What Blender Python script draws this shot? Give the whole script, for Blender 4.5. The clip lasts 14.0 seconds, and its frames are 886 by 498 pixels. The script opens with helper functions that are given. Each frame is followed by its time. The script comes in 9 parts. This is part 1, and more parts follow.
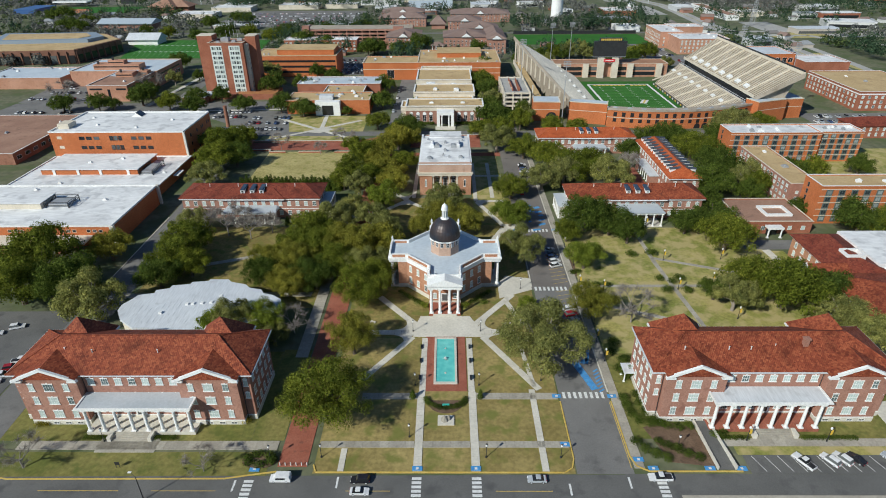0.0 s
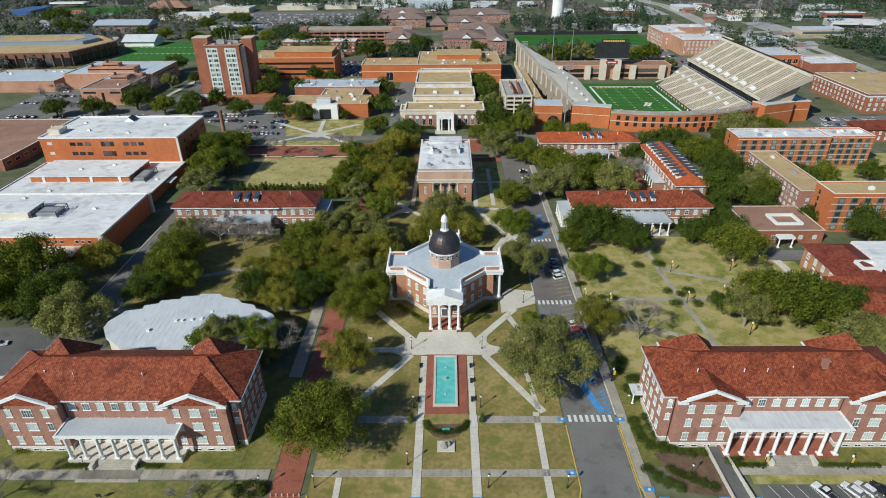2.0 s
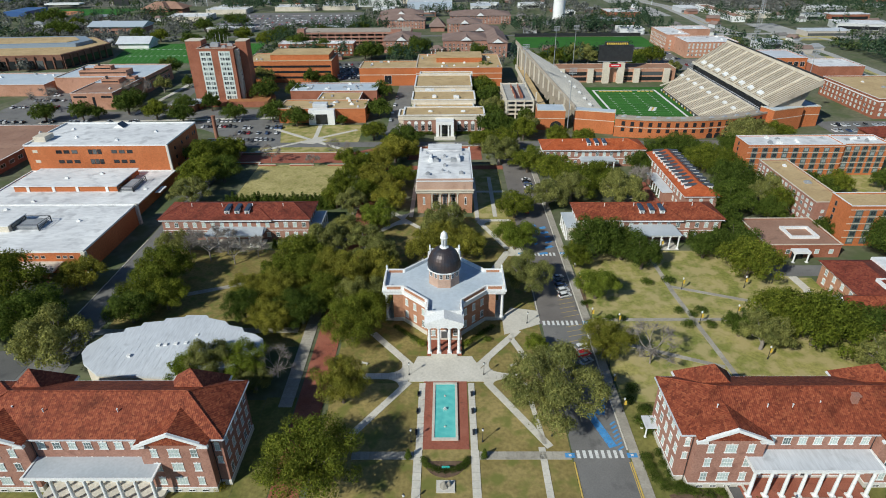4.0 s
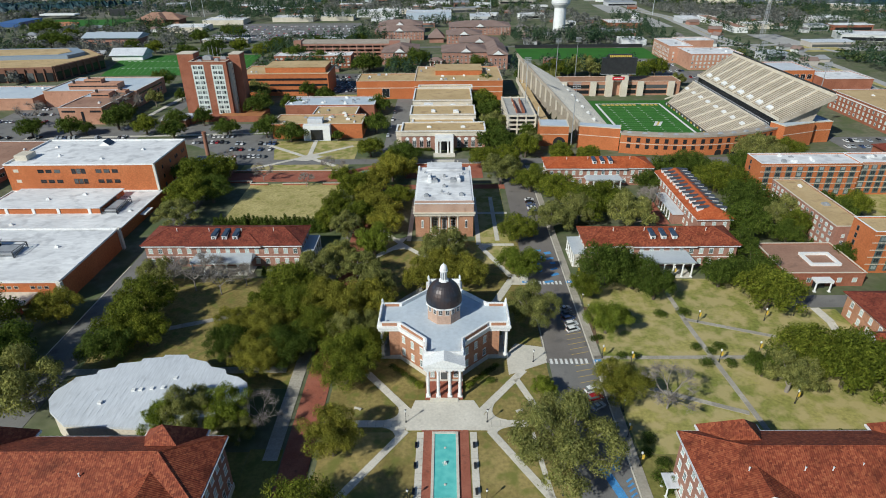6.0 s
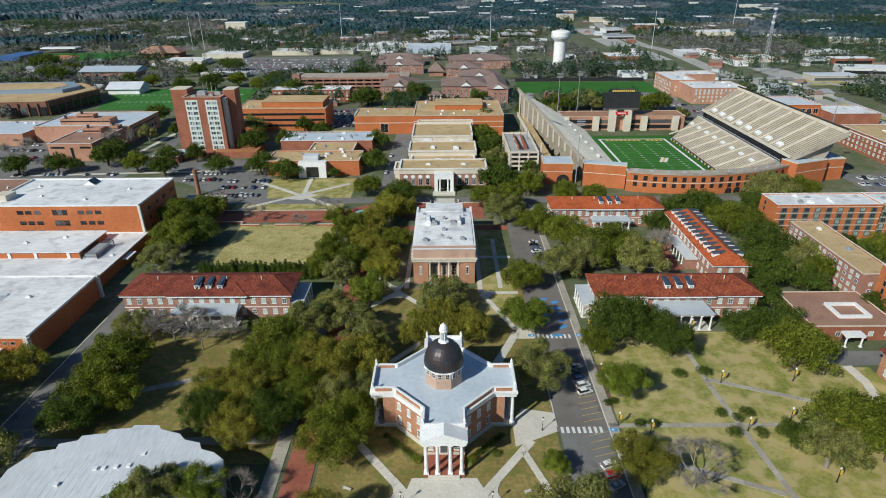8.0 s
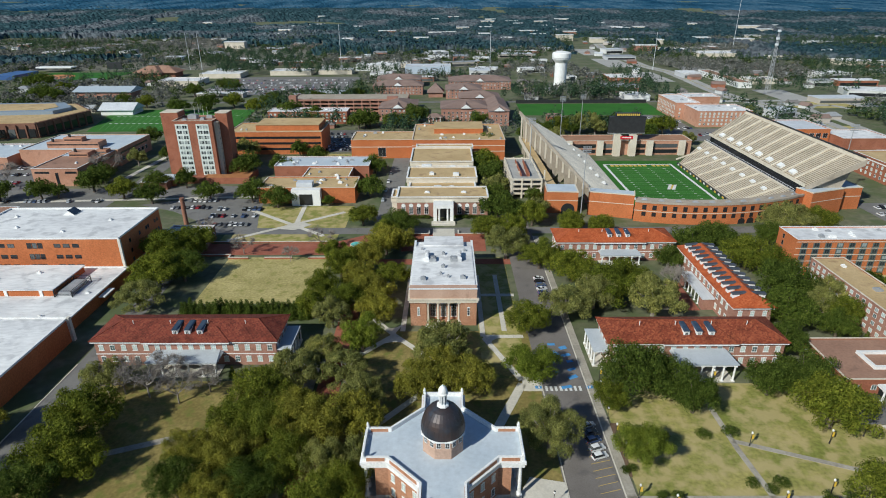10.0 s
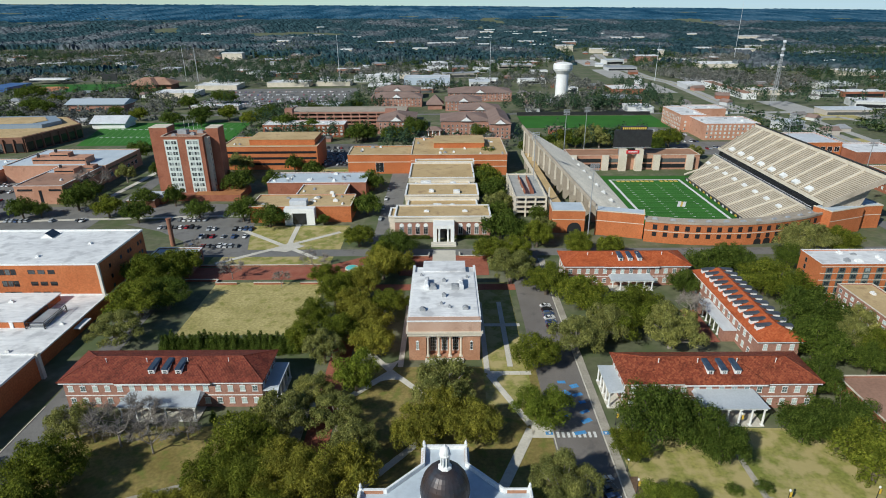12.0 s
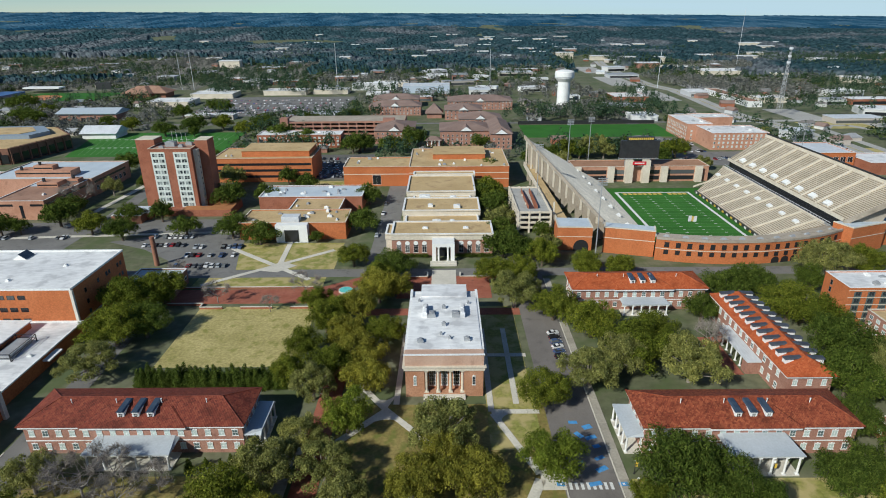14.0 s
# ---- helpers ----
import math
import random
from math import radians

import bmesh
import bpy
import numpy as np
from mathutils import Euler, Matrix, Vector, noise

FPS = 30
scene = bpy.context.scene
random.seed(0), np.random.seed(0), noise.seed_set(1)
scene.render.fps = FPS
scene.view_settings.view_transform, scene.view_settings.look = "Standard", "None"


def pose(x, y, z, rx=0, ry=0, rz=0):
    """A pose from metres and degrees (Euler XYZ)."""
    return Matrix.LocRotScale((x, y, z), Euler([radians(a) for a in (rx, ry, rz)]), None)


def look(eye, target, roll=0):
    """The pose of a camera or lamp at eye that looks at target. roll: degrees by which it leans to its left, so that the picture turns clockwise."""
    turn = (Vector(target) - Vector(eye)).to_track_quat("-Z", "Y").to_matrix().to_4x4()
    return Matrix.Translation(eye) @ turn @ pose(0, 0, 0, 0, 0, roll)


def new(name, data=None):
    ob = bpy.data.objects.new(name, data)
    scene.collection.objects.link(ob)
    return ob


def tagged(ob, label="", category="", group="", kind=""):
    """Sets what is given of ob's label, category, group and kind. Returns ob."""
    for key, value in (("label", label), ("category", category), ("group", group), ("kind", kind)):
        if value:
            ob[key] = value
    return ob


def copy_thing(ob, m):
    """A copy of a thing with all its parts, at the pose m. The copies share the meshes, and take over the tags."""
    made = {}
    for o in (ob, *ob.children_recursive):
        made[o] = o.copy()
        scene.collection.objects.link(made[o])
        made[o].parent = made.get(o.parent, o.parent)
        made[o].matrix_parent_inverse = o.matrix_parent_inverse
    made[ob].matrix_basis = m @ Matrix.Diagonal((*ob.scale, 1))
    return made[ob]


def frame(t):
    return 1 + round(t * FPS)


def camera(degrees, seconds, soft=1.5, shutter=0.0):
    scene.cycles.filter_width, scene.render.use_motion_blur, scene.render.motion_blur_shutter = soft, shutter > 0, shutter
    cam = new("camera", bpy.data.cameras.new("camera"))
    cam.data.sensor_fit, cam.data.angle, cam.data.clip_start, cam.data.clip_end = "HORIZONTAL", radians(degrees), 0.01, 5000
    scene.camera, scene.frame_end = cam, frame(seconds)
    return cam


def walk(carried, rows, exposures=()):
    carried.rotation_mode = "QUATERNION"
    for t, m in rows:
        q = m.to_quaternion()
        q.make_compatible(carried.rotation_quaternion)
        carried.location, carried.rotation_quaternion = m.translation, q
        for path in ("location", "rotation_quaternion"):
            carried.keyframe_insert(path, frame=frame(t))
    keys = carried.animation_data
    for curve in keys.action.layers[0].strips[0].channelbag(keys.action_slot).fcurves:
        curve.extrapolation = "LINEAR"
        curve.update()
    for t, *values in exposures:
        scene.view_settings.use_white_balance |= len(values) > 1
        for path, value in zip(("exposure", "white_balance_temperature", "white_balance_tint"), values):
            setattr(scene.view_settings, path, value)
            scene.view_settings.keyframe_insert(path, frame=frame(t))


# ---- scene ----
cam = camera(74.0, 14.0, 1.0)
PATH = [
    (0, (1.382, 47.304, 121.604), (1.365, 49.056, 120.640), -0.4),
    (0.5, (1.48, 49.257, 121.532), (1.462, 51.009, 120.568), -0.5),
    (1, (1.47, 51.314, 121.648), (1.453, 53.066, 120.684), -0.4),
    (1.5, (1.509, 53.805, 121.721), (1.492, 55.557, 120.757), -0.4),
    (2, (1.505, 56.67, 121.730), (1.487, 58.422, 120.765), -0.5),
    (2.5, (1.302, 59.556, 121.751), (1.285, 61.308, 120.787), -0.5),
    (3, (1.425, 62.707, 121.745), (1.408, 64.459, 120.780), -0.5),
    (5.5, (1.537, 81.298, 121.593), (1.521, 83.052, 120.632), -0.5),
    (6, (1.294, 85.748, 121.905), (1.28, 87.513, 120.964), -0.5),
    (6.5, (1.481, 90.105, 121.712), (1.467, 91.883, 120.795), -0.5),
    (7, (1.373, 94.43, 121.805), (1.359, 96.218, 120.909), -0.5),
    (7.5, (1.309, 98.859, 121.792), (1.295, 100.656, 120.916), -0.5),
    (8, (1.281, 103.518, 121.817), (1.268, 105.327, 120.962), -0.5),
    (10.5, (0.863, 127.522, 122.841), (0.854, 129.358, 122.047), -0.3),
    (11, (0.524, 132.135, 122.793), (0.517, 133.975, 122.008), -0.4),
    (11.5, (0.452, 136.831, 122.770), (0.445, 138.674, 121.991), -0.3),
    (12, (0.497, 141.227, 122.516), (0.49, 143.071, 121.742), -0.4),
    (12.5, (0.673, 145.73, 122.341), (0.665, 147.577, 121.573), -0.5),
    (13, (0.707, 150.492, 122.300), (0.699, 152.341, 121.537), -0.5),
    (13.5, (0.68, 155.207, 122.167), (0.673, 157.058, 121.408), -0.5),
    (14, (0.548, 159.961, 121.988), (0.542, 161.813, 121.234), -0.5),
]
walk(cam, [(t, look(eye, target, roll)) for t, eye, target, roll in PATH])

# ---- light ----
SUN_EL, SUN_AZ = radians(35), radians(225)  # elevation; bearing from +y, clockwise
world = bpy.data.worlds.new("sky")
scene.world = world
world.use_nodes = True
wn = world.node_tree.nodes
sky = wn.new("ShaderNodeTexSky")
sky.sky_type, sky.sun_disc, sky.sun_elevation, sky.sun_rotation = "NISHITA", False, SUN_EL, SUN_AZ
sky.air_density, sky.dust_density, sky.ozone_density = 1.0, 0.0, 3.0
sky.altitude = 2500
wn["Background"].inputs["Strength"].default_value = 0.084
cool = wn.new("ShaderNodeMix")
cool.data_type, cool.blend_type = "RGBA", "MULTIPLY"
cool.inputs[0].default_value, cool.inputs[7].default_value = 1.0, (0.86, 1.0, 1.06, 1)
world.node_tree.links.new(sky.outputs[0], cool.inputs[6])
pale = wn.new("ShaderNodeMix")  # the brightest haze stays a pale blue
pale.data_type, pale.blend_type = "RGBA", "DARKEN"
pale.inputs[0].default_value, pale.inputs[7].default_value = 1.0, (5.9, 8.2, 9.4, 1)
world.node_tree.links.new(cool.outputs[2], pale.inputs[6])
world.node_tree.links.new(pale.outputs[2], wn["Background"].inputs["Color"])
sun = new("sun", bpy.data.lights.new("sun", "SUN"))
sun.data.energy, sun.data.angle, sun.data.color = 4.6, radians(1.0), (0.94, 0.955, 0.885)
sun_way = Vector((math.sin(SUN_AZ) * math.cos(SUN_EL), math.cos(SUN_AZ) * math.cos(SUN_EL), math.sin(SUN_EL)))
sun.matrix_world = look(sun_way * 400, (0, 0, 0))


# ---- materials ----
def shader(name, rough=0.8, metal=0.0, spec=0.3):
    m = bpy.data.materials.new(name)
    m.use_nodes = True
    b = m.node_tree.nodes["Principled BSDF"]
    b.inputs["Roughness"].default_value, b.inputs["Metallic"].default_value = rough, metal
    b.inputs["Specular IOR Level"].default_value = spec
    return m, m.node_tree.nodes, m.node_tree.links, b


def noise_at(n, l, scale, detail=4.0, stretch=None, kind="ShaderNodeTexNoise"):
    geo = n.new("ShaderNodeNewGeometry")
    vec = geo.outputs["Position"]
    if stretch:
        mp = n.new("ShaderNodeMapping")
        mp.inputs["Scale"].default_value = stretch
        l.new(vec, mp.inputs["Vector"])
        vec = mp.outputs[0]
    t = n.new(kind)
    t.inputs["Scale"].default_value = scale
    if kind == "ShaderNodeTexNoise":
        t.inputs["Detail"].default_value = detail
    l.new(vec, t.inputs["Vector"])
    return t


def ramp(n, l, fac, stops):
    r = n.new("ShaderNodeValToRGB")
    e = r.color_ramp.elements
    while len(e) < len(stops):
        e.new(0.5)
    for k, (p, c) in enumerate(stops):
        e[k].position, e[k].color = p, (*c, 1)
    l.new(fac, r.inputs[0])
    return r.outputs[0]


def blend(n, l, fac, a, b, how="MIX"):
    m = n.new("ShaderNodeMix")
    m.data_type, m.blend_type = "RGBA", how
    if isinstance(fac, float):
        m.inputs[0].default_value = fac
    else:
        l.new(fac, m.inputs[0])
    for socket, v in ((m.inputs[6], a), (m.inputs[7], b)):
        if isinstance(v, tuple):
            socket.default_value = (*v, 1)
        else:
            l.new(v, socket)
    return m.outputs[2]


def mottled(name, c1, c2, big=0.08, small=1.5, rough=0.85, spec=0.25, metal=0.0, stain=None, stain_at=0.62, bump=0.0, stretch=None, lift=0.0, grain=0.4):
    """Two colours blended at a large scale, with fine grain and, where given, stains of a third colour."""
    m, n, l, b = shader(name, rough, metal, spec)
    col = ramp(n, l, noise_at(n, l, big, 5).outputs["Fac"], [(0.35, c1), (0.65, c2)])
    fine = noise_at(n, l, small, 3, stretch)
    col = blend(n, l, grain, col, ramp(n, l, fine.outputs["Fac"], [(0.25, (0.62, 0.62, 0.62)), (0.75, (1.3, 1.3, 1.3))]), "MULTIPLY")
    if stain:
        s = noise_at(n, l, big * 3.1, 6)
        col = blend(n, l, ramp(n, l, s.outputs["Fac"], [(stain_at - 0.06, (0, 0, 0)), (stain_at + 0.08, (0.8, 0.8, 0.8))]), col, stain)
    if lift:
        info = n.new("ShaderNodeObjectInfo")
        col = blend(n, l, 0.9, col, ramp(n, l, info.outputs["Random"], [(0.0, (1 - lift,) * 3), (1.0, (1 + lift,) * 3)]), "MULTIPLY")
    l.new(col, b.inputs["Base Color"])
    if bump:
        bp = n.new("ShaderNodeBump")
        bp.inputs["Strength"].default_value, bp.inputs["Distance"].default_value = bump, 0.05
        l.new(fine.outputs["Fac"], bp.inputs["Height"])
        l.new(bp.outputs[0], b.inputs["Normal"])
    return m


def foliage(name, dark, mid, light, spread=0.5):
    """Leaves: each clump has its own shade, each bough and each tree its own tone."""
    m, n, l, b = shader(name, 0.7, 0.0, 0.06)
    geo = n.new("ShaderNodeNewGeometry")
    col = ramp(n, l, geo.outputs["Random Per Island"], [(0.0, dark), (0.5, mid), (1.0, light)])
    bough = noise_at(n, l, 0.42, 3)
    col = blend(n, l, 0.9, col, ramp(n, l, bough.outputs["Fac"], [(0.30, (0.50, 0.57, 0.55)), (0.70, (1.56, 1.48, 1.3))]), "MULTIPLY")
    info = n.new("ShaderNodeObjectInfo")
    tone = ramp(n, l, info.outputs["Random"], [(0.0, (1 - spread, 1 - spread * 0.8, 1 - spread)), (0.5, (1, 1, 1)), (1.0, (1 + spread * 0.9, 1 + spread * 0.8, 1 + spread * 0.4))])
    col = blend(n, l, 0.9, col, tone, "MULTIPLY")
    l.new(col, b.inputs["Base Color"])
    thin = n.new("ShaderNodeBsdfTranslucent")
    l.new(col, thin.inputs["Color"])
    both = n.new("ShaderNodeMixShader")
    both.inputs[0].default_value = 0.36
    l.new(b.outputs[0], both.inputs[1])
    l.new(thin.outputs[0], both.inputs[2])
    l.new(both.outputs[0], n["Material Output"].inputs["Surface"])
    return m


def tiles(name, c1, c2, c3):
    """Clay roof tiles: mottled pieces in rolls that run down each slope."""
    m, n, l, b = shader(name, 0.7, 0.0, 0.2)
    cell = noise_at(n, l, 1.7, kind="ShaderNodeTexVoronoi", stretch=(1, 1, 1.6))
    col = ramp(n, l, cell.outputs["Color"], [(0.1, c1), (0.5, c2), (0.9, c3)])
    old = noise_at(n, l, 0.22, 6)
    col = blend(n, l, ramp(n, l, old.outputs["Fac"], [(0.50, (0, 0, 0)), (0.74, (0.65, 0.65, 0.65))]), col, tuple(v * 0.5 for v in c1))
    l.new(col, b.inputs["Base Color"])

    def calc(op, a, c=None):
        q = n.new("ShaderNodeMath")
        q.operation = op
        for k, v in enumerate((a, c)):
            if isinstance(v, (int, float)):
                q.inputs[k].default_value = v
            elif v is not None:
                l.new(v, q.inputs[k])
        return q.outputs[0]

    geo = n.new("ShaderNodeNewGeometry")
    at, way = n.new("ShaderNodeSeparateXYZ"), n.new("ShaderNodeSeparateXYZ")
    l.new(geo.outputs["Position"], at.inputs[0])
    l.new(geo.outputs["True Normal"], way.inputs[0])
    along_y = calc("GREATER_THAN", calc("ABSOLUTE", way.outputs[1]), calc("ABSOLUTE", way.outputs[0]))
    u = calc("ADD", calc("MULTIPLY", at.outputs[0], along_y), calc("MULTIPLY", at.outputs[1], calc("SUBTRACT", 1, along_y)))
    roll = calc("SINE", calc("MULTIPLY", u, 2 * math.pi / 0.5))
    course = calc("FRACT", calc("MULTIPLY", at.outputs[2], 1 / 0.26))
    high = calc("ADD", roll, calc("MULTIPLY", course, -0.8))
    bp = n.new("ShaderNodeBump")
    bp.inputs["Strength"].default_value, bp.inputs["Distance"].default_value = 0.32, 0.07
    l.new(calc("ADD", high, cell.outputs["Distance"]), bp.inputs["Height"])
    l.new(bp.outputs[0], b.inputs["Normal"])
    return m


def glass(name, dark, pale, share):
    """Panes: dark rooms behind most, drawn blinds behind some."""
    m, n, l, b = shader(name, 0.12, 0.0, 0.5)
    info = n.new("ShaderNodeObjectInfo")
    l.new(ramp(n, l, info.outputs["Random"], [(max(share - 0.05, 0), pale), (share + 0.05, dark)]), b.inputs["Base Color"])
    return m


brick_pink = mottled("brick_pink", (0.33, 0.165, 0.12), (0.40, 0.215, 0.16), 0.15, 2.2, stain=(0.22, 0.10, 0.075), stain_at=0.66, bump=0.3, grain=0.6)
brick_orange = mottled("brick_orange", (0.46, 0.14, 0.05), (0.52, 0.17, 0.065), 0.1, 1.6, stain=(0.36, 0.11, 0.045), stain_at=0.68, bump=0.2, grain=0.6)
brick_red = mottled("brick_red", (0.29, 0.105, 0.06), (0.36, 0.14, 0.085), 0.12, 1.8, stain=(0.2, 0.075, 0.05), stain_at=0.66, bump=0.2, grain=0.6)
brick_brown = mottled("brick_brown", (0.27, 0.12, 0.075), (0.34, 0.165, 0.11), 0.1, 1.6, stain=(0.2, 0.09, 0.06), bump=0.2, grain=0.6)
brick_paving = mottled("brick_paving", (0.30, 0.095, 0.06), (0.36, 0.13, 0.085), 0.2, 3.0, rough=0.9, stain=(0.17, 0.07, 0.05), stain_at=0.64, grain=0.6)
tile_red = tiles("tile_red", (0.15, 0.034, 0.018), (0.25, 0.058, 0.028), (0.35, 0.104, 0.048))
tile_orange = tiles("tile_orange", (0.34, 0.07, 0.022), (0.42, 0.095, 0.032), (0.48, 0.13, 0.05))
tile_dull = tiles("tile_dull", (0.12, 0.03, 0.02), (0.20, 0.045, 0.027), (0.25, 0.07, 0.04))
shingle_mauve = mottled("shingle_mauve", (0.215, 0.148, 0.125), (0.27, 0.19, 0.16), 0.1, 1.5)
white_paint = mottled("white_paint", (0.74, 0.74, 0.72), (0.82, 0.82, 0.8), 0.2, 2.0, rough=0.6)
cream_paint = mottled("cream_paint", (0.60, 0.53, 0.42), (0.68, 0.61, 0.50), 0.15, 1.5, rough=0.8, stain=(0.45, 0.39, 0.3), stain_at=0.7)
roof_white = mottled("roof_white", (0.66, 0.66, 0.66), (0.80, 0.80, 0.79), 0.05, 0.5, rough=0.75, stain=(0.47, 0.47, 0.475), stain_at=0.58, stretch=(0.5, 1.6, 1))
roof_blue_grey = mottled("roof_blue_grey", (0.47, 0.535, 0.59), (0.55, 0.61, 0.655), 0.09, 0.8, rough=0.6, stain=(0.37, 0.41, 0.45), stain_at=0.7, grain=0.25)
roof_tan = mottled("roof_tan", (0.46, 0.325, 0.165), (0.55, 0.40, 0.215), 0.07, 1.2, rough=0.95, stain=(0.34, 0.225, 0.12), stain_at=0.62)
roof_brown = mottled("roof_brown", (0.30, 0.17, 0.12), (0.37, 0.22, 0.155), 0.07, 1.2, rough=0.95, stain=(0.2, 0.12, 0.09), stain_at=0.64)
metal_pale = mottled("metal_pale", (0.55, 0.575, 0.60), (0.63, 0.655, 0.68), 0.08, 0.7, rough=0.5, stain=(0.42, 0.435, 0.45), stain_at=0.66, stretch=(3, 0.4, 1), grain=0.4)
porch_metal = mottled("porch_metal", (0.42, 0.46, 0.49), (0.48, 0.515, 0.545), 0.12, 1.5, rough=0.5, stain=(0.36, 0.385, 0.405), stain_at=0.72, grain=0.25)
brick_warm = mottled("brick_warm", (0.40, 0.19, 0.11), (0.47, 0.25, 0.155), 0.15, 2.2, stain=(0.30, 0.14, 0.085), stain_at=0.66, bump=0.3, grain=0.6)
bench_tan = mottled("bench_tan", (0.52, 0.46, 0.36), (0.60, 0.53, 0.43), 0.1, 1.2, rough=0.8, stain=(0.42, 0.36, 0.27), stain_at=0.66)
tread_brown = mottled("tread_brown", (0.25, 0.20, 0.145), (0.31, 0.25, 0.18), 0.1, 1.2, rough=0.9)
metal_grey = mottled("metal_grey", (0.35, 0.36, 0.37), (0.43, 0.44, 0.45), 0.3, 3.0, rough=0.5, metal=0.3)
dome_metal = mottled("dome_metal", (0.030, 0.040, 0.056), (0.075, 0.048, 0.040), 0.13, 0.8, rough=0.42, spec=0.5, metal=0.3, stretch=(2.2, 2.2, 0.25), stain=(0.05, 0.062, 0.08), stain_at=0.6)
concrete = mottled("concrete", (0.56, 0.525, 0.45), (0.64, 0.60, 0.52), 0.12, 1.4, rough=0.9, stain=(0.43, 0.40, 0.345), stain_at=0.69, lift=0.05, grain=0.3)
concrete_old = mottled("concrete_old", (0.33, 0.30, 0.25), (0.41, 0.375, 0.315), 0.15, 1.6, rough=0.9, stain=(0.25, 0.225, 0.185), stain_at=0.66, lift=0.12, grain=0.4)
brick_salmon = mottled("brick_salmon", (0.44, 0.22, 0.14), (0.52, 0.28, 0.19), 0.1, 1.6, stain=(0.34, 0.17, 0.11), bump=0.2)
brick_umber = mottled("brick_umber", (0.19, 0.09, 0.06), (0.25, 0.125, 0.085), 0.1, 1.6, stain=(0.13, 0.065, 0.045), bump=0.2)
stand_grey = mottled("stand_grey", (0.36, 0.355, 0.335), (0.44, 0.435, 0.41), 0.08, 1.1, rough=0.9, stain=(0.28, 0.27, 0.25), stain_at=0.62)
line_faint = mottled("line_faint", (0.12, 0.24, 0.10), (0.16, 0.28, 0.13), 0.6, 4.0)
stand_concrete = mottled("stand_concrete", (0.36, 0.305, 0.24), (0.43, 0.37, 0.30), 0.08, 1.1, rough=0.9, stain=(0.26, 0.22, 0.175), stain_at=0.62)
asphalt = mottled("asphalt", (0.118, 0.116, 0.111), (0.152, 0.149, 0.142), 0.07, 3.5, rough=0.9, stain=(0.088, 0.087, 0.086), stain_at=0.62)
asphalt_pale = mottled("asphalt_pale", (0.165, 0.16, 0.152), (0.21, 0.203, 0.192), 0.07, 3.0, rough=0.9, stain=(0.115, 0.11, 0.106))
street_brown = mottled("street_brown", (0.165, 0.148, 0.135), (0.205, 0.186, 0.172), 0.07, 3.0, rough=0.9, stain=(0.12, 0.11, 0.105), stain_at=0.64)
line_white = mottled("line_white", (0.62, 0.62, 0.60), (0.74, 0.74, 0.72), 0.6, 4.0, stain=(0.35, 0.35, 0.34), stain_at=0.66)
line_yellow = mottled("line_yellow", (0.55, 0.37, 0.08), (0.64, 0.46, 0.13), 0.6, 4.0, stain=(0.36, 0.27, 0.12), stain_at=0.64)
paint_blue = mottled("paint_blue", (0.055, 0.25, 0.55), (0.09, 0.32, 0.62), 0.5, 3.0, stain=(0.13, 0.2, 0.28), stain_at=0.6)
lawn_tan = mottled("lawn_tan", (0.35, 0.30, 0.115), (0.47, 0.395, 0.17), 0.07, 0.9, stain=(0.21, 0.21, 0.05), stain_at=0.6, grain=0.8)
lawn_green = mottled("lawn_green", (0.19, 0.212, 0.045), (0.36, 0.318, 0.105), 0.06, 0.9, stain=(0.46, 0.37, 0.175), stain_at=0.50, grain=0.8)
lawn_front = mottled("lawn_front", (0.135, 0.145, 0.034), (0.235, 0.205, 0.066), 0.08, 0.9, stain=(0.10, 0.12, 0.026), stain_at=0.58, grain=0.8)
lawn_brown = mottled("lawn_brown", (0.20, 0.158, 0.050), (0.29, 0.228, 0.082), 0.09, 0.9, stain=(0.145, 0.165, 0.036), stain_at=0.56, grain=0.8)
lawn_dormant = mottled("lawn_dormant", (0.215, 0.168, 0.055), (0.36, 0.28, 0.108), 0.06, 0.8, stain=(0.155, 0.17, 0.038), stain_at=0.56, grain=0.8)
meadow_dry = mottled("meadow_dry", (0.19, 0.185, 0.15), (0.27, 0.255, 0.20), 0.02, 0.2, stain=(0.12, 0.12, 0.10), stain_at=0.52, grain=0.8)
road_worn = mottled("road_worn", (0.36, 0.35, 0.33), (0.43, 0.42, 0.395), 0.03, 0.5, rough=0.9)
mulch = mottled("mulch", (0.135, 0.085, 0.055), (0.18, 0.12, 0.08), 0.3, 2.5, stain=(0.09, 0.06, 0.04), grain=0.8)
turf = mottled("turf", (0.028, 0.125, 0.016), (0.036, 0.15, 0.02), 0.05, 1.0, rough=0.9)
turf_pale = mottled("turf_pale", (0.034, 0.145, 0.019), (0.042, 0.17, 0.024), 0.05, 1.0, rough=0.9)
clay = mottled("clay", (0.50, 0.19, 0.08), (0.56, 0.24, 0.11), 0.1, 1.5)
ground_mix = mottled("ground_mix", (0.115, 0.125, 0.070), (0.175, 0.175, 0.110), 0.02, 0.3, stain=(0.085, 0.115, 0.045), stain_at=0.52, grain=0.8)
window_glass = glass("window_glass", (0.035, 0.045, 0.05), (0.30, 0.34, 0.33), 0.35)
window_blind = glass("window_blind", (0.10, 0.14, 0.14), (0.48, 0.56, 0.53), 0.72)
window_dark = glass("window_dark", (0.02, 0.022, 0.025), (0.12, 0.13, 0.13), 0.2)
black_metal = mottled("black_metal", (0.02, 0.02, 0.022), (0.032, 0.032, 0.034), 0.5, 4.0, rough=0.45, spec=0.5)
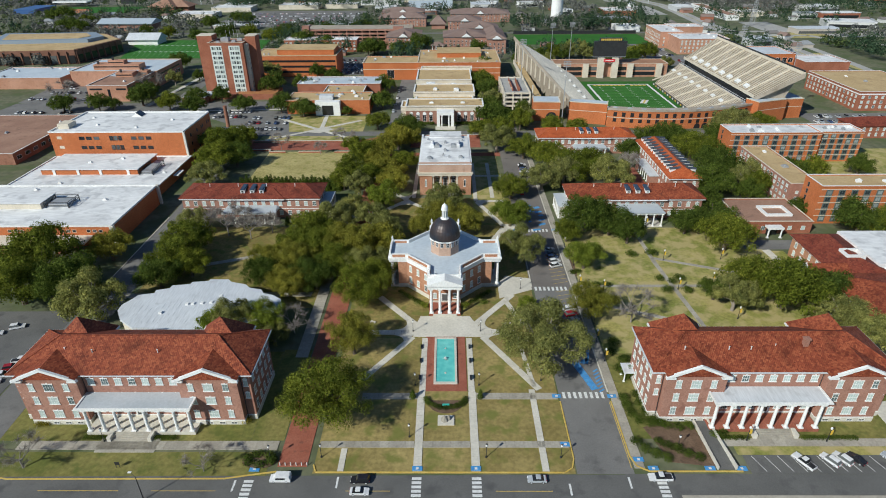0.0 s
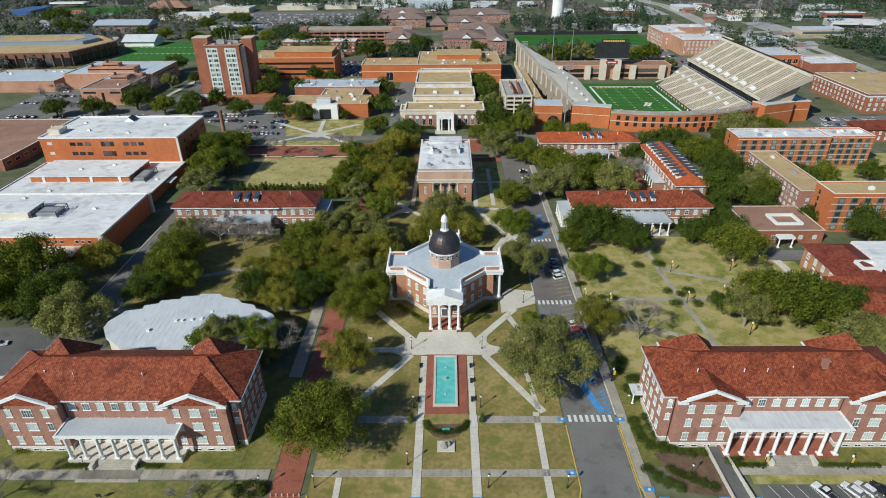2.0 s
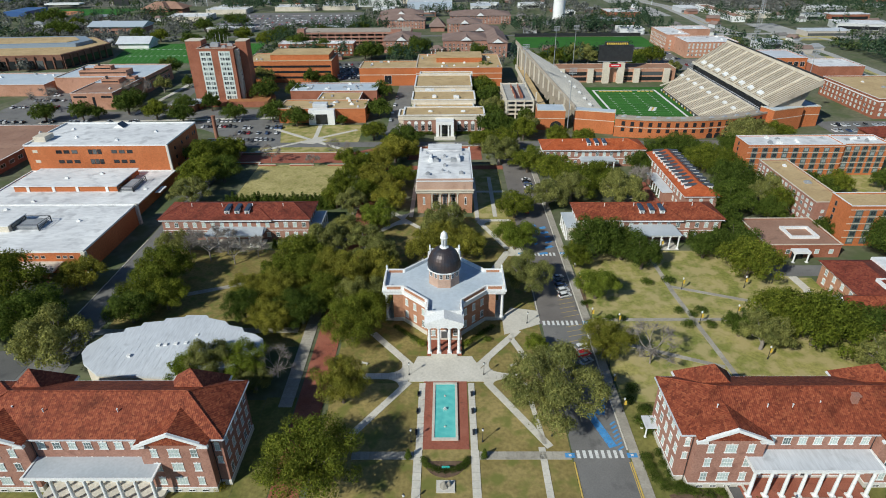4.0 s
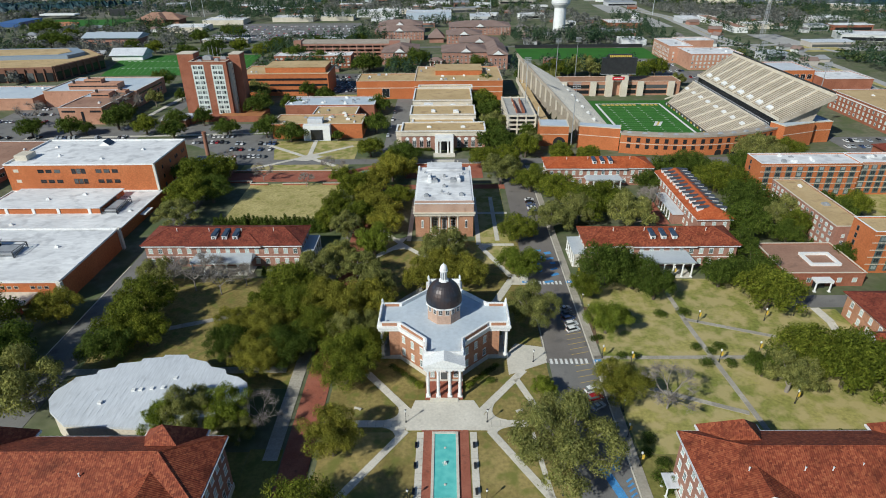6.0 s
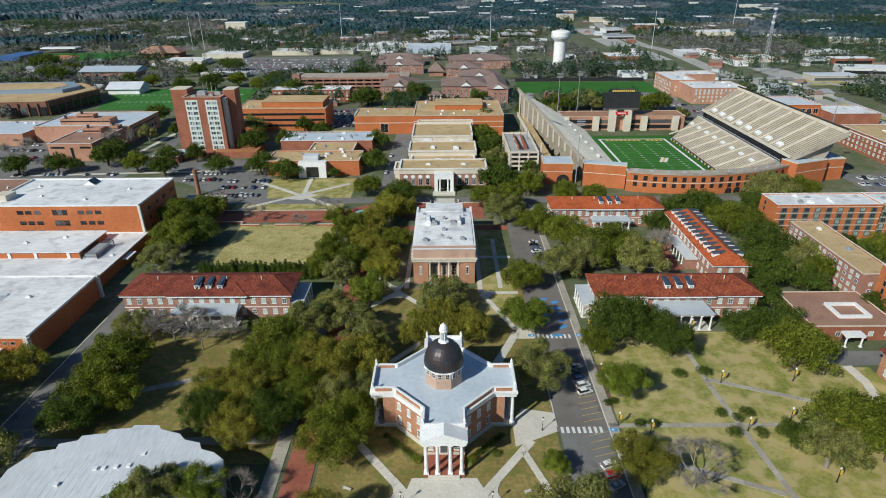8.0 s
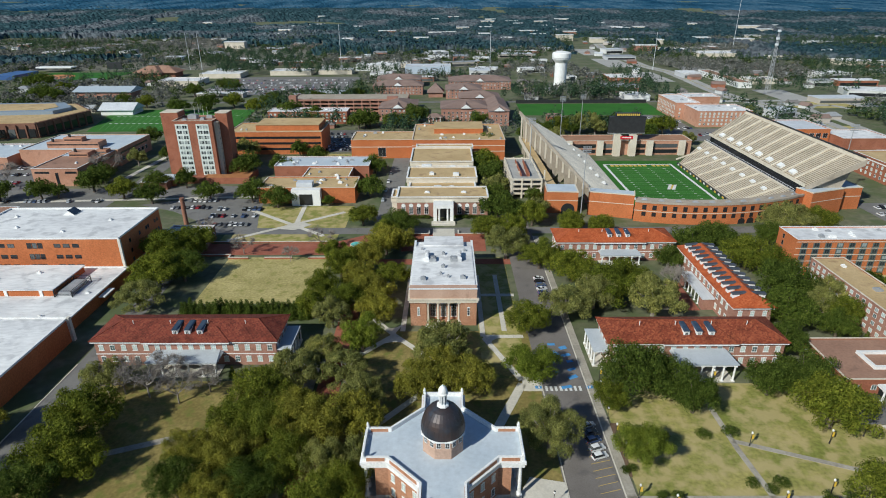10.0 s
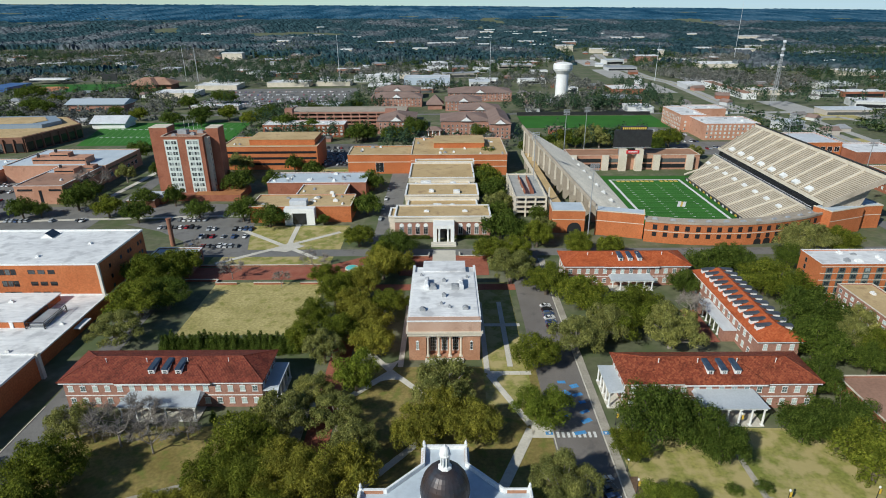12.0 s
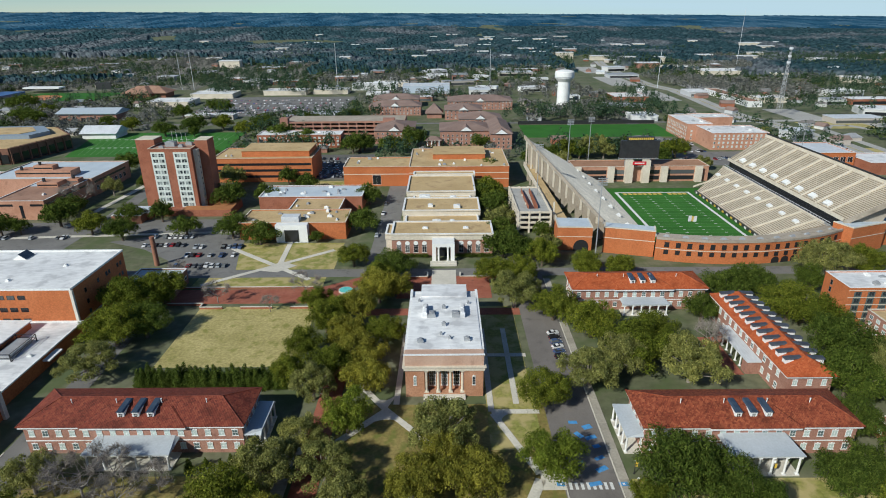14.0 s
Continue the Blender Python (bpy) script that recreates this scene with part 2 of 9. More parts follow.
lamp_gold = mottled("lamp_gold", (0.65, 0.42, 0.05), (0.72, 0.48, 0.08), 0.5, 4.0, rough=0.6)
bark = mottled("bark", (0.11, 0.085, 0.065), (0.16, 0.13, 0.10), 0.8, 6.0, rough=0.95)
bark_grey = mottled("bark_grey", (0.23, 0.20, 0.175), (0.29, 0.255, 0.22), 0.8, 6.0, rough=0.95)
leaf_oak = foliage("leaf_oak", (0.080, 0.104, 0.014), (0.147, 0.174, 0.024), (0.235, 0.252, 0.042), 0.26)
leaf_green = foliage("leaf_green", (0.110, 0.148, 0.018), (0.180, 0.224, 0.032), (0.26, 0.30, 0.054), 0.18)
leaf_olive = foliage("leaf_olive", (0.145, 0.146, 0.022), (0.238, 0.226, 0.038), (0.335, 0.315, 0.065), 0.2)
leaf_grey = foliage("leaf_grey", (0.145, 0.156, 0.046), (0.238, 0.242, 0.080), (0.35, 0.345, 0.13), 0.18)
leaf_dark = foliage("leaf_dark", (0.045, 0.074, 0.013), (0.082, 0.120, 0.022), (0.138, 0.174, 0.038), 0.22)
leaf_gold = foliage("leaf_gold", (0.16, 0.14, 0.02), (0.27, 0.23, 0.035), (0.38, 0.33, 0.06), 0.1)
solar_blue = mottled("solar_blue", (0.035, 0.055, 0.085), (0.06, 0.085, 0.12), 0.4, 3.0, rough=0.25, spec=0.5)


def water():
    m, n, l, b = shader("pool_water", 0.06, 0.0, 0.5)
    l.new(ramp(n, l, noise_at(n, l, 0.5, 4).outputs["Fac"], [(0.35, (0.10, 0.50, 0.47)), (0.65, (0.16, 0.60, 0.55))]), b.inputs["Base Color"])
    bp = n.new("ShaderNodeBump")
    bp.inputs["Strength"].default_value, bp.inputs["Distance"].default_value = 0.25, 0.05
    l.new(noise_at(n, l, 2.5, 3).outputs["Fac"], bp.inputs["Height"])
    l.new(bp.outputs[0], b.inputs["Normal"])
    return m


pool_water = water()


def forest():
    """Far woods in stands: pine, bare crowns, random dark spots; blued with painted haze."""
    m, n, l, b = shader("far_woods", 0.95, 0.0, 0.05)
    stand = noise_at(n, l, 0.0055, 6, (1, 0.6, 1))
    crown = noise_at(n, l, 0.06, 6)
    # both ramps lean blue: the haze of distance is put into the colour
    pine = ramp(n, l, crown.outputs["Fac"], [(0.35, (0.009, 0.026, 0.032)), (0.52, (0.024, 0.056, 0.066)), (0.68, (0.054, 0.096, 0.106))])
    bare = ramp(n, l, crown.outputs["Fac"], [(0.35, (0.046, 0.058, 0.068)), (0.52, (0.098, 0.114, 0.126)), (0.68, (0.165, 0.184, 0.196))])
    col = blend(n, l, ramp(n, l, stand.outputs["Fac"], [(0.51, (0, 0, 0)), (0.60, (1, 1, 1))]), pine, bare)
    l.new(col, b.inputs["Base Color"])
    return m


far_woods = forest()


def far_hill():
    m, n, l, b = shader("far_ridge_haze", 1.0, 0.0, 0.0)
    # deep blue here is distance haze painted over the woods' own green
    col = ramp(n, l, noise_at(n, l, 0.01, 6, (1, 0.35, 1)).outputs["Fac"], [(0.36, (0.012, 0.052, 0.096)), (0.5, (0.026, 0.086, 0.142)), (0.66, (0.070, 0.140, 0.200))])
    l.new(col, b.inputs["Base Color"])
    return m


far_ridge_haze = far_hill()
plain = {}


def paint(c, rough=0.35):
    """A plain glossy or matt paint."""
    key = (c, rough)
    if key not in plain:
        m, n, l, b = shader("paint", rough, 0.0, 0.5)
        l.new(ramp(n, l, noise_at(n, l, 1.2, 3).outputs["Fac"], [(0.3, tuple(v * 0.9 for v in c)), (0.7, tuple(min(v * 1.08, 1) for v in c))]), b.inputs["Base Color"])
        plain[key] = m
    return plain[key]


# ---- building blocks ----
class Shape:
    """Collects boxes, prisms, tubes and sheets into one mesh."""

    def __init__(self):
        self.v, self.f = [], []

    def add(self, verts, faces):
        k = len(self.v)
        self.v += [tuple(p) for p in verts]
        self.f += [tuple(i + k for i in f) for f in faces]
        return self

    def box(self, x0, x1, y0, y1, z0, z1):
        p = [(x, y, z) for z in (z0, z1) for x, y in ((x0, y0), (x1, y0), (x1, y1), (x0, y1))]
        return self.add(p, [(3, 2, 1, 0), (4, 5, 6, 7), (0, 1, 5, 4), (1, 2, 6, 5), (2, 3, 7, 6), (3, 0, 4, 7)])

    def prism(self, poly, z0, z1):
        n = len(poly)
        p = [(x, y, z0) for x, y in poly] + [(x, y, z1) for x, y in poly]
        return self.add(p, [tuple(range(n - 1, -1, -1)), tuple(range(n, 2 * n))] + [(i, (i + 1) % n, n + (i + 1) % n, n + i) for i in range(n)])

    def slab(self, low, high):
        """A body between two rings of 3D points."""
        n = len(low)
        return self.add(list(low) + list(high), [tuple(range(n - 1, -1, -1)), tuple(range(n, 2 * n))] + [(i, (i + 1) % n, n + (i + 1) % n, n + i) for i in range(n)])

    def lathe(self, x, y, rings, n=12, turn=0.0):
        """rings: (radius, z) from the bottom up."""
        p = [(x + r * math.cos(turn + 2 * math.pi * k / n), y + r * math.sin(turn + 2 * math.pi * k / n), z) for r, z in rings for k in range(n)]
        f = [(j * n + k, j * n + (k + 1) % n, (j + 1) * n + (k + 1) % n, (j + 1) * n + k) for j in range(len(rings) - 1) for k in range(n)]
        last = (len(rings) - 1) * n
        return self.add(p, f + [tuple(range(n - 1, -1, -1)), tuple(range(last, last + n))])

    def tube(self, a, b, ra, rb, n=5):
        a, b = Vector(a), Vector(b)
        d = (b - a).normalized()
        u = d.orthogonal().normalized()
        w = d.cross(u)
        p = [c + (u * math.cos(2 * math.pi * k / n) + w * math.sin(2 * math.pi * k / n)) * r for c, r in ((a, ra), (b, rb)) for k in range(n)]
        return self.add(p, [(k, (k + 1) % n, n + (k + 1) % n, n + k) for k in range(n)] + [tuple(range(n - 1, -1, -1)), tuple(range(n, 2 * n))])

    def hip(self, x0, x1, y0, y1, z0, z1, run=None, base=0.25, gable=False):
        """A hipped roof with its ridge along the longer side; gable: upright ends."""
        wide = x1 - x0 >= y1 - y0
        r = 0.0 if gable else (run if run is not None else min(x1 - x0, y1 - y0) / 2)
        if wide:
            ym = (y0 + y1) / 2
            a, b = (x0 + r, ym, z1), (x1 - r, ym, z1)
        else:
            xm = (x0 + x1) / 2
            a, b = (xm, y0 + r, z1), (xm, y1 - r, z1)
        p = [(x0, y0, z0 - base), (x1, y0, z0 - base), (x1, y1, z0 - base), (x0, y1, z0 - base), (x0, y0, z0), (x1, y0, z0), (x1, y1, z0), (x0, y1, z0), a, b]
        f = [(3, 2, 1, 0), (0, 1, 5, 4), (1, 2, 6, 5), (2, 3, 7, 6), (3, 0, 4, 7)]
        f += [(4, 5, 9, 8), (6, 7, 8, 9), (7, 4, 8), (5, 6, 9)] if wide else [(4, 5, 8), (6, 7, 9), (7, 4, 8, 9), (5, 6, 9, 8)]
        return self.add(p, f)

    def mesh(self, name):
        m = bpy.data.meshes.new(name)
        m.from_pydata(self.v, [], self.f)
        return m


def part(name, shape, material, parent=None, label="", at=None):
    """One mesh object under a thing or a part."""
    data = shape.mesh(name) if isinstance(shape, Shape) else shape
    if not data.materials:
        data.materials.append(material)
    ob = new(name, data)
    ob.parent = parent
    if at is not None:
        ob.matrix_basis = at
    return tagged(ob, label)


def thing(name, label, category, group="", kind="", at=None):
    ob = tagged(new(name), label, category, group, kind)
    if at is not None:
        ob.matrix_basis = at
    return ob


def solid(name, shape, material, label, category, group="", kind="", at=None):
    return tagged(part(name, shape, material, None, "", at), label, category, group, kind)


def ridge_caps(parent, x0, x1, y0, y1, z0, z1, run, cover, r=0.2):
    """Rounded cap tiles along the ridge and the four hips."""
    ym = (y0 + y1) / 2
    a, b = (x0 + run, ym, z1 + 0.04), (x1 - run, ym, z1 + 0.04)
    s = Shape().tube(a, b, r, r, 6)
    for p, q in (((x0, y0, z0), a), ((x0, y1, z0), a), ((x1, y0, z0), b), ((x1, y1, z0), b)):
        s.tube(p, q, r, r, 6)
    part("ridge_cap", s, cover, parent)


FACING = {"south": 0, "east": 90, "north": 180, "west": -90}
window_meshes = {}


def window_mesh(w, h, bars, arch, surround, tone):
    """Frame with sill and glazing bars, and its pane; local front is -y, origin at the middle."""
    key = (round(w, 2), round(h, 2), bars, arch, surround, tone)
    if key not in window_meshes:
        s, e, d = Shape(), 0.10, 0.12
        s.box(-w / 2 - e, -w / 2, -d, 0, -h / 2, h / 2).box(w / 2, w / 2 + e, -d, 0, -h / 2, h / 2)
        s.box(-w / 2 - e, w / 2 + e, -d, 0, h / 2, h / 2 + e)
        if surround:
            s.box(-w / 2 - 0.25, w / 2 + 0.25, -0.22, 0, -h / 2 - 0.2, -h / 2)
            s.box(-w / 2 - 0.2, w / 2 + 0.2, -0.15, 0, h / 2 + e, h / 2 + e + 0.18)
            s.box(-0.18, 0.18, -0.18, 0, h / 2 + e, h / 2 + e + 0.4)
        else:
            s.box(-w / 2 - e, w / 2 + e, -d, 0, -h / 2 - e, -h / 2)
        cols, rows = bars
        for k in range(1, cols):
            x = -w / 2 + w * k / cols
            s.box(x - 0.028, x + 0.028, -0.09, -0.05, -h / 2, h / 2)
        for k in range(1, rows):
            z = -h / 2 + h * k / rows
            s.box(-w / 2, w / 2, -0.085, -0.045, z - 0.028, z + 0.028)
        if arch:
            s.lathe(0, 0, [(w / 2 + e, 0), (w / 2 + e, 0.1)], 16)
            for i in range(len(s.v) - 32, len(s.v)):
                x, y, z = s.v[i]
                s.v[i] = (x, -z, h / 2 + y)
        p = Shape().box(-w / 2, w / 2, -0.05, -0.015, -h / 2, h / 2)
        window_meshes[key] = (s.mesh("window"), p.mesh("pane"))
    return window_meshes[key]


def window(parent, x, y, z, face, w=1.3, h=2.1, bars=(2, 2), glassy=None, frame_paint=None, arch=False, surround=True):
    g, fp = glassy or window_glass, frame_paint or white_paint
    frame_mesh, pane_mesh = window_mesh(w, h, bars, arch, surround, (g.name, fp.name))
    turn = FACING[face] if isinstance(face, str) else face
    ob = part("window", frame_mesh, fp, parent, "", pose(x, y, z, 0, 0, turn))
    part("pane", pane_mesh, g, ob)
    return ob


def row(a, b, n):
    return [a + (b - a) * (k + 0.5) / n for k in range(n)]


def flat_roof(parent, x0, x1, y0, y1, z, cover, rim, rim_paint=None, high=0.7, thick=0.5):
    """A roof deck inside a parapet with its coping."""
    part("roof", Shape().box(x0 + thick, x1 - thick, y0 + thick, y1 - thick, z + 0.006, z + 0.14), cover, parent)
    s = Shape()
    for a, b, c, d in ((x0, x1, y0, y0 + thick), (x0, x1, y1 - thick, y1), (x0, x0 + thick, y0 + thick, y1 - thick), (x1 - thick, x1, y0 + thick, y1 - thick)):
        s.box(a, b, c, d, z + 0.004, z + high)
    part("parapet", s, rim, parent)
    c = Shape()
    for a, b, e, d in ((x0, x1, y0, y0 + thick), (x0, x1, y1 - thick, y1), (x0, x0 + thick, y0 + thick, y1 - thick), (x1 - thick, x1, y0 + thick, y1 - thick)):
        c.box(a - 0.08, b + 0.08, e - 0.08, d + 0.08, z + high, z + high + 0.14)
    part("coping", c, rim_paint or white_paint, parent)


def roof_unit(parent, x, y, z, w, d, h, cover=None):
    s = Shape().box(x - w / 2, x + w / 2, y - d / 2, y + d / 2, z, z + h)
    s.box(x - w / 2 + 0.3, x + w / 2 - 0.3, y - d / 2 + 0.3, y + d / 2 - 0.3, z + h, z + h + 0.25)
    s.lathe(x, y, [(min(w, d) * 0.3, z + h + 0.25), (min(w, d) * 0.3, z + h + 0.5)], 10)
    return part("roof_unit", s, cover or metal_grey, parent)


def column(parent, x, y, z0, z1, r, cover=None):
    s = Shape().box(x - r * 1.45, x + r * 1.45, y - r * 1.45, y + r * 1.45, z0, z0 + r * 0.8)
    s.lathe(x, y, [(r * 1.25, z0 + r * 0.8), (r, z0 + r * 1.4), (r * 0.98, z0 + (z1 - z0) * 0.4), (r * 0.84, z1 - r * 1.6), (r * 1.2, z1 - r * 0.8)], 12)
    s.box(x - r * 1.4, x + r * 1.4, y - r * 1.4, y + r * 1.4, z1 - r * 0.8, z1)
    return part("column", s, cover or white_paint, parent)


# ---- ground ----
def far_height(d):
    """The land lies flat, then rises gently to the horizon."""
    if d < 1700:
        return 0.0
    u = (d - 1700) / 3250
    return 121 * (1 - d / (1700 + 3250 * (u + 5.2 * u ** 3)))


def land(x, y):
    d = math.hypot(x, y - 100)
    return far_height(d) - 0.0125 * x * max(0.0, min(1.0, (d - 1500) / 3000))


def build_ground():
    s = Shape()
    rings = [0, 150, 400, 700, 1000, 1350, 1700, 2000, 2300, 2650, 3000, 3400, 3800, 4200, 4600, 4950]
    cols = 72
    for d in rings:
        for k in range(cols):
            a = 2 * math.pi * k / cols
            s.v.append((d * math.sin(a), 100 + d * math.cos(a), land(d * math.sin(a), 100 + d * math.cos(a))))
    for j in range(len(rings) - 1):
        for k in range(cols):
            s.f.append((j * cols + k, j * cols + (k + 1) % cols, (j + 1) * cols + (k + 1) % cols, (j + 1) * cols + k)[::-1])
    s.f = s.f[cols:]
    s.f += [(cols, cols + k + 1, cols + k)[::-1] for k in range(1, cols - 1)]
    solid("ground", s, ground_mix, "brown and green winter ground that reaches the horizon", "ground", kind="structure")


build_ground()
LEVEL = {"lawn": 0.05, "road": 0.08, "paving": 0.14, "walk": 0.18, "line": 0.10}


def sheet(name, poly, material, label, category, z=0.1, kind="structure"):
    return solid(name, Shape().prism(poly, z - 0.3, z), material, label, category, kind=kind)


def rect(x0, x1, y0, y1):
    return [(x0, y0), (x1, y0), (x1, y1), (x0, y1)]


def strip(a, b, w):
    d = (Vector(b) - Vector(a)).normalized()
    n = Vector((-d.y, d.x)) * w / 2
    a, b = Vector(a), Vector(b)
    return [tuple(a - n), tuple(b - n), tuple(b + n), tuple(a + n)]


# ---- roads, walks and lawns ----
sheet("road", [(-330, 138), (330, 138), (330, 150.2), (46, 150.2), (46, 150), (-330, 148)], asphalt, "grey asphalt street with pale wear", "road", LEVEL["road"])
sheet("road", rect(34, 48.4, 150.2, 236), asphalt_pale, "grey asphalt campus street", "road", LEVEL["road"])
sheet("road", rect(33.0, 48.4, 236.02, 470), street_brown, "worn pale campus street with parking bays", "road", LEVEL["road"])
sheet("road", [(-131, 149), (-120, 149), (-121, 175), (-119, 206), (-119, 240), (-124, 317), (-128, 425), (-136, 425), (-132, 310), (-132, 206)], asphalt_pale, "worn grey campus road", "road", LEVEL["road"] + 0.004)
sheet("parking_lot", rect(-178, -132.1, 165, 222), asphalt, "grey asphalt car park", "car park", LEVEL["road"])
sheet("parking_lot", rect(78, 172, 150.3, 156.3), asphalt, "asphalt parking bays along the street", "car park", LEVEL["road"])
sheet("road", rect(-300, 300, 424, 433), asphalt_pale, "pale asphalt cross street", "road", LEVEL["road"] - 0.008)
sheet("road", rect(-40, -27, 433.1, 640), asphalt_pale, "narrow service street with parked cars", "road", LEVEL["road"] - 0.004)
sheet("parking_lot", [(-192, 474), (-166, 462), (-146, 446), (-140, 433.1), (-106, 433.1), (-110, 450), (-116, 483), (-157, 488)], asphalt_pale, "grey parking court", "car park", LEVEL["road"] - 0.004)
sheet("road", strip((-211, 488), (-221, 640), 10), asphalt_pale, "service road beside the tall tower", "road", LEVEL["road"] - 0.006)
sheet("walk", strip((-232, 500), (-226, 600), 4), concrete, "pale walk along the service road", "walk", LEVEL["walk"])
sheet("walk", strip((-290, 479), (-124, 489), 3), concrete, "pale kerbside walk below the tower", "walk", LEVEL["walk"] + 0.004)
sheet("parking_lot", [(-340, 510), (-268, 496), (-290, 560), (-345, 590)], asphalt_pale, "car park beside the brown block", "car park", LEVEL["road"] - 0.002)
sheet("parking_lot", rect(-200, -125, 489, 512), asphalt_pale, "paved court below the tower", "car park", LEVEL["road"] - 0.01)
sheet("lawn", rect(-98, -52, 545, 600), lawn_green, "lawn beside the brick block", "lawn", LEVEL["lawn"])
sheet("parking_lot", rect(-118, -62, 605, 690), asphalt, "full car park behind the brick block", "car park", LEVEL["road"])
sheet("pavement", rect(58, 330, 132, 143.8), concrete_old, "concrete pavement across the street", "pavement", 0.2)

sheet("lawn", rect(-116, -45, 149.2, 157.2), lawn_front, "trimmed green front lawn", "lawn", LEVEL["lawn"])
sheet("lawn", rect(-52, -43, 161.2, 200), lawn_front, "green lawn beside the hall", "lawn", LEVEL["lawn"])
sheet("lawn", rect(-122, -52.1, 161.0, 199), lawn_front, "green lawn round the brick hall", "lawn", LEVEL["lawn"])
sheet("lawn", rect(48.7, 130, 161.9, 197.9), lawn_front, "green lawn round the brick hall", "lawn", LEVEL["lawn"] - 0.01)
sheet("lawn", rect(77, 140, 156.4, 159.2), lawn_green, "bright green strip before the hall", "lawn", LEVEL["lawn"] + 0.02)
sheet("lawn", rect(-33.2, 33.6, 150.3, 206), lawn_dormant, "dormant tan lawn with olive patches", "lawn", LEVEL["lawn"])
sheet("lawn", rect(-34, 33, 206.1, 240), lawn_brown, "brown dormant lawn round the domed hall", "lawn", LEVEL["lawn"])
sheet("lawn", rect(-34, 33, 240.1, 322), lawn_brown, "patchy brown and green lawn under trees", "lawn", LEVEL["lawn"])
sheet("lawn", rect(52.2, 135, 198, 288), lawn_green, "broad green and straw-coloured lawn", "lawn", LEVEL["lawn"])
sheet("lawn", rect(135.02, 143.3, 241, 266), lawn_green, "green lawn beside the brick house", "lawn", LEVEL["lawn"])
sheet("road", [(128, 267.2), (170, 267.2), (170, 275.4), (128, 275.4)], asphalt_pale, "short grey lane before the low hall", "road", LEVEL["road"] + 0.012)
sheet("lawn", rect(-117, -45, 224, 290), lawn_brown, "shaded brown lawn beneath oaks", "lawn", LEVEL["lawn"])
sheet("lawn", rect(-108, -56, 345, 393), lawn_tan, "open straw-coloured lawn", "lawn", LEVEL["lawn"])
sheet("lawn", rect(-121, -58, 413, 423.8), lawn_green, "green strip of lawn", "lawn", LEVEL["lawn"])
sheet("lawn", [(-124, 433.4), (-56, 433.4), (-56, 470), (-124, 470)], lawn_green, "green lawn crossed by paths", "lawn", LEVEL["lawn"])
sheet("lawn", rect(14, 30, 300, 392), lawn_green, "dark green lawn beside the auditorium", "lawn", LEVEL["lawn"] + 0.004)
sheet("lawn", rect(205, 330, 300, 395), lawn_green, "green lawn between residence blocks", "lawn", LEVEL["lawn"])


def kerb(points, label="yellow-painted concrete kerb", cover=None):
    s = Shape()
    for a, b in zip(points, points[1:]):
        s.prism(strip(a, b, 0.35), -0.1, 0.24)
    solid("kerb", s, cover or line_yellow, label, "kerb", kind="structure")


kerb([(-118, 152), (-116, 149.4), (-110, 148.4), (-55, 148.6), (-46, 150.2), (-42.4, 150.8)])
kerb([(-33.4, 153), (-32.4, 150.6), (31, 150.6), (33, 152), (33.9, 155), (33.9, 176)])
kerb([(48.6, 176), (48.6, 156), (49.6, 152.6), (52.5, 151), (76, 151)])
kerb([(33.5, 238), (33.5, 300)], "pale concrete kerb", concrete)
kerb([(48.6, 180), (48.6, 420)], "pale concrete kerb", concrete)
kerb([(-131.9, 224), (-131.9, 300)], "pale concrete kerb", concrete)


def paved(label, a, b, w, cover=None, slab=2.4, z=None):
    """A walk laid in slabs with open joints."""
    a, b = Vector(a), Vector(b)
    n = max(1, round((b - a).length / slab))
    top = z or LEVEL["walk"]
    base = solid("walk", Shape().prism(strip(a, b, w), -0.2, top - 0.05), concrete_old, label, "walk", kind="structure")
    d = (b - a) / n
    gap = d.normalized() * 0.05
    data = None
    for k in range(n):
        if data is None:
            data = Shape().prism(strip(gap, d - gap, w - 0.04), top - 0.049, top).mesh("slab")
        part("slab", data, cover or concrete, base, "", pose(a.x + d.x * k, a.y + d.y * k, 0))


for x in (-6.6, 8.4):
    paved("pale concrete walk from the street to the pool", (x, 150.9), (x, 180), 2.2)
    paved("pale concrete walk beside the pool paving", (x * 0.98 + 0.1, 180), (x * 0.98 + 0.1, 206), 1.9)
paved("narrow concrete walk over the lawn", (26.2, 150.9), (26.2, 181), 1.8)
paved("short concrete walk to the street", (-26.2, 150.9), (-26.2, 158.4), 1.6)
for x0, x1 in ((-33, -7.8), (-5.4, 7.2), (9.6, 33.4)):
    paved("grey concrete cross walk", (x0, 159.8), (x1, 159.8), 2.2, concrete_old)
for x0, x1 in ((-24, -7.8), (9.6, 33.4)):
    paved("grey concrete cross walk by the pool", (x0, 178.2), (x1, 178.2), 2.6, concrete_old)
paved("diagonal concrete walk", (-26, 184), (-10.5, 206.6), 2.2)
paved("diagonal concrete walk", (28.5, 181), (13.0, 206.6), 2.2)
paved("concrete walk to the plaza", (-26, 209.2), (-10, 209.2), 2.6)
paved("concrete walk to the plaza", (11, 209.2), (24, 209.2), 2.6)
paved("concrete walk beside a tree", (27.2, 182), (24.6, 206), 1.4)
sheet("plaza", [(-10.5, 206.7), (13, 206.7), (11.5, 213), (9, 218.6), (-8.4, 218.6), (-10, 213)], concrete, "pale concrete forecourt of the domed hall", "plaza", LEVEL["walk"] + 0.004)


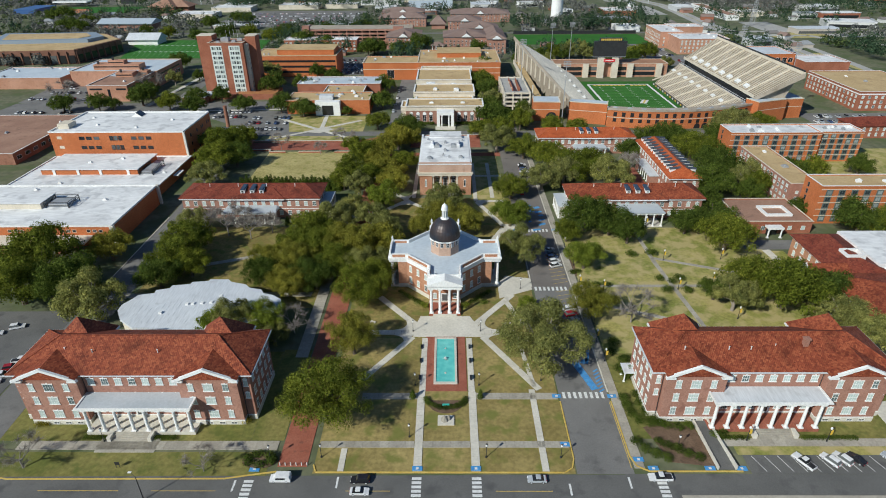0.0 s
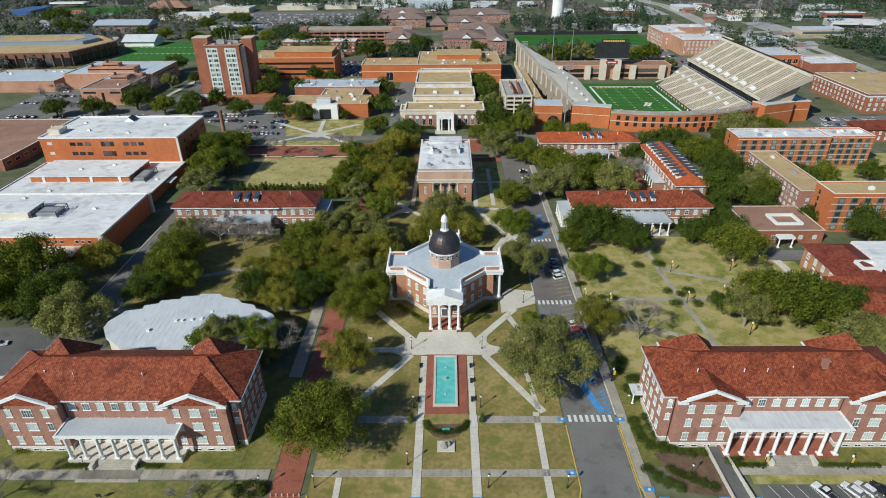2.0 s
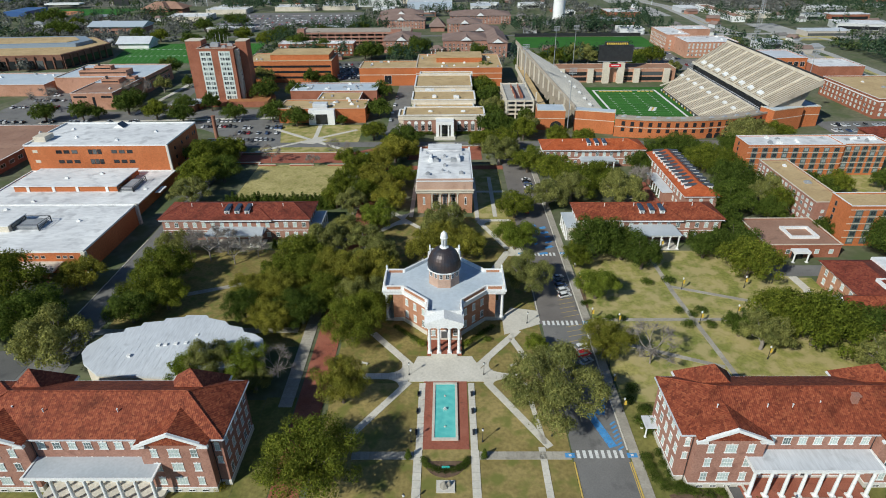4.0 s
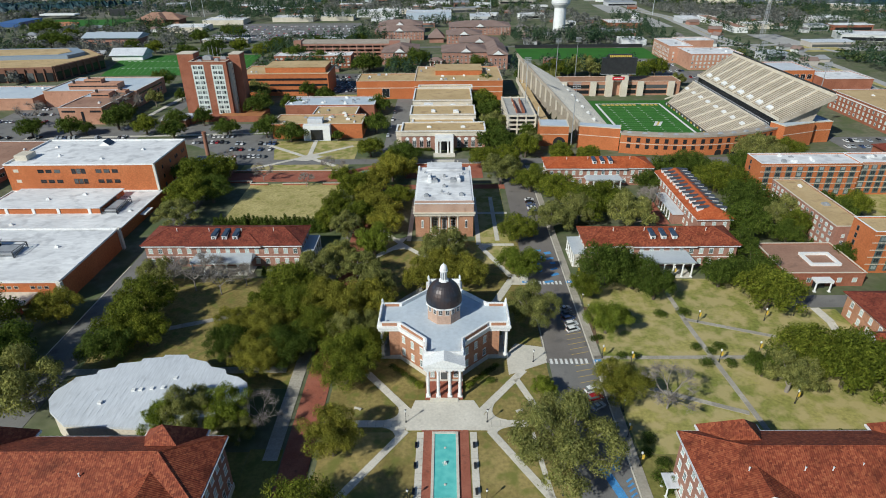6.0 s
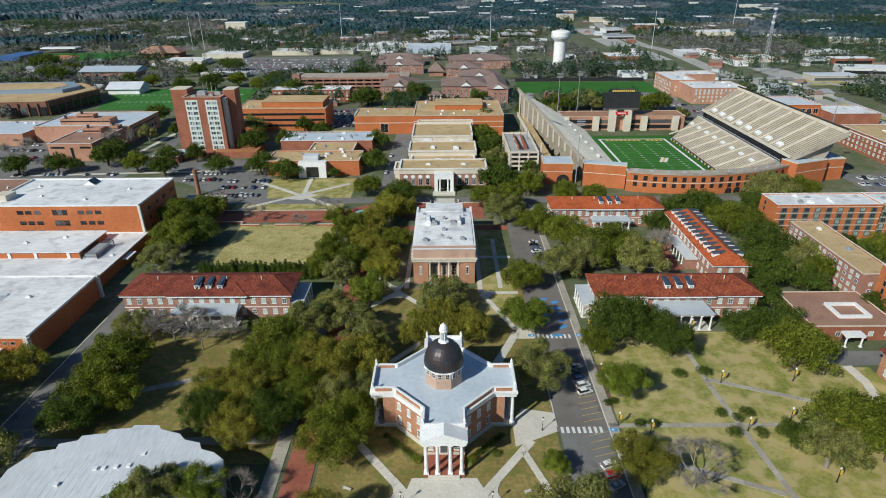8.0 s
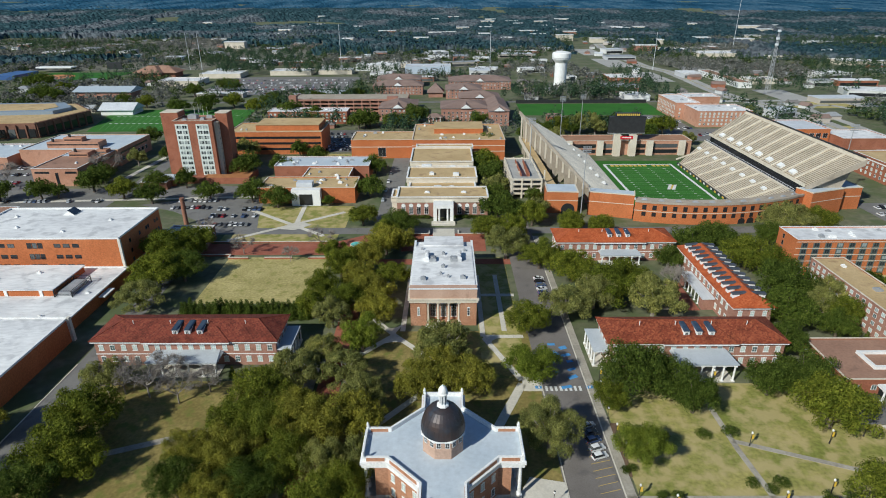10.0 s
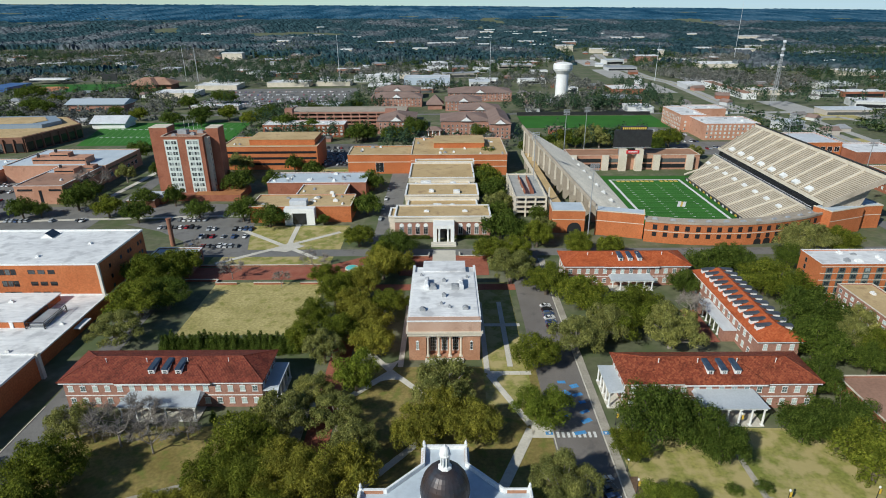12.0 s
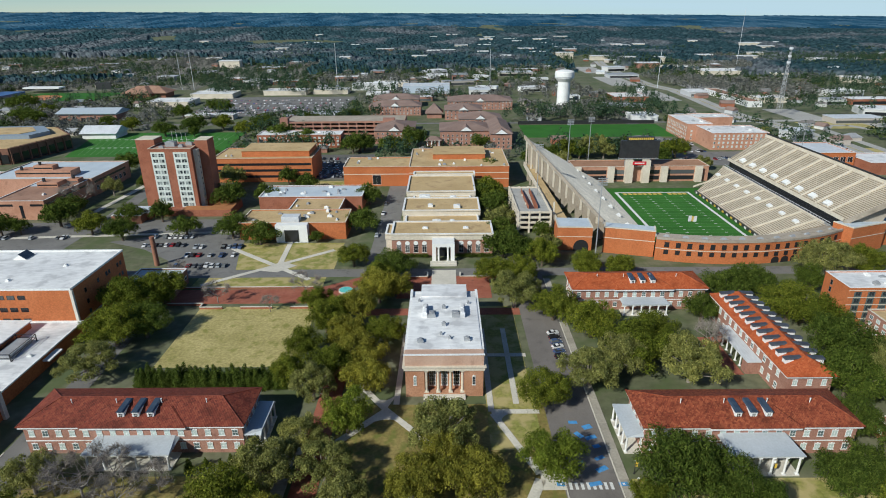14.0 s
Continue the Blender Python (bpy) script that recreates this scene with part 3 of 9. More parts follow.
def fillet(corner, a, b, label="rounded corner where pale walks meet"):
    """A concrete corner piece between two walks, rounded on its lawn side."""
    c, a, b = Vector(corner), Vector(a), Vector(b)
    curve = [tuple((1 - t) ** 2 * a + 2 * t * (1 - t) * (c * 0.72 + (a + b) * 0.14) + t * t * b) for t in [k / 8 for k in range(9)]]
    poly = [tuple(c)] + curve
    area = sum(p[0] * q[1] - q[0] * p[1] for p, q in zip(poly, poly[1:] + poly[:1]))
    sheet("plaza", poly if area > 0 else poly[::-1], concrete, label, "plaza", LEVEL["walk"] + 0.007)


for s_ in (-1, 1):
    fillet((0.6 + s_ * 9.8, 210.6), (0.6 + s_ * 17.5, 210.6), (0.6 + s_ * 14.6, 217.6))
    fillet((0.6 + s_ * 11.0, 207.8), (0.6 + s_ * 17.6, 207.8), (0.6 + s_ * 14.6, 200.8))
fillet((-19, 319), (-26, 311), (-12, 312.4))
fillet((-19, 320), (-16, 328), (-24, 326))
fillet((16, 317.4), (23, 317.2), (18.4, 311))
paved("diagonal walk along the domed hall", (-9.4, 213), (-24, 231), 2.4)
paved("diagonal walk along the domed hall", (10.2, 213), (25.4, 232.4), 2.4)
paved("walk to the street", (22.5, 228.2), (27.6, 214), 2.0)
sheet("plaza", [(20.5, 230), (33.3, 236), (33.3, 244), (24, 246), (20.5, 240)], concrete, "concrete apron beside the domed hall", "plaza", LEVEL["walk"] - 0.02)
paved("sidewalk along the campus street", (50.2, 152), (50.2, 420), 2.6, concrete_old, 4.0)
paved("sidewalk before the brick hall", (-114, 159.4), (-44, 159.4), 3.0, concrete_old, 3.0)
paved("entrance walk of the brick hall", (-84.5, 157), (-84.5, 162), 16, concrete_old, 3.0)
paved("sidewalk before the brick hall", (70, 160.6), (140, 160.6), 2.6, concrete_old, 3.0)
paved("sidewalk beside the brick walk", (-45.8, 196), (-45.8, 300), 4.0, concrete_old, 4.0)
for a, b in (((49, 238.4), (122, 238.4)), ((90.5, 200), (86, 256)), ((86, 256), (85.5, 289)), ((86, 260), (122, 246)), ((57, 226), (88, 213))):
    paved("narrow old concrete path over the lawn", a, b, 1.7, concrete_old, 3.5)
paved("pale walk to the short lane", (136.2, 266.8), (137.0, 258), 3.4, concrete, 3.0)
paved("pale walk to the short lane", (137.0, 258), (134.0, 243), 3.0, concrete, 3.0)
paved("curved path beneath the oaks", (-112, 250), (-64, 268), 2.4, concrete_old, 4.0)
paved("path beneath the oaks", (-120, 232), (-50, 233), 3.0, concrete_old, 4.0)
for a, b, w in (((-36, 300), (-19, 319), 2.6), ((-19, 319), (-30, 334), 2.2), ((-16, 322), (-15.4, 375), 2.0), ((-19, 319), (6, 291), 2.2), ((-42, 300), (-55, 300), 3.0),
                ((15.4, 318), (15.4, 372), 2.0), ((15.4, 318), (31, 318), 2.2), ((15.8, 317), (27, 290), 2.2), ((24, 372), (24, 322), 2.0), ((15.4, 352), (31, 352), 2.2),
                ((27, 288), (15, 262), 3.0), ((27, 288), (33.4, 288), 8.0), ((-25, 262), (-8, 282), 2.2)):
    paved("pale concrete path near the auditorium", a, b, w, concrete, 4.0)
for a, b in (((-119, 464), (-66, 421)), ((-117, 415), (-60, 459)), ((-85, 438), (-87, 472))):
    paved("crossing path on the lawn", a, b, 2.8, concrete, 5.0)
sheet("plaza", [(-93, 432), (-85, 444), (-76, 438), (-84, 430)], concrete, "round widening where paths cross", "plaza", LEVEL["walk"] + 0.01)
sheet("brick_walk", rect(-42.6, -35, 152.4, 300), brick_paving, "broad red brick promenade", "walk", LEVEL["paving"])
sheet("brick_walk", rect(-42.6, -35, 300.1, 345), brick_paving, "red brick promenade beneath trees", "walk", LEVEL["paving"])
sheet("brick_walk", [(-126, 396), (-58, 396), (-50, 402), (-40, 414), (-40, 423.9), (-60, 411), (-126, 410)], brick_paving, "red brick terrace walk", "walk", LEVEL["paving"])
sheet("brick_walk", rect(-38, -14.5, 384, 390), brick_paving, "red brick cross walk", "walk", LEVEL["paving"])
sheet("brick_walk", rect(14.5, 33, 384, 390), brick_paving, "red brick cross walk", "walk", LEVEL["paving"])
sheet("brick_walk", rect(-22, 22, 400, 423.9), brick_paving, "red brick forecourt of the library", "plaza", LEVEL["paving"])
sheet("plaza", rect(-6, 6, 404, 431), concrete, "pale steps and walk to the library", "plaza", LEVEL["walk"])


def wall_run(label, points, high, cover, cap=concrete):
    w = thing("garden_wall", label, "wall")
    s, c = Shape(), Shape()
    for a, b in zip(points, points[1:]):
        s.prism(strip(a, b, 0.5), -0.1, high)
        c.prism(strip(a, b, 0.7), high, high + 0.18)
    part("wall", s, cover, w)
    part("cap", c, cap, w)


wall_run("low brick terrace wall with pale coping", [(-124, 394.6), (-108, 394.6), (-108, 391), (-98, 391)], 1.0, brick_red)
wall_run("low brick terrace wall with pale coping", [(-90, 391), (-76, 391)], 1.0, brick_red)
wall_run("low brick terrace wall with pale coping", [(-68, 391), (-56, 391), (-56, 396)], 1.0, brick_red)
wall_run("low brick terrace wall with pale coping", [(-126, 411.6), (-62, 411.6)], 0.8, brick_red)
wall_run("low brick forecourt wall", [(-30, 421), (-8, 421), (-8, 426)], 1.3, brick_red)
wall_run("low brick forecourt wall", [(30, 421), (8, 421), (8, 426)], 1.3, brick_red)

# markings
for x in (-48.6, -6.6, 8.4, 54.4):
    c = thing("crosswalk", "worn white bar crosswalk on the asphalt", "crosswalk", "crosswalks over the street", "structure")
    for k in range(7):
        y = 148.7 - k * 1.25 - (0.9 if x == -48.6 else 0)
        part("bar", Shape().box(x - 1.2, x + 1.2, y - 0.4, y + 0.4, 0.02, LEVEL["line"]), line_white, c)
for x0, y in ((35, 178.6), (34.4, 236.6), (34.4, 285.4)):
    c = thing("crosswalk", "raised crosswalk with broad white bars", "crosswalk", "crosswalks over the campus street", "structure")
    for k in range(8):
        part("bar", Shape().box(x0 + k * 1.62, x0 + k * 1.62 + 0.85, y - 1.3, y + 1.3, 0.02, LEVEL["line"]), line_white, c)
yl = thing("lane_marking", "faded yellow centre line", "road marking", kind="structure")
for x0, x1 in ((-120, -112), (-72, -56), (-24, -13), (13, 27), (-100, -80)):
    part("line", Shape().box(x0, x1, 144.9, 145.05, 0.02, LEVEL["line"]), line_yellow, yl)
for x, y in ((-52, 147), (-26.4, 148), (31.4, 146), (46.5, 148)):
    part("stop_bar", Shape().box(x - 0.25, x + 0.25, y - 2.2, y + 1.2, 0.02, LEVEL["line"]), line_white, yl)
bays = thing("bay_marking", "yellow parking bay lines", "road marking", kind="structure")
for k in range(9):
    part("line", Shape().prism(strip((42, 240 + k * 2.7), (47.8, 241.6 + k * 2.7), 0.14), 0.02, LEVEL["line"]), line_yellow, bays)
for k in range(7):
    part("line", Shape().prism(strip((42, 218 + k * 2.7), (47.8, 219.6 + k * 2.7), 0.14), 0.02, LEVEL["line"]), line_yellow, bays)
part("line", Shape().box(48.0, 48.2, 152, 176, 0.02, LEVEL["line"]), line_yellow, bays)
for k in range(12):
    part("line", Shape().prism(strip((82 + k * 3.4, 151), (80.2 + k * 3.4, 156), 0.14), 0.02, LEVEL["line"]), line_white, bays)
blue = thing("blue_bay_marking", "blue accessible-bay paint with ramps", "road marking", kind="structure")
for k in range(7):
    part("patch", Shape().prism(strip((46.2, 180 + 1.5 * k), (47.9, 181.2 + 1.5 * k), 0.5), 0.02, LEVEL["line"] + 0.012), paint_blue, blue)
for a, b, w_ in (((45.2, 181.0), (41.4, 193.4), 2.3), ((45.0, 192.8), (46.8, 199.4), 1.1), ((43.6, 193.0), (45.6, 195.4), 1.4), ((49.9, 196), (50.6, 208), 0.7),
                 ((39.4, 312.4), (42.2, 312.4), 1.5), ((40.6, 307.6), (42.4, 305.2), 1.6), ((43.4, 309.6), (46.2, 310.6), 2.0), ((43.2, 304.6), (46.6, 305.8), 1.6), ((44.6, 301.0), (46.8, 301.6), 1.4),
                 ((40.0, 285.8), (43.6, 286.6), 1.5), ((43.4, 291.0), (46.6, 292.6), 1.7), ((44.0, 295.6), (46.8, 297.0), 1.3), ((39, 300), (40.4, 301), 0.9), ((39, 294), (40.4, 295), 0.9)):
    part("patch", Shape().prism(strip(a, b, w_), 0.02, LEVEL["line"] + 0.012), paint_blue, blue)
for x, y in ((-6.6, 151.8), (8.4, 151.8), (33.2, 178.2), (49.4, 178.2), (32.6, 159.8), (50.6, 154.8), (53.6, 151.9), (-48.2, 151.6), (68, 151.9), (76, 151.9), (49.6, 236.6), (49.6, 286), (32.4, 286)):
    part("ramp_pad", Shape().box(x - 1.3, x + 1.3, y - 0.75, y + 0.75, 0.05, LEVEL["walk"] + 0.02), paint_blue, blue)
    part("ramp_sign", Shape().box(x - 0.35, x + 0.35, y - 0.35, y + 0.35, 0.1, LEVEL["walk"] + 0.03), line_white, blue)

# ---- reflecting pool ----
pool = thing("fountain_pool", "rectangular turquoise pool with a pale stone rim", "pool")
part("paving", Shape().box(-6.0, 7.0, 180.3, 207.2, 0.0, LEVEL["paving"] + 0.03), brick_paving, pool, "red brick surround")
rim = Shape()
for a, b, c, d in ((-3.1, 4.1, 183.2, 183.9), (-3.1, 4.1, 205.0, 205.7), (-3.1, -2.4, 183.9, 205.0), (3.4, 4.1, 183.9, 205.0)):
    rim.box(a, b, c, d, 0.1, 0.65)
part("rim", rim, concrete, pool, "pale stone rim")
part("water", Shape().box(-2.4, 3.4, 183.9, 205.0, 0.1, 0.45), pool_water, pool, "turquoise water")
for y in (188, 194.6, 200):
    part("fountain_jet", Shape().lathe(0.5, y, [(0.3, 0.4), (0.34, 0.52), (0.1, 0.6), (0.06, 0.9)], 10), concrete, pool)
ring_ = Shape()
for k in range(26):
    a, r = 2 * math.pi * k / 26, 0.45 + 0.5 * (k * 7 % 5) / 4
    ring_.tube((0.5, 194.6, 1.5), (0.5 + r * math.cos(a), 194.6 + r * math.sin(a), 0.46), 0.03, 0.012, 4)
part("spray", ring_, white_paint, pool, "thin white fountain spray")
bench0 = thing("bench", "dark metal bench beside the pool", "bench", "benches by the pool", at=pose(-7.3, 186, 0.17))
part("seat", Shape().box(-0.3, 0.3, -0.9, 0.9, 0.42, 0.5), black_metal, bench0)
part("backrest", Shape().box(-0.34, -0.26, -0.9, 0.9, 0.5, 0.95), black_metal, bench0)
for y in (-0.8, 0.8):
    part("leg", Shape().box(-0.3, 0.3, y - 0.06, y + 0.06, 0, 0.42), black_metal, bench0)
for x, y, r in ((-7.3, 194, 0), (-7.3, 201, 0), (8.3, 186, 180), (8.3, 194, 180), (8.3, 201, 180)):
    copy_thing(bench0, pose(x, y, 0.17, 0, 0, r))
bench1 = thing("stone_bench", "pale stone bench on the lawn", "bench", at=pose(22, 214, 0.05, 0, 0, 20))
part("seat", Shape().box(-1.1, 1.1, -0.35, 0.35, 0.42, 0.56), concrete, bench1)
for x in (-0.8, 0.8):
    part("leg", Shape().box(x - 0.12, x + 0.12, -0.3, 0.3, 0, 0.42), concrete, bench1)
copy_thing(bench1, pose(-25, 215, 0.05, 0, 0, -20))
bed = thing("memorial_bed", "half-round planting bed with a stone monument", "garden bed")
part("mulch", Shape().prism([(0.6 + 5.4 * math.cos(a), 176.4 - 5.2 * abs(math.sin(a))) for a in [-math.pi + math.pi * k / 14 for k in range(15)]], -0.1, 0.16), mulch, bed)
part("base", Shape().box(-1.6, 3.0, 166.6, 170.2, 0, 0.4), concrete, bed, "square pale stone base")
part("statue", Shape().lathe(0.3, 168.4, [(1.2, 0.4), (1.0, 0.9), (0.5, 1.5), (0.25, 1.9)], 7).lathe(1.5, 168.7, [(0.6, 0.4), (0.45, 1.1), (0.2, 1.7)], 7), concrete_old, bed, "grey stone monument")
part("sign", Shape().box(-0.3, 1.7, 173.6, 173.75, 0.6, 1.4), paint((0.05, 0.45, 0.38)), bed, "turquoise sign panel")

sheet("apron", rect(122.5, 140, 160, 176), concrete, "pale concrete apron beside the hall", "pavement", LEVEL["paving"])


# ---- twin brick halls at the street ----
def twin_hall(cx, blinds, roof_cover, label):
    """Three storeys, front pavilions with pediments, a white colonnade; cx is its middle."""
    b = thing("brick_hall", label, "building", "twin halls at the street")
    x0, x1, y0, y1, top = cx - 32.2, cx + 32.2, 169.3, 187.7, 16.0
    part("wall", Shape().box(x0, x1, y0, y1, 0, top), brick_pink, b)
    for s in (-1, 1):
        part("front_pavilion", Shape().box(cx + s * 21.5 - 8, cx + s * 21.5 + 8, y0 - 2.2, y0, 0, top), brick_pink, b)
        part("rear_pavilion", Shape().box(cx + s * 20.6 - 7, cx + s * 20.6 + 7, y1, y1 + 2.4, 0, top), brick_pink, b)
    base = Shape().box(x0 - 0.12, x1 + 0.12, y0 - 0.12, y1 + 0.12, 0, 1.5)
    belt = Shape().box(x0 - 0.1, x1 + 0.1, y0 - 0.1, y1 + 0.1, 1.5, 1.75)
    for s in (-1, 1):
        base.box(cx + s * 21.5 - 8.1, cx + s * 21.5 + 8.1, y0 - 2.32, y0 - 0.13, 0, 1.496)
        belt.box(cx + s * 21.5 - 8.08, cx + s * 21.5 + 8.08, y0 - 2.3, y0 - 0.11, 1.5, 1.746)
    part("plinth", base, concrete, b)
    part("belt_course", belt, white_paint, b)
    e = 0.9
    eave = Shape().box(x0 - e, x1 + e, y0 - e, y1 + e, top, top + 0.45)
    for s in (-1, 1):
        eave.box(cx + s * 20.6 - 7.6, cx + s * 20.6 + 7.6, y1 + e, y1 + 3.2, top, top + 0.446)
    part("eave", eave, white_paint, b, "white eaves board")
    gut = Shape()
    gut.box(x0 - e - 0.25, x1 + e + 0.25, y0 - e - 0.25, y0 - e, top + 0.2, top + 0.5)
    gut.box(x0 - e - 0.3, x0 - e, y0 - e, y1 + e, top + 0.2, top + 0.5).box(x1 + e, x1 + e + 0.3, y0 - e, y1 + e, top + 0.2, top + 0.5)
    gut.box(x0 - e, x1 + e, y1 + e, y1 + e + 0.3, top + 0.2, top + 0.5)
    part("gutter", gut, metal_pale, b, "pale metal gutter")
    part("roof", Shape().hip(x0 - e, x1 + e, y0 - e, y1 + e, top + 0.7, top + 6.3, 11.0), roof_cover, b, "hipped clay tile roof")
    ridge_caps(b, x0 - e, x1 + e, y0 - e, y1 + e, top + 0.7, top + 6.3, 11.0, roof_cover)
    for s in (-1, 1):
        gx, half = cx + s * 21.5, 8.6
        f0, f1, gz = y0 - 3.0, y0 + 6.6, top + 4.3
        g = Shape().add([(gx - half, f0, top + 0.75), (gx + half, f0, top + 0.75), (gx, f0, gz), (gx - half, y0 + 1, top + 0.75), (gx + half, y0 + 1, top + 0.75), (gx, f1, gz + 0.05)],
                        [(0, 1, 2), (0, 2, 5, 3), (2, 1, 4, 5), (0, 3, 4, 1), (3, 5, 4)])
        part("gable_roof", g, roof_cover, b)
        t = Shape().add([(gx - 8, y0 - 2.2, top), (gx + 8, y0 - 2.2, top), (gx, y0 - 2.2, gz - 0.5), (gx - 8, y0 - 1.7, top), (gx + 8, y0 - 1.7, top), (gx, y0 - 1.7, gz - 0.5)],
                        [(0, 1, 2), (5, 4, 3), (0, 2, 5, 3), (2, 1, 4, 5), (1, 0, 3, 4)])
        part("pediment", t, brick_pink, b)
        rake = Shape()
        for q in (-1, 1):
            lo, hi = (gx + q * 8.75, top + 0.55), (gx, gz + 0.05)
            rake.slab([(lo[0], f0 - 0.25, lo[1] - 0.75), (hi[0], f0 - 0.25, hi[1] - 0.75), (hi[0], f0 - 0.25, hi[1] + 0.1), (lo[0], f0 - 0.25, lo[1] + 0.1)][:: q],
                      [(lo[0], f0 + 0.45, lo[1] - 0.75), (hi[0], f0 + 0.45, hi[1] - 0.75), (hi[0], f0 + 0.45, hi[1] + 0.1), (lo[0], f0 + 0.45, lo[1] + 0.1)][:: q])
            rake.box(gx + q * 7.4 - 1.3, gx + q * 7.4 + 1.3, f0 - 0.1, y0 - 2.2, top - 0.25, top + 0.2)
        part("rake_board", rake, white_paint, b, "white raking cornice")
        star = Shape().lathe(0, 0, [(0.75, -0.1), (0.75, 0.0)], 8)
        star.box(-1.2, 1.2, -0.14, 0.14, -0.1, 0.04).box(-0.14, 0.14, -1.2, 1.2, -0.1, 0.04)
        part("medallion", star, white_paint, b, "white round medallion", pose(gx, y0 - 2.22, top + 1.5, 90))
        part("pavilion_roof", Shape().hip(cx + s * 20.6 - 7.2, cx + s * 20.6 + 7.2, y1 - 8.4, y1 + 3.2, top + 0.7, top + 7.9, 7.1), roof_cover, b)
        for z, hh in ((4.0, 2.3), (8.8, 2.3), (13.4, 2.3)):
            window(b, gx, y0 - 2.2, z, "south", 2.5, hh, (4, 2), blinds)
            for d in (-4.7, 4.7):
                window(b, gx + d, y0 - 2.2, z, "south", 1.35, hh, (2, 2), blinds)
        for z, hh, ar in ((8.8, 1.8, False), (13.2, 2.2, True)):
            window(b, cx + s * 30.9, y0, z, "south", 1.0, hh, (2, 2), blinds, arch=ar)
        for y in row(y0 + 0.6, y1 - 0.6, 5):
            for z in (4.0, 8.8, 13.4):
                window(b, x0 if s < 0 else x1, y, z, "west" if s < 0 else "east", 1.3, 2.2, (2, 2), blinds)
        for d in (-5, -1.7, 1.7, 5):
            window(b, gx + d, y0 - 2.33, 0.75, "south", 1.5, 0.55, (2, 1), window_dark, surround=False)
        pipe = Shape().lathe(cx + s * 13.1, y0 - 0.15, [(0.11, 0), (0.11, top)], 6).lathe(cx + s * 29.8, y0 - 0.15, [(0.11, 0), (0.11, top)], 6)
        part("downpipe", pipe, black_metal, b)
    for x in row(cx - 13, cx + 13, 7):
        for z in (4.0, 8.2, 13.6):
            if z == 4.0 and abs(x - cx) < 1:
                continue
            window(b, x, y0, z, "south", 1.7, 2.0 if z > 12 else 2.4, (3, 2), blinds)
    d = part("door", Shape().box(cx - 1.1, cx + 1.1, y0 - 0.12, y0, 1.7, 4.6), paint((0.05, 0.05, 0.05)), b, "dark double entrance door")
    part("door_frame", Shape().box(cx - 1.5, cx - 1.1, y0 - 0.25, y0, 1.7, 4.9).box(cx + 1.1, cx + 1.5, y0 - 0.25, y0, 1.7, 4.9).box(cx - 1.1, cx + 1.1, y0 - 0.25, y0, 4.6, 4.9), white_paint, d)
    pc, pz = (cx + 2.1, 9.5) if cx < 0 else (cx - 2.1, 10.4)
    p0, p1 = pc - 14.9, pc + 14.9
    part("porch_floor", Shape().box(p0, p1, 163.2, y0 - 0.1, 0, 1.0), brick_paving if cx > 0 else concrete, b, "porch floor of the colonnade")
    for x in [pc - 14.0 + 28.0 * k / 7 for k in range(8)]:
        column(b, x, 163.9, 1.0, pz - 0.9, 0.46)
    part("porch_beam", Shape().box(p0 + 0.1, p1 - 0.1, 163.2, 164.6, pz - 0.9, pz).box(p0 + 0.1, p0 + 1.2, 164.6, y0, pz - 0.9, pz).box(p1 - 1.2, p1 - 0.1, 164.6, y0, pz - 0.9, pz), white_paint, b)
    part("porch_roof", Shape().slab([(p0 - 0.5, 162.7, pz), (p1 + 0.5, 162.7, pz), (p1 + 0.5, y0 - 0.02, pz), (p0 - 0.5, y0 - 0.02, pz)],
                                    [(p0 - 0.5, 162.7, pz + 0.3), (p1 + 0.5, 162.7, pz + 0.3), (p1 + 0.5, y0 - 0.02, pz + 0.35), (p0 - 0.5, y0 - 0.02, pz + 0.35)]), porch_metal if cx < 0 else metal_pale, b, "pale sheet-metal porch roof")
    part("porch_ceiling", Shape().box(p0 + 1.3, p1 - 1.3, 164.7, y0 - 0.1, pz - 0.3, pz - 0.05), white_paint, b)
    part("porch_rim", Shape().box(p0 - 0.6, p1 + 0.6, 162.5, 162.95, pz + 0.1, pz + 0.55).box(p0 - 0.6, p0 - 0.15, 162.96, y0 - 0.1, pz + 0.1, pz + 0.55).box(p1 + 0.15, p1 + 0.6, 162.96, y0 - 0.1, pz + 0.1, pz + 0.55), white_paint, b, "white porch gutter rim")
    steps = Shape()
    for k in range(6):
        steps.box(cx - 5, cx + 5, 163.2 - 0.42 * (6 - k), 163.2 - 0.42 * (5 - k), 0, 0.2 * (k + 1))
    part("steps", steps, concrete_old, b, "broad concrete steps")
    for s in (-1, 1):
        part("step_cheek", Shape().box(cx + s * 5.5 - 0.5, cx + s * 5.5 + 0.5, 160.6, 163.2, 0, 1.5), concrete, b)
    return b


left_hall = twin_hall(-84.6, window_blind, tile_red, "brick hall with red tile roof and open white colonnade")
right_hall = twin_hall(89.4, window_blind, tile_red, "brick hall with red tile roof and red porch floor")
part("chimney", Shape().box(98.4, 99.8, 174.6, 175.8, 18.5, 22.4).box(98.2, 100, 174.4, 176, 22.4, 22.7), brick_pink, right_hall, "square brick chimney")
right_hall.matrix_basis = pose(0, 1.2, 0)
side = Shape().box(54.2, 57.2, 183, 187, 3.4, 3.8).box(54.0, 57.2, 182.8, 187.2, 3.8, 4.1)
part("side_porch", side, metal_pale, right_hall, "small white side porch")
for y in (183.4, 186.6):
    column(right_hall, 54.6, y, 0, 3.4, 0.22)
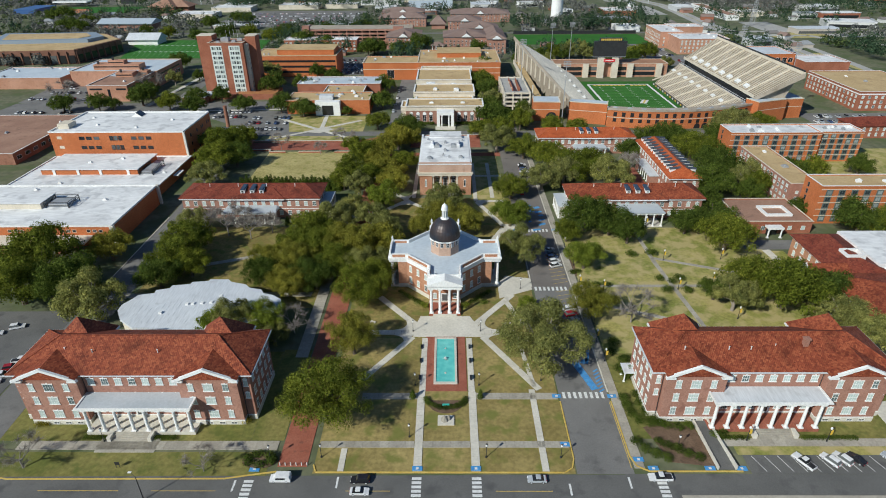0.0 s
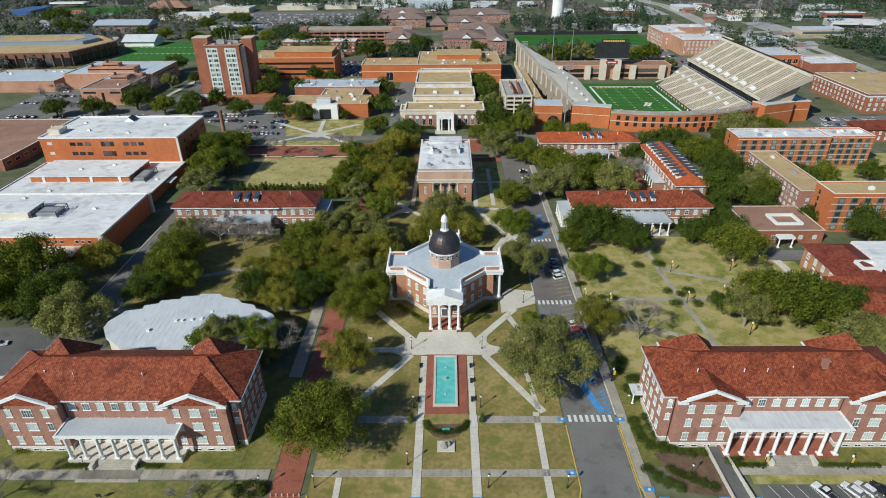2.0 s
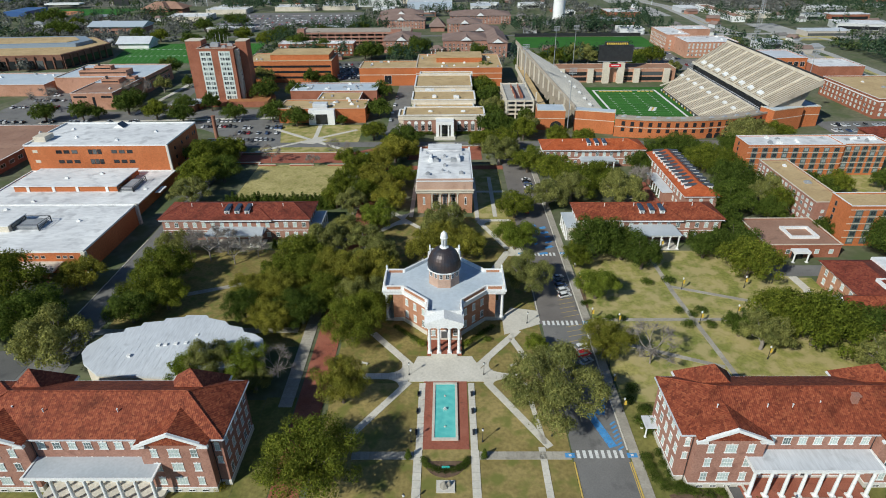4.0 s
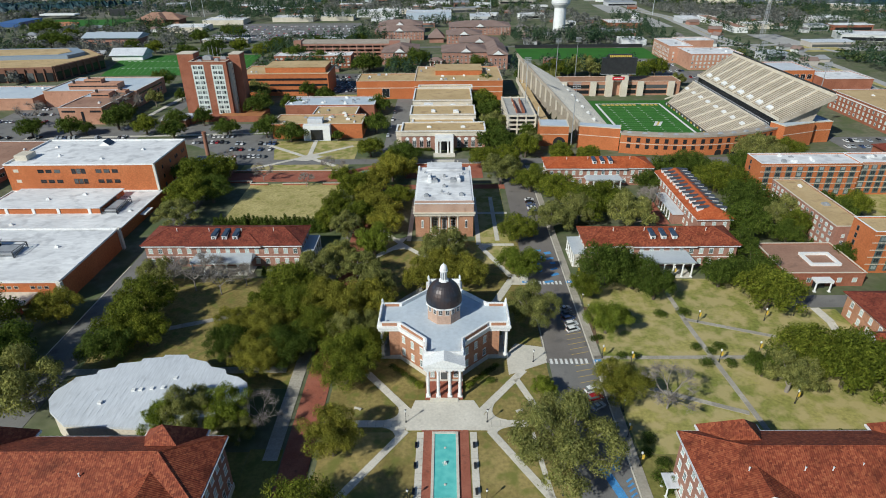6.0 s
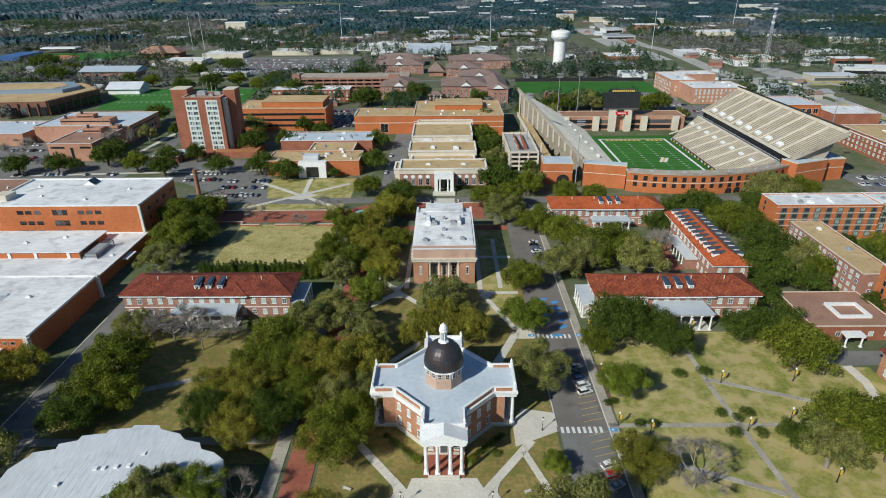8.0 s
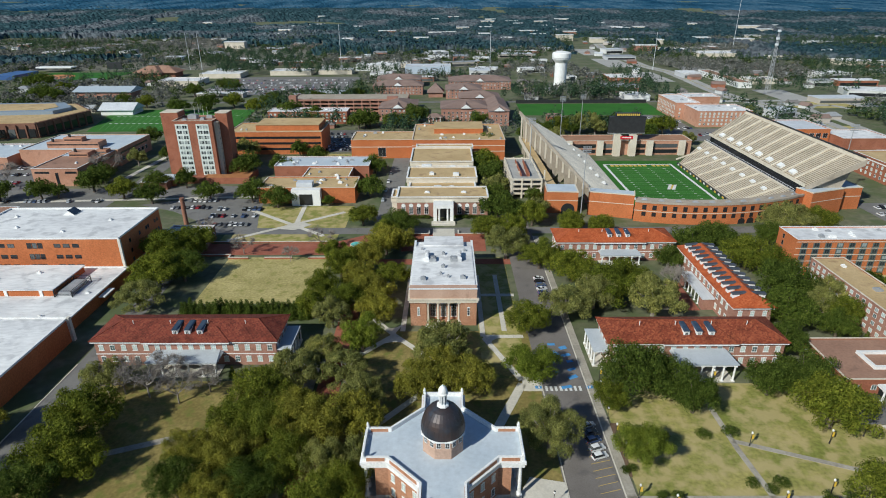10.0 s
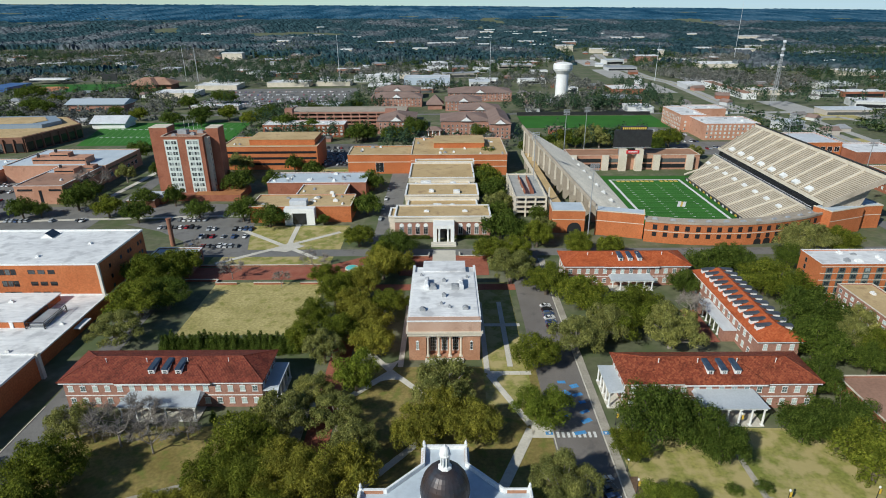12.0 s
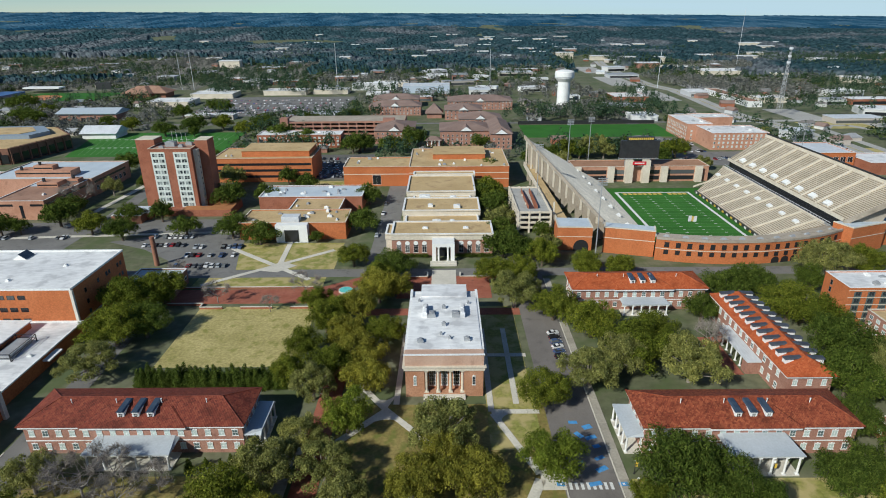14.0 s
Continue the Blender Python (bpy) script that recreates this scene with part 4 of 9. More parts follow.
for b_, xs in ((left_hall, (-104, -96, -88, -78, -70)), (right_hall, (66, 71, 78, 84, 91, 95, 107))):
    for x in xs:
        part("roof_vent", Shape().lathe(x, 174 + (x * 7 % 3), [(0.12, 18.5), (0.12, 20.4 + (x * 3 % 2) * 0.3), (0.22, 20.8)], 6), white_paint, b_)
ramp_ = thing("access_ramp", "concrete ramp with low walls beside the hall", "ramp")
part("floor", Shape().slab([(70.2, 151.6, 0), (74.2, 151.6, 0), (73.4, 167.6, 0), (69.6, 167.6, 0)], [(70.2, 151.6, 0.2), (74.2, 151.6, 0.2), (73.4, 167.6, 0.9), (69.6, 167.6, 0.9)]), asphalt, ramp_)
part("side_wall", Shape().prism(strip((74.5, 151.6), (73.2, 168), 0.5), 0, 1.3), concrete, ramp_)
part("side_wall", Shape().prism(strip((69.9, 151.6), (69.4, 168), 0.4), 0, 1.1), concrete, ramp_)

# ---- domed administration hall ----
dome_hall = thing("domed_hall", "brick hall with four porticoes and a dark metal dome", "building")
CX, CY = 0.2, 244.0
A_, B_, H_ = 5.6, 14.2, 12.3


def cross_plan(a, b, far):
    pts = []
    for k in range(4):
        c, s = [(1, 0), (0, 1), (-1, 0), (0, -1)][k]
        for u, v in ((b, -a), (far, -a), (far, a), (b, a)):
            pts.append((CX + u * c - v * s, CY + u * s + v * c))
    return pts


part("wall", Shape().prism(cross_plan(A_, B_, 17.6), 0, H_), brick_warm, dome_hall)
part("plinth", Shape().prism(cross_plan(A_ + 0.15, B_ + 0.15, 17.75), 0, 1.6), concrete, dome_hall, "pale stone plinth")
part("cornice", Shape().prism(cross_plan(A_ + 0.7, B_ + 0.4, 21.2), H_, H_ + 0.8), white_paint, dome_hall, "white cornice")
part("frieze", Shape().prism(cross_plan(A_ + 0.3, B_ + 0.15, 20.9), H_ - 1.2, H_ - 0.01), white_paint, dome_hall, "white frieze band")
outer, inner = cross_plan(A_ + 0.1, B_ + 0.1, 20.8), cross_plan(A_ - 0.45, B_ - 0.2, 20.3)


def ring(z0, z1):
    p = [(*c[k], z) for k in range(16) for c, z in ((outer, z0), (inner, z0), (inner, z1), (outer, z1))]
    return Shape().add(p, [(4 * k + i, (4 * k + 4 + i) % 64, (4 * k + 4 + (i + 1) % 4) % 64, 4 * k + (i + 1) % 4)[::-1] for k in range(16) for i in range(4)])


para, capp = ring(H_ + 0.8, H_ + 2.0), ring(H_ + 2.0, H_ + 2.2)
part("parapet", para, white_paint, dome_hall, "white parapet")
part("coping", capp, white_paint, dome_hall)
for k in range(4):
    m = Matrix.Translation((CX, CY, 0)) @ Matrix.Rotation(radians(90 * k + 45), 4, "Z")
    run_, off_ = (B_ - A_) / math.sqrt(2) - 1.0, (A_ + B_) / math.sqrt(2)
    part("parapet_panel", Shape().box(off_ - 0.45, off_ + 0.2, -run_, run_, H_ + 0.86, H_ + 1.9), brick_warm, dome_hall, "brick parapet panel", m)
    m = Matrix.Translation((CX, CY, 0)) @ Matrix.Rotation(radians(90 * k), 4, "Z")
    for q in (-1, 1):
        part("parapet_panel", Shape().box(B_ + 0.7, 19.6, q * (A_ - 0.15) - 0.33, q * (A_ - 0.15) + 0.33, H_ + 0.86, H_ + 1.9), brick_warm, dome_hall, "brick parapet panel", m)
part("roof", Shape().prism(cross_plan(A_ - 0.5, B_ - 0.25, 20.25), H_ + 0.7, H_ + 0.95), roof_blue_grey, dome_hall, "flat blue-grey roof deck")
for k in range(4):
    m = Matrix.Translation((CX, CY, 0)) @ Matrix.Rotation(radians(90 * k), 4, "Z")
    deep = 25.0 if k == 0 else 20.7
    s = Shape().box(-5.6, 5.6, -deep, -17.6, 0, 0.9)
    part("porch_floor", s, brick_paving if k == 0 else concrete, dome_hall, "", m)
    for x in (-4.7, -1.7, 1.7, 4.7):
        cs = Shape()
        r, y = 0.5, -deep + 0.7
        cs.box(x - r * 1.4, x + r * 1.4, y - r * 1.4, y + r * 1.4, 0.9, 1.3).lathe(x, y, [(r * 1.2, 1.3), (r, 1.8), (r * 0.97, 5.5), (r * 0.82, 10.2), (r * 1.2, 10.7)], 14).box(x - r * 1.4, x + r * 1.4, y - r * 1.4, y + r * 1.4, 10.7, 11.1)
        part("column", cs, white_paint, dome_hall, "", m)
    part("portico_beam", Shape().box(-5.9, 5.9, -deep - 0.1, -17.7, 11.1, H_ - 0.02), white_paint, dome_hall, "", m)
    if k == 0:
        part("portico_cornice", Shape().box(-6.2, 6.2, -deep - 0.5, -21.25, H_, H_ + 0.7), white_paint, dome_hall, "", m)
        ped = Shape().add([(-6.2, -deep - 0.5, 13.0), (6.2, -deep - 0.5, 13.0), (0, -deep - 0.5, 15.2), (-6.2, -20.85, 13.0), (6.2, -20.85, 13.0), (0, -20.85, 15.2)],
                          [(0, 1, 2), (5, 4, 3), (0, 2, 5, 3), (2, 1, 4, 5), (1, 0, 3, 4)])
        part("pediment", ped, white_paint, dome_hall, "white pediment", m)
        st = Shape()
        for j in range(4):
            st.box(-4.2, 4.2, -deep - 0.34 * (4 - j), -deep - 0.34 * (3 - j), 0, 0.2 * (j + 1))
        part("steps", st, concrete, dome_hall, "", m)
    part("door", Shape().box(-1.0, 1.0, -17.72, -17.6, 1.4, 4.4), window_dark, dome_hall, "dark glazed entrance", m)
    part("door_frame", Shape().box(-1.4, -1.0, -17.8, -17.6, 1.4, 4.8).box(1.0, 1.4, -17.8, -17.6, 1.4, 4.8).box(-1.0, 1.0, -17.8, -17.6, 4.4, 4.8).lathe(0, 0, [(0.01, 0), (0.01, 0.01)], 4), white_paint, dome_hall, "", m)
    for x in (-3.6, 3.6, 0):
        for z in (3.6, 8.4):
            if x or z > 5:
                w_ = window(dome_hall, 0, 0, z, 0, 1.1, 1.9, (2, 3), window_blind)
                w_.matrix_basis = m @ pose(x, -17.6, z)
    for t in (-0.34, 0, 0.34):
        mx, my = (B_ + A_) / 2, -(B_ + A_) / 2
        u = t * (B_ - A_) * 1.0
        for z in (3.8, 8.6):
            w_ = window(dome_hall, 0, 0, z, 0, 1.2, 2.2, (2, 3), window_blind)
            w_.matrix_basis = m @ pose(mx + u, my + u, z, 0, 0, 45)
    for x in (-5.5, 5.5):
        fn = Shape().box(x - 0.4, x + 0.4, -20.75, -20.0, H_ + 2.2, H_ + 2.6).lathe(x, -20.4, [(0.15, H_ + 2.6), (0.42, H_ + 3.0), (0.3, H_ + 3.5), (0.06, H_ + 4.0)], 8)
        part("urn", fn, white_paint, dome_hall, "white corner urn", m)
Z0 = H_ + 0.95
drum_brick = mottled("drum_brick", (0.44, 0.29, 0.215), (0.52, 0.355, 0.27), 0.15, 2.2, stain=(0.36, 0.23, 0.17), stain_at=0.68, bump=0.2)
octa = math.pi / 8
DZ = Z0 + 6.0  # springing of the dome
part("drum", Shape().lathe(CX, CY, [(5.6, Z0 - 0.1), (5.6, Z0 + 3.0), (5.5, Z0 + 3.1), (5.5, DZ - 0.7)], 8, octa), drum_brick, dome_hall, "pinkish brick octagonal drum")
part("drum_cornice", Shape().lathe(CX, CY, [(5.7, DZ - 0.7), (6.15, DZ - 0.4), (6.15, DZ - 0.1), (5.85, DZ)], 8, octa), white_paint, dome_hall)
for k in range(8):
    a = 2 * math.pi * k / 8
    m = Matrix.Translation((CX, CY, 0)) @ Matrix.Rotation(a, 4, "Z")
    for x in (-1.1, 1.1):
        w_ = window(dome_hall, 0, 0, 0, 0, 0.95, 1.6, (2, 2), window_dark, surround=False)
        w_.matrix_basis = m @ pose(x, -5.5 * math.cos(octa) - 0.02, DZ - 1.7)
rings = [(5.75 * math.cos(radians(a)) ** 0.85, DZ + 7.3 * math.sin(radians(a))) for a in (0, 10, 20, 30, 40, 50, 60, 70, 78)]
part("dome", Shape().lathe(CX, CY, rings, 32, octa), dome_metal, dome_hall, "dark weathered copper dome")
ribs = Shape()
for k in range(16):
    a = octa + 2 * math.pi * k / 16
    for (r0, z0), (r1, z1) in zip(rings, rings[1:]):
        ribs.tube((CX + r0 * math.cos(a), CY + r0 * math.sin(a), z0), (CX + r1 * math.cos(a), CY + r1 * math.sin(a), z1), 0.045, 0.045, 4)
part("dome_rib", ribs, black_metal, dome_hall)
ZT = rings[-1][1]
part("lantern_base", Shape().lathe(CX, CY, [(1.55, ZT - 0.4), (1.65, ZT), (1.5, ZT + 0.3), (1.05, ZT + 0.6)], 8, octa), white_paint, dome_hall)
for k in range(8):
    a = octa + 2 * math.pi * k / 8
    part("lantern_post", Shape().lathe(CX + 0.95 * math.cos(a), CY + 0.95 * math.sin(a), [(0.16, ZT + 0.5), (0.16, ZT + 3.6)], 6), white_paint, dome_hall)
part("lantern_core", Shape().lathe(CX, CY, [(0.75, ZT + 0.5), (0.75, ZT + 3.5)], 8), paint((0.5, 0.53, 0.56)), dome_hall)
part("lantern_cap", Shape().lathe(CX, CY, [(1.3, ZT + 3.4), (1.35, ZT + 3.7), (1.2, ZT + 3.85), (1.18, ZT + 4.5), (1.0, ZT + 5.1), (0.65, ZT + 5.6), (0.2, ZT + 5.85), (0.08, ZT + 6.3)], 14), white_paint, dome_hall)

# ---- auditorium with white roof ----
attic_brick = mottled("attic_brick", (0.47, 0.30, 0.22), (0.55, 0.37, 0.28), 0.15, 2.2, stain=(0.36, 0.22, 0.16), stain_at=0.66, bump=0.2)
aud = thing("auditorium", "brick auditorium with recessed portico and white roof", "building")
w = Shape().box(-13, 13.2, 334, 384, 0, 12.58).box(-13, -6.6, 331, 334, 0, 12.6).box(6.8, 13.2, 331, 334, 0, 12.6).box(-6.6, 6.8, 331, 334, 8.4, 12.6).box(-6.6, 6.8, 331, 334, 0, 1.2)
part("wall", w, brick_warm, aud)
part("cornice", Shape().box(-13.5, 13.7, 330.5, 384.5, 8.6, 9.6).box(-13.9, 14.1, 330.1, 384.9, 9.6, 10.1), cream_paint, aud, "pale stone cornice")
part("attic", Shape().box(-13.1, 13.3, 330.9, 334.9, 10.1, 13.4).box(-13.1, -12.5, 334.9, 384.1, 10.1, 13.0).box(12.7, 13.3, 334.9, 384.1, 10.1, 13.0), attic_brick, aud, "pale brick attic storey")
part("coping", Shape().box(-13.4, 13.6, 330.7, 331.4, 13.4, 13.65).box(-13.4, -12.4, 334.9, 384.3, 13.0, 13.25).box(12.6, 13.6, 334.9, 384.3, 13.0, 13.25), white_paint, aud)
part("roof", Shape().box(-12.5, 12.7, 334.9, 376, 13.0, 13.5).box(-12.5, 12.7, 376, 384, 12.2, 12.6).box(-9, 9.2, 376.1, 387.5, 12.6, 13.9), roof_white, aud, "white membrane roof")
for x in (-6.0, -2.0, 2.2, 6.2):
    column(aud, x, 331.7, 1.2, 8.4, 0.5, cream_paint)
for x in (-4, 0.1, 4.2):
    window(aud, x, 334, 4.6, "south", 2.0, 4.6, (3, 4), window_dark)
for x in (-9.8, 10):
    window(aud, x, 331, 5.2, "south", 0.8, 2.6, (1, 3), window_glass)
for y in row(338, 380, 7):
    for x, f_ in ((-13, "west"), (13.2, "east")):
        window(aud, x, y, 5.0, f_, 1.8, 4.2, (2, 4), window_glass)
for x, y, ww, d, h in ((-7, 362, 1.8, 8, 1.6), (7, 362, 1.8, 8, 1.6), (-4.5, 360, 3, 4, 0.9), (4.5, 360, 3, 4, 0.9), (0, 352, 1.6, 1.6, 0.8), (0, 366, 1.4, 1.4, 0.8), (-8, 340, 2.2, 2, 0.7), (8, 341, 2.2, 2, 0.7), (-1, 345, 1, 1, 0.6), (2, 342, 1, 1, 0.6), (9.5, 370, 1, 1, 0.5), (-9.5, 372, 1, 1, 0.5)):
    roof_unit(aud, x, y, 13.5, ww, d, h, metal_grey if h < 1 else roof_white)
part("steps", Shape().box(-7, 7.2, 329.8, 331, 0, 0.8).box(-7, 7.2, 328.8, 329.8, 0, 0.4), concrete, aud)
aud.matrix_basis = pose(0, 326.5 - 331 * 0.934, 0) @ Matrix.Diagonal((1, 0.934, 1.22, 1))


# ---- two-storey residence halls ----
def residence(cx, y0, y1, half, roof_cover, label, dormers=3, side_porch=0, porch=11.5, porch_x=None, sun_panels=True, top=9.6, peak=13.2, out=5.4, rise=5.3, group="residence halls"):
    b = thing("residence_hall", label, "building", group)
    x0, x1 = cx - half, cx + half
    part("wall", Shape().box(x0 + 0.8, x1 - 0.8, y0 + 0.8, y1 - 0.8, 0, top), brick_pink, b)
    part("eave", Shape().box(x0 - 0.1, x1 + 0.1, y0 - 0.1, y1 + 0.1, top, top + 0.75), white_paint, b, "white eaves board")
    part("belt_course", Shape().box(x0 + 0.68, x1 - 0.68, y0 + 0.68, y1 - 0.68, 4.6, 4.9), white_paint, b)
    part("roof", Shape().hip(x0 - 0.4, x1 + 0.4, y0 - 0.4, y1 + 0.4, top + 0.95, peak, 9.0), roof_cover, b, "hipped clay tile roof")
    ridge_caps(b, x0 - 0.4, x1 + 0.4, y0 - 0.4, y1 + 0.4, top + 0.95, peak, 9.0, roof_cover, 0.16)
    n = max(5, round((x1 - x0) / 4.2))
    for x in row(x0 + 1, x1 - 1, n):
        for z in (2.6, 7.3):
            window(b, x, y0 + 0.8, z, "south", 1.5, 1.9, (2, 2), window_blind)
    ny = max(3, round((y1 - y0) / 4.5))
    for y in row(y0 + 1, y1 - 1, ny):
        for z in (2.6, 7.3):
            window(b, x0 + 0.8 if cx > 0 else x1 - 0.8, y, z, "west" if cx > 0 else "east", 1.4, 1.9, (2, 2), window_blind)
    slope = (peak - top - 0.95) / ((y1 - y0) / 2 + 0.4)
    mid = porch_x if porch_x is not None else cx
    for k in range(dormers):
        x = mid + (k - (dormers - 1) / 2) * 4.4
        yf = y0 + 2.4
        zb = top + 0.95 + slope * 2.6
        d = part("dormer", Shape().box(x - 1.0, x + 1.0, yf, yf + 3.4, zb - 0.6, zb + 2.0), white_paint, b, "white dormer with dark curved roof")
        part("dormer_roof", Shape().slab([(x - 1.2, yf - 0.3, zb + 2.0), (x + 1.2, yf - 0.3, zb + 2.0), (x + 1.2, yf + 6.0, zb + 2.4), (x - 1.2, yf + 6.0, zb + 2.4)],
                                         [(x - 0.8, yf - 0.3, zb + 2.45), (x + 0.8, yf - 0.3, zb + 2.45), (x + 0.8, yf + 6.0, zb + 2.7), (x - 0.8, yf + 6.0, zb + 2.7)]), solar_blue, d)
        window(d, x, yf, zb + 0.9, "south", 1.0, 1.3, (2, 2), window_glass, surround=False)
    if porch:
        wide_ = porch + 3
        part("centre_roof", Shape().hip(mid - wide_, mid + wide_, y0 - 0.9, y0 + 12, top + 1.0, top + 1.0 + slope * 6.9, 6.4), roof_cover, b)
        part("centre_eave", Shape().box(mid - wide_ + 0.2, mid + wide_ - 0.2, y0 - 0.7, y0 - 0.11, top + 0.01, top + 0.74), white_paint, b)
        part("porch_roof", Shape().slab([(mid - porch, y0 - out, rise), (mid + porch, y0 - out, rise), (mid + porch, y0 + 0.78, rise), (mid - porch, y0 + 0.78, rise)],
                                        [(mid - porch, y0 - out, rise + 0.3), (mid + porch, y0 - out, rise + 0.3), (mid + porch - 1.2, y0 + 0.78, rise + 0.8), (mid - porch + 1.2, y0 + 0.78, rise + 0.8)]), porch_metal, b, "pale sheet-metal porch roof")
        part("porch_beam", Shape().box(mid - porch + 0.4, mid + porch - 0.4, y0 - out + 0.4, y0 - out + 1.1, rise - 0.6, rise - 0.01), white_paint, b)
        part("porch_floor", Shape().box(mid - porch + 0.4, mid + porch - 0.4, y0 - out + 0.2, y0 + 0.7, 0, 0.3), concrete, b)
        for x in [mid - porch + 1 + (2 * porch - 2) * k / 5 for k in range(6)]:
            column(b, x, y0 - out + 0.75, 0.3, rise - 0.6, 0.34)
    if side_porch:
        s = side_porch
        xa, xb = (x0 - 4.4, x0 + 0.78) if s < 0 else (x1 - 0.78, x1 + 4.4)
        part("side_porch_roof", Shape().slab([(xa, y0 + 1, 6.0), (xb, y0 + 1, 6.0), (xb, y1 - 1, 6.0), (xa, y1 - 1, 6.0)],
                                             [(xa, y0 + 1, 6.3), (xb, y0 + 2, 6.9 if s < 0 else 6.9), (xb, y1 - 2, 6.9), (xa, y1 - 1, 6.3)]), porch_metal, b, "pale sheet-metal side porch roof")
        for y in [y0 + 1.6 + (y1 - y0 - 3.2) * k / 4 for k in range(5)]:
            column(b, xa + 0.5 if s < 0 else xb - 0.5, y, 0.3, 6.0, 0.32)
        part("side_porch_floor", Shape().box(xa, xb, y0 + 1, y1 - 1, 0, 0.3), concrete, b)
    for x in row(x0 + 6, x1 - 6, 4):
        part("roof_vent", Shape().lathe(x, (y0 + y1) / 2 - 2, [(0.15, peak - 2), (0.15, peak + 0.3), (0.25, peak + 0.6)], 6), white_paint, b)
    return b


residence(-91.5, 299.0, 317.2, 33.0, tile_dull, "two-storey brick hall with dull red roof behind bare trees", side_porch=1, porch=12.6, porch_x=-90.6, out=7.0, rise=5.7, peak=14.2)
residence(88.9, 297.0, 314.5, 31.4, tile_red, "two-storey brick hall with orange tile roof and white porches", side_porch=-1, porch=10.3, porch_x=89.6, out=8.6, rise=6.9, peak=14.6)
residence(84.4, 387.2, 404.5, 29.0, tile_orange, "two-storey brick hall with bright orange roof near the stadium", porch=10, porch_x=86, peak=13.8)
slate_dark = mottled("slate_dark", (0.045, 0.05, 0.06), (0.075, 0.082, 0.095), 0.4, 3.0, rough=0.4, spec=0.4)
d4 = thing("residence_hall", "long brick hall with rows of dark dormers on an orange roof", "building", "residence halls")
part("wall", Shape().box(112.8, 127.6, 322.6, 381.0, 0, 9.6), brick_pink, d4)
part("eave", Shape().box(111.9, 128.5, 321.7, 381.9, 9.6, 10.3), white_paint, d4)
part("roof", Shape().hip(111.6, 128.8, 321.4, 382.2, 10.5, 14.6, 6.5), tile_orange, d4, "bright orange tile roof")
for y in row(326, 379, 12):
    for s in (-1, 1):
        xf = 120.2 + s * 6.4
        d = part("dormer", Shape().box(min(xf, xf - s * 2.6), max(xf, xf - s * 2.6), y - 1.0, y + 1.0, 11.0, 13.1), white_paint, d4)
        part("dormer_roof", Shape().slab([(xf + s * 0.3, y - 1.2, 13.1), (xf + s * 0.3, y + 1.2, 13.1), (xf - s * 5.6, y + 1.1, 13.6), (xf - s * 5.6, y - 1.1, 13.6)][::s],
                                         [(xf + s * 0.3, y - 0.8, 13.6), (xf + s * 0.3, y + 0.8, 13.6), (xf - s * 5.6, y + 0.75, 14.1), (xf - s * 5.6, y - 0.75, 14.1)][::s]), slate_dark, d, "dark dormer roof")
    for z in (2.6, 7.3):
        window(d4, 112.8, y, z, "west", 1.5, 1.9, (2, 2), window_blind)
for x in (115.4, 120.2, 125):
    for z in (2.6, 7.3):
        window(d4, x, 322.6, z, "south", 1.4, 1.9, (2, 2), window_blind)
part("porch_roof", Shape().box(107.5, 112.78, 338, 364, 5.0, 5.5), metal_pale, d4)
part("porch_wall", Shape().box(108, 112.78, 338.5, 342, 0, 4.99).box(108, 112.78, 360, 363.5, 0, 4.99), brick_pink, d4)
for y in row(342, 360, 5):
    column(d4, 108.4, y, 0, 5.0, 0.3)
sheet("brick_walk", rect(101, 107.4, 338, 364), brick_paving, "red brick terrace by the hall", "walk", LEVEL["paving"])


# ---- low auditorium with a fan-shaped roof ----
fan = thing("fan_hall", "low fan-shaped hall with a pale ribbed metal roof", "building")
front_arc = [(-110.3, 210.5), (-110.4, 214), (-107.8, 218.2), (-107.5, 219.6), (-102.2, 220.8), (-102.4, 222.6), (-98, 223.8), (-97.8, 225.5), (-91.6, 226.4), (-91.4, 227.7), (-85.6, 228.4), (-85.3, 229.4), (-78.6, 229.4), (-77.2, 227.8), (-71.4, 226.1), (-69.4, 224), (-64.8, 222.8), (-63.6, 220.6), (-59.9, 219.5), (-56.6, 217), (-55, 212), (-62, 205), (-78, 199.8), (-101, 201.2), (-107.4, 206)]
front_arc = front_arc[::-1]
part("wall", Shape().prism([(-83.5 + (x + 83.5) * 0.98, 214 + (y - 214) * 0.98) for x, y in front_arc], 0, 7.2), cream_paint, fan, "pale stucco wall")
part("roof", Shape().slab([(x, y, 7.2) for x, y in front_arc], [(x, y, 7.9 + max(0, 0.035 * (y - 198))) for x, y in front_arc]), metal_pale, fan, "pale ribbed metal roof")
seam = Shape()
for k in range(24):
    x = -103 + k * 1.8
    a0, a1 = max(203.5, 202.2 + (x + 78) * 0.7), 219.0 if x > -97 else 214.0
    if a1 > a0 + 1:
        z0, z1 = 7.93 + 0.035 * (a0 - 198), 7.93 + 0.035 * (a1 - 198)
        seam.slab([(x, a0, 7.3), (x + 0.08, a0, 7.3), (x + 0.08, a1, 7.3), (x, a1, 7.3)], [(x, a0, z0), (x + 0.08, a0, z0), (x + 0.08, a1, z1), (x, a1, z1)])
part("roof_seam", seam, metal_pale, fan)
for x, y in ((-88, 214), (-86, 214.2), (-83, 214.6), (-80, 215), (-95, 209), (-78, 219)):
    part("skylight", Shape().box(x - 0.5, x + 0.5, y - 0.5, y + 0.5, 8.2, 8.95), white_paint, fan)

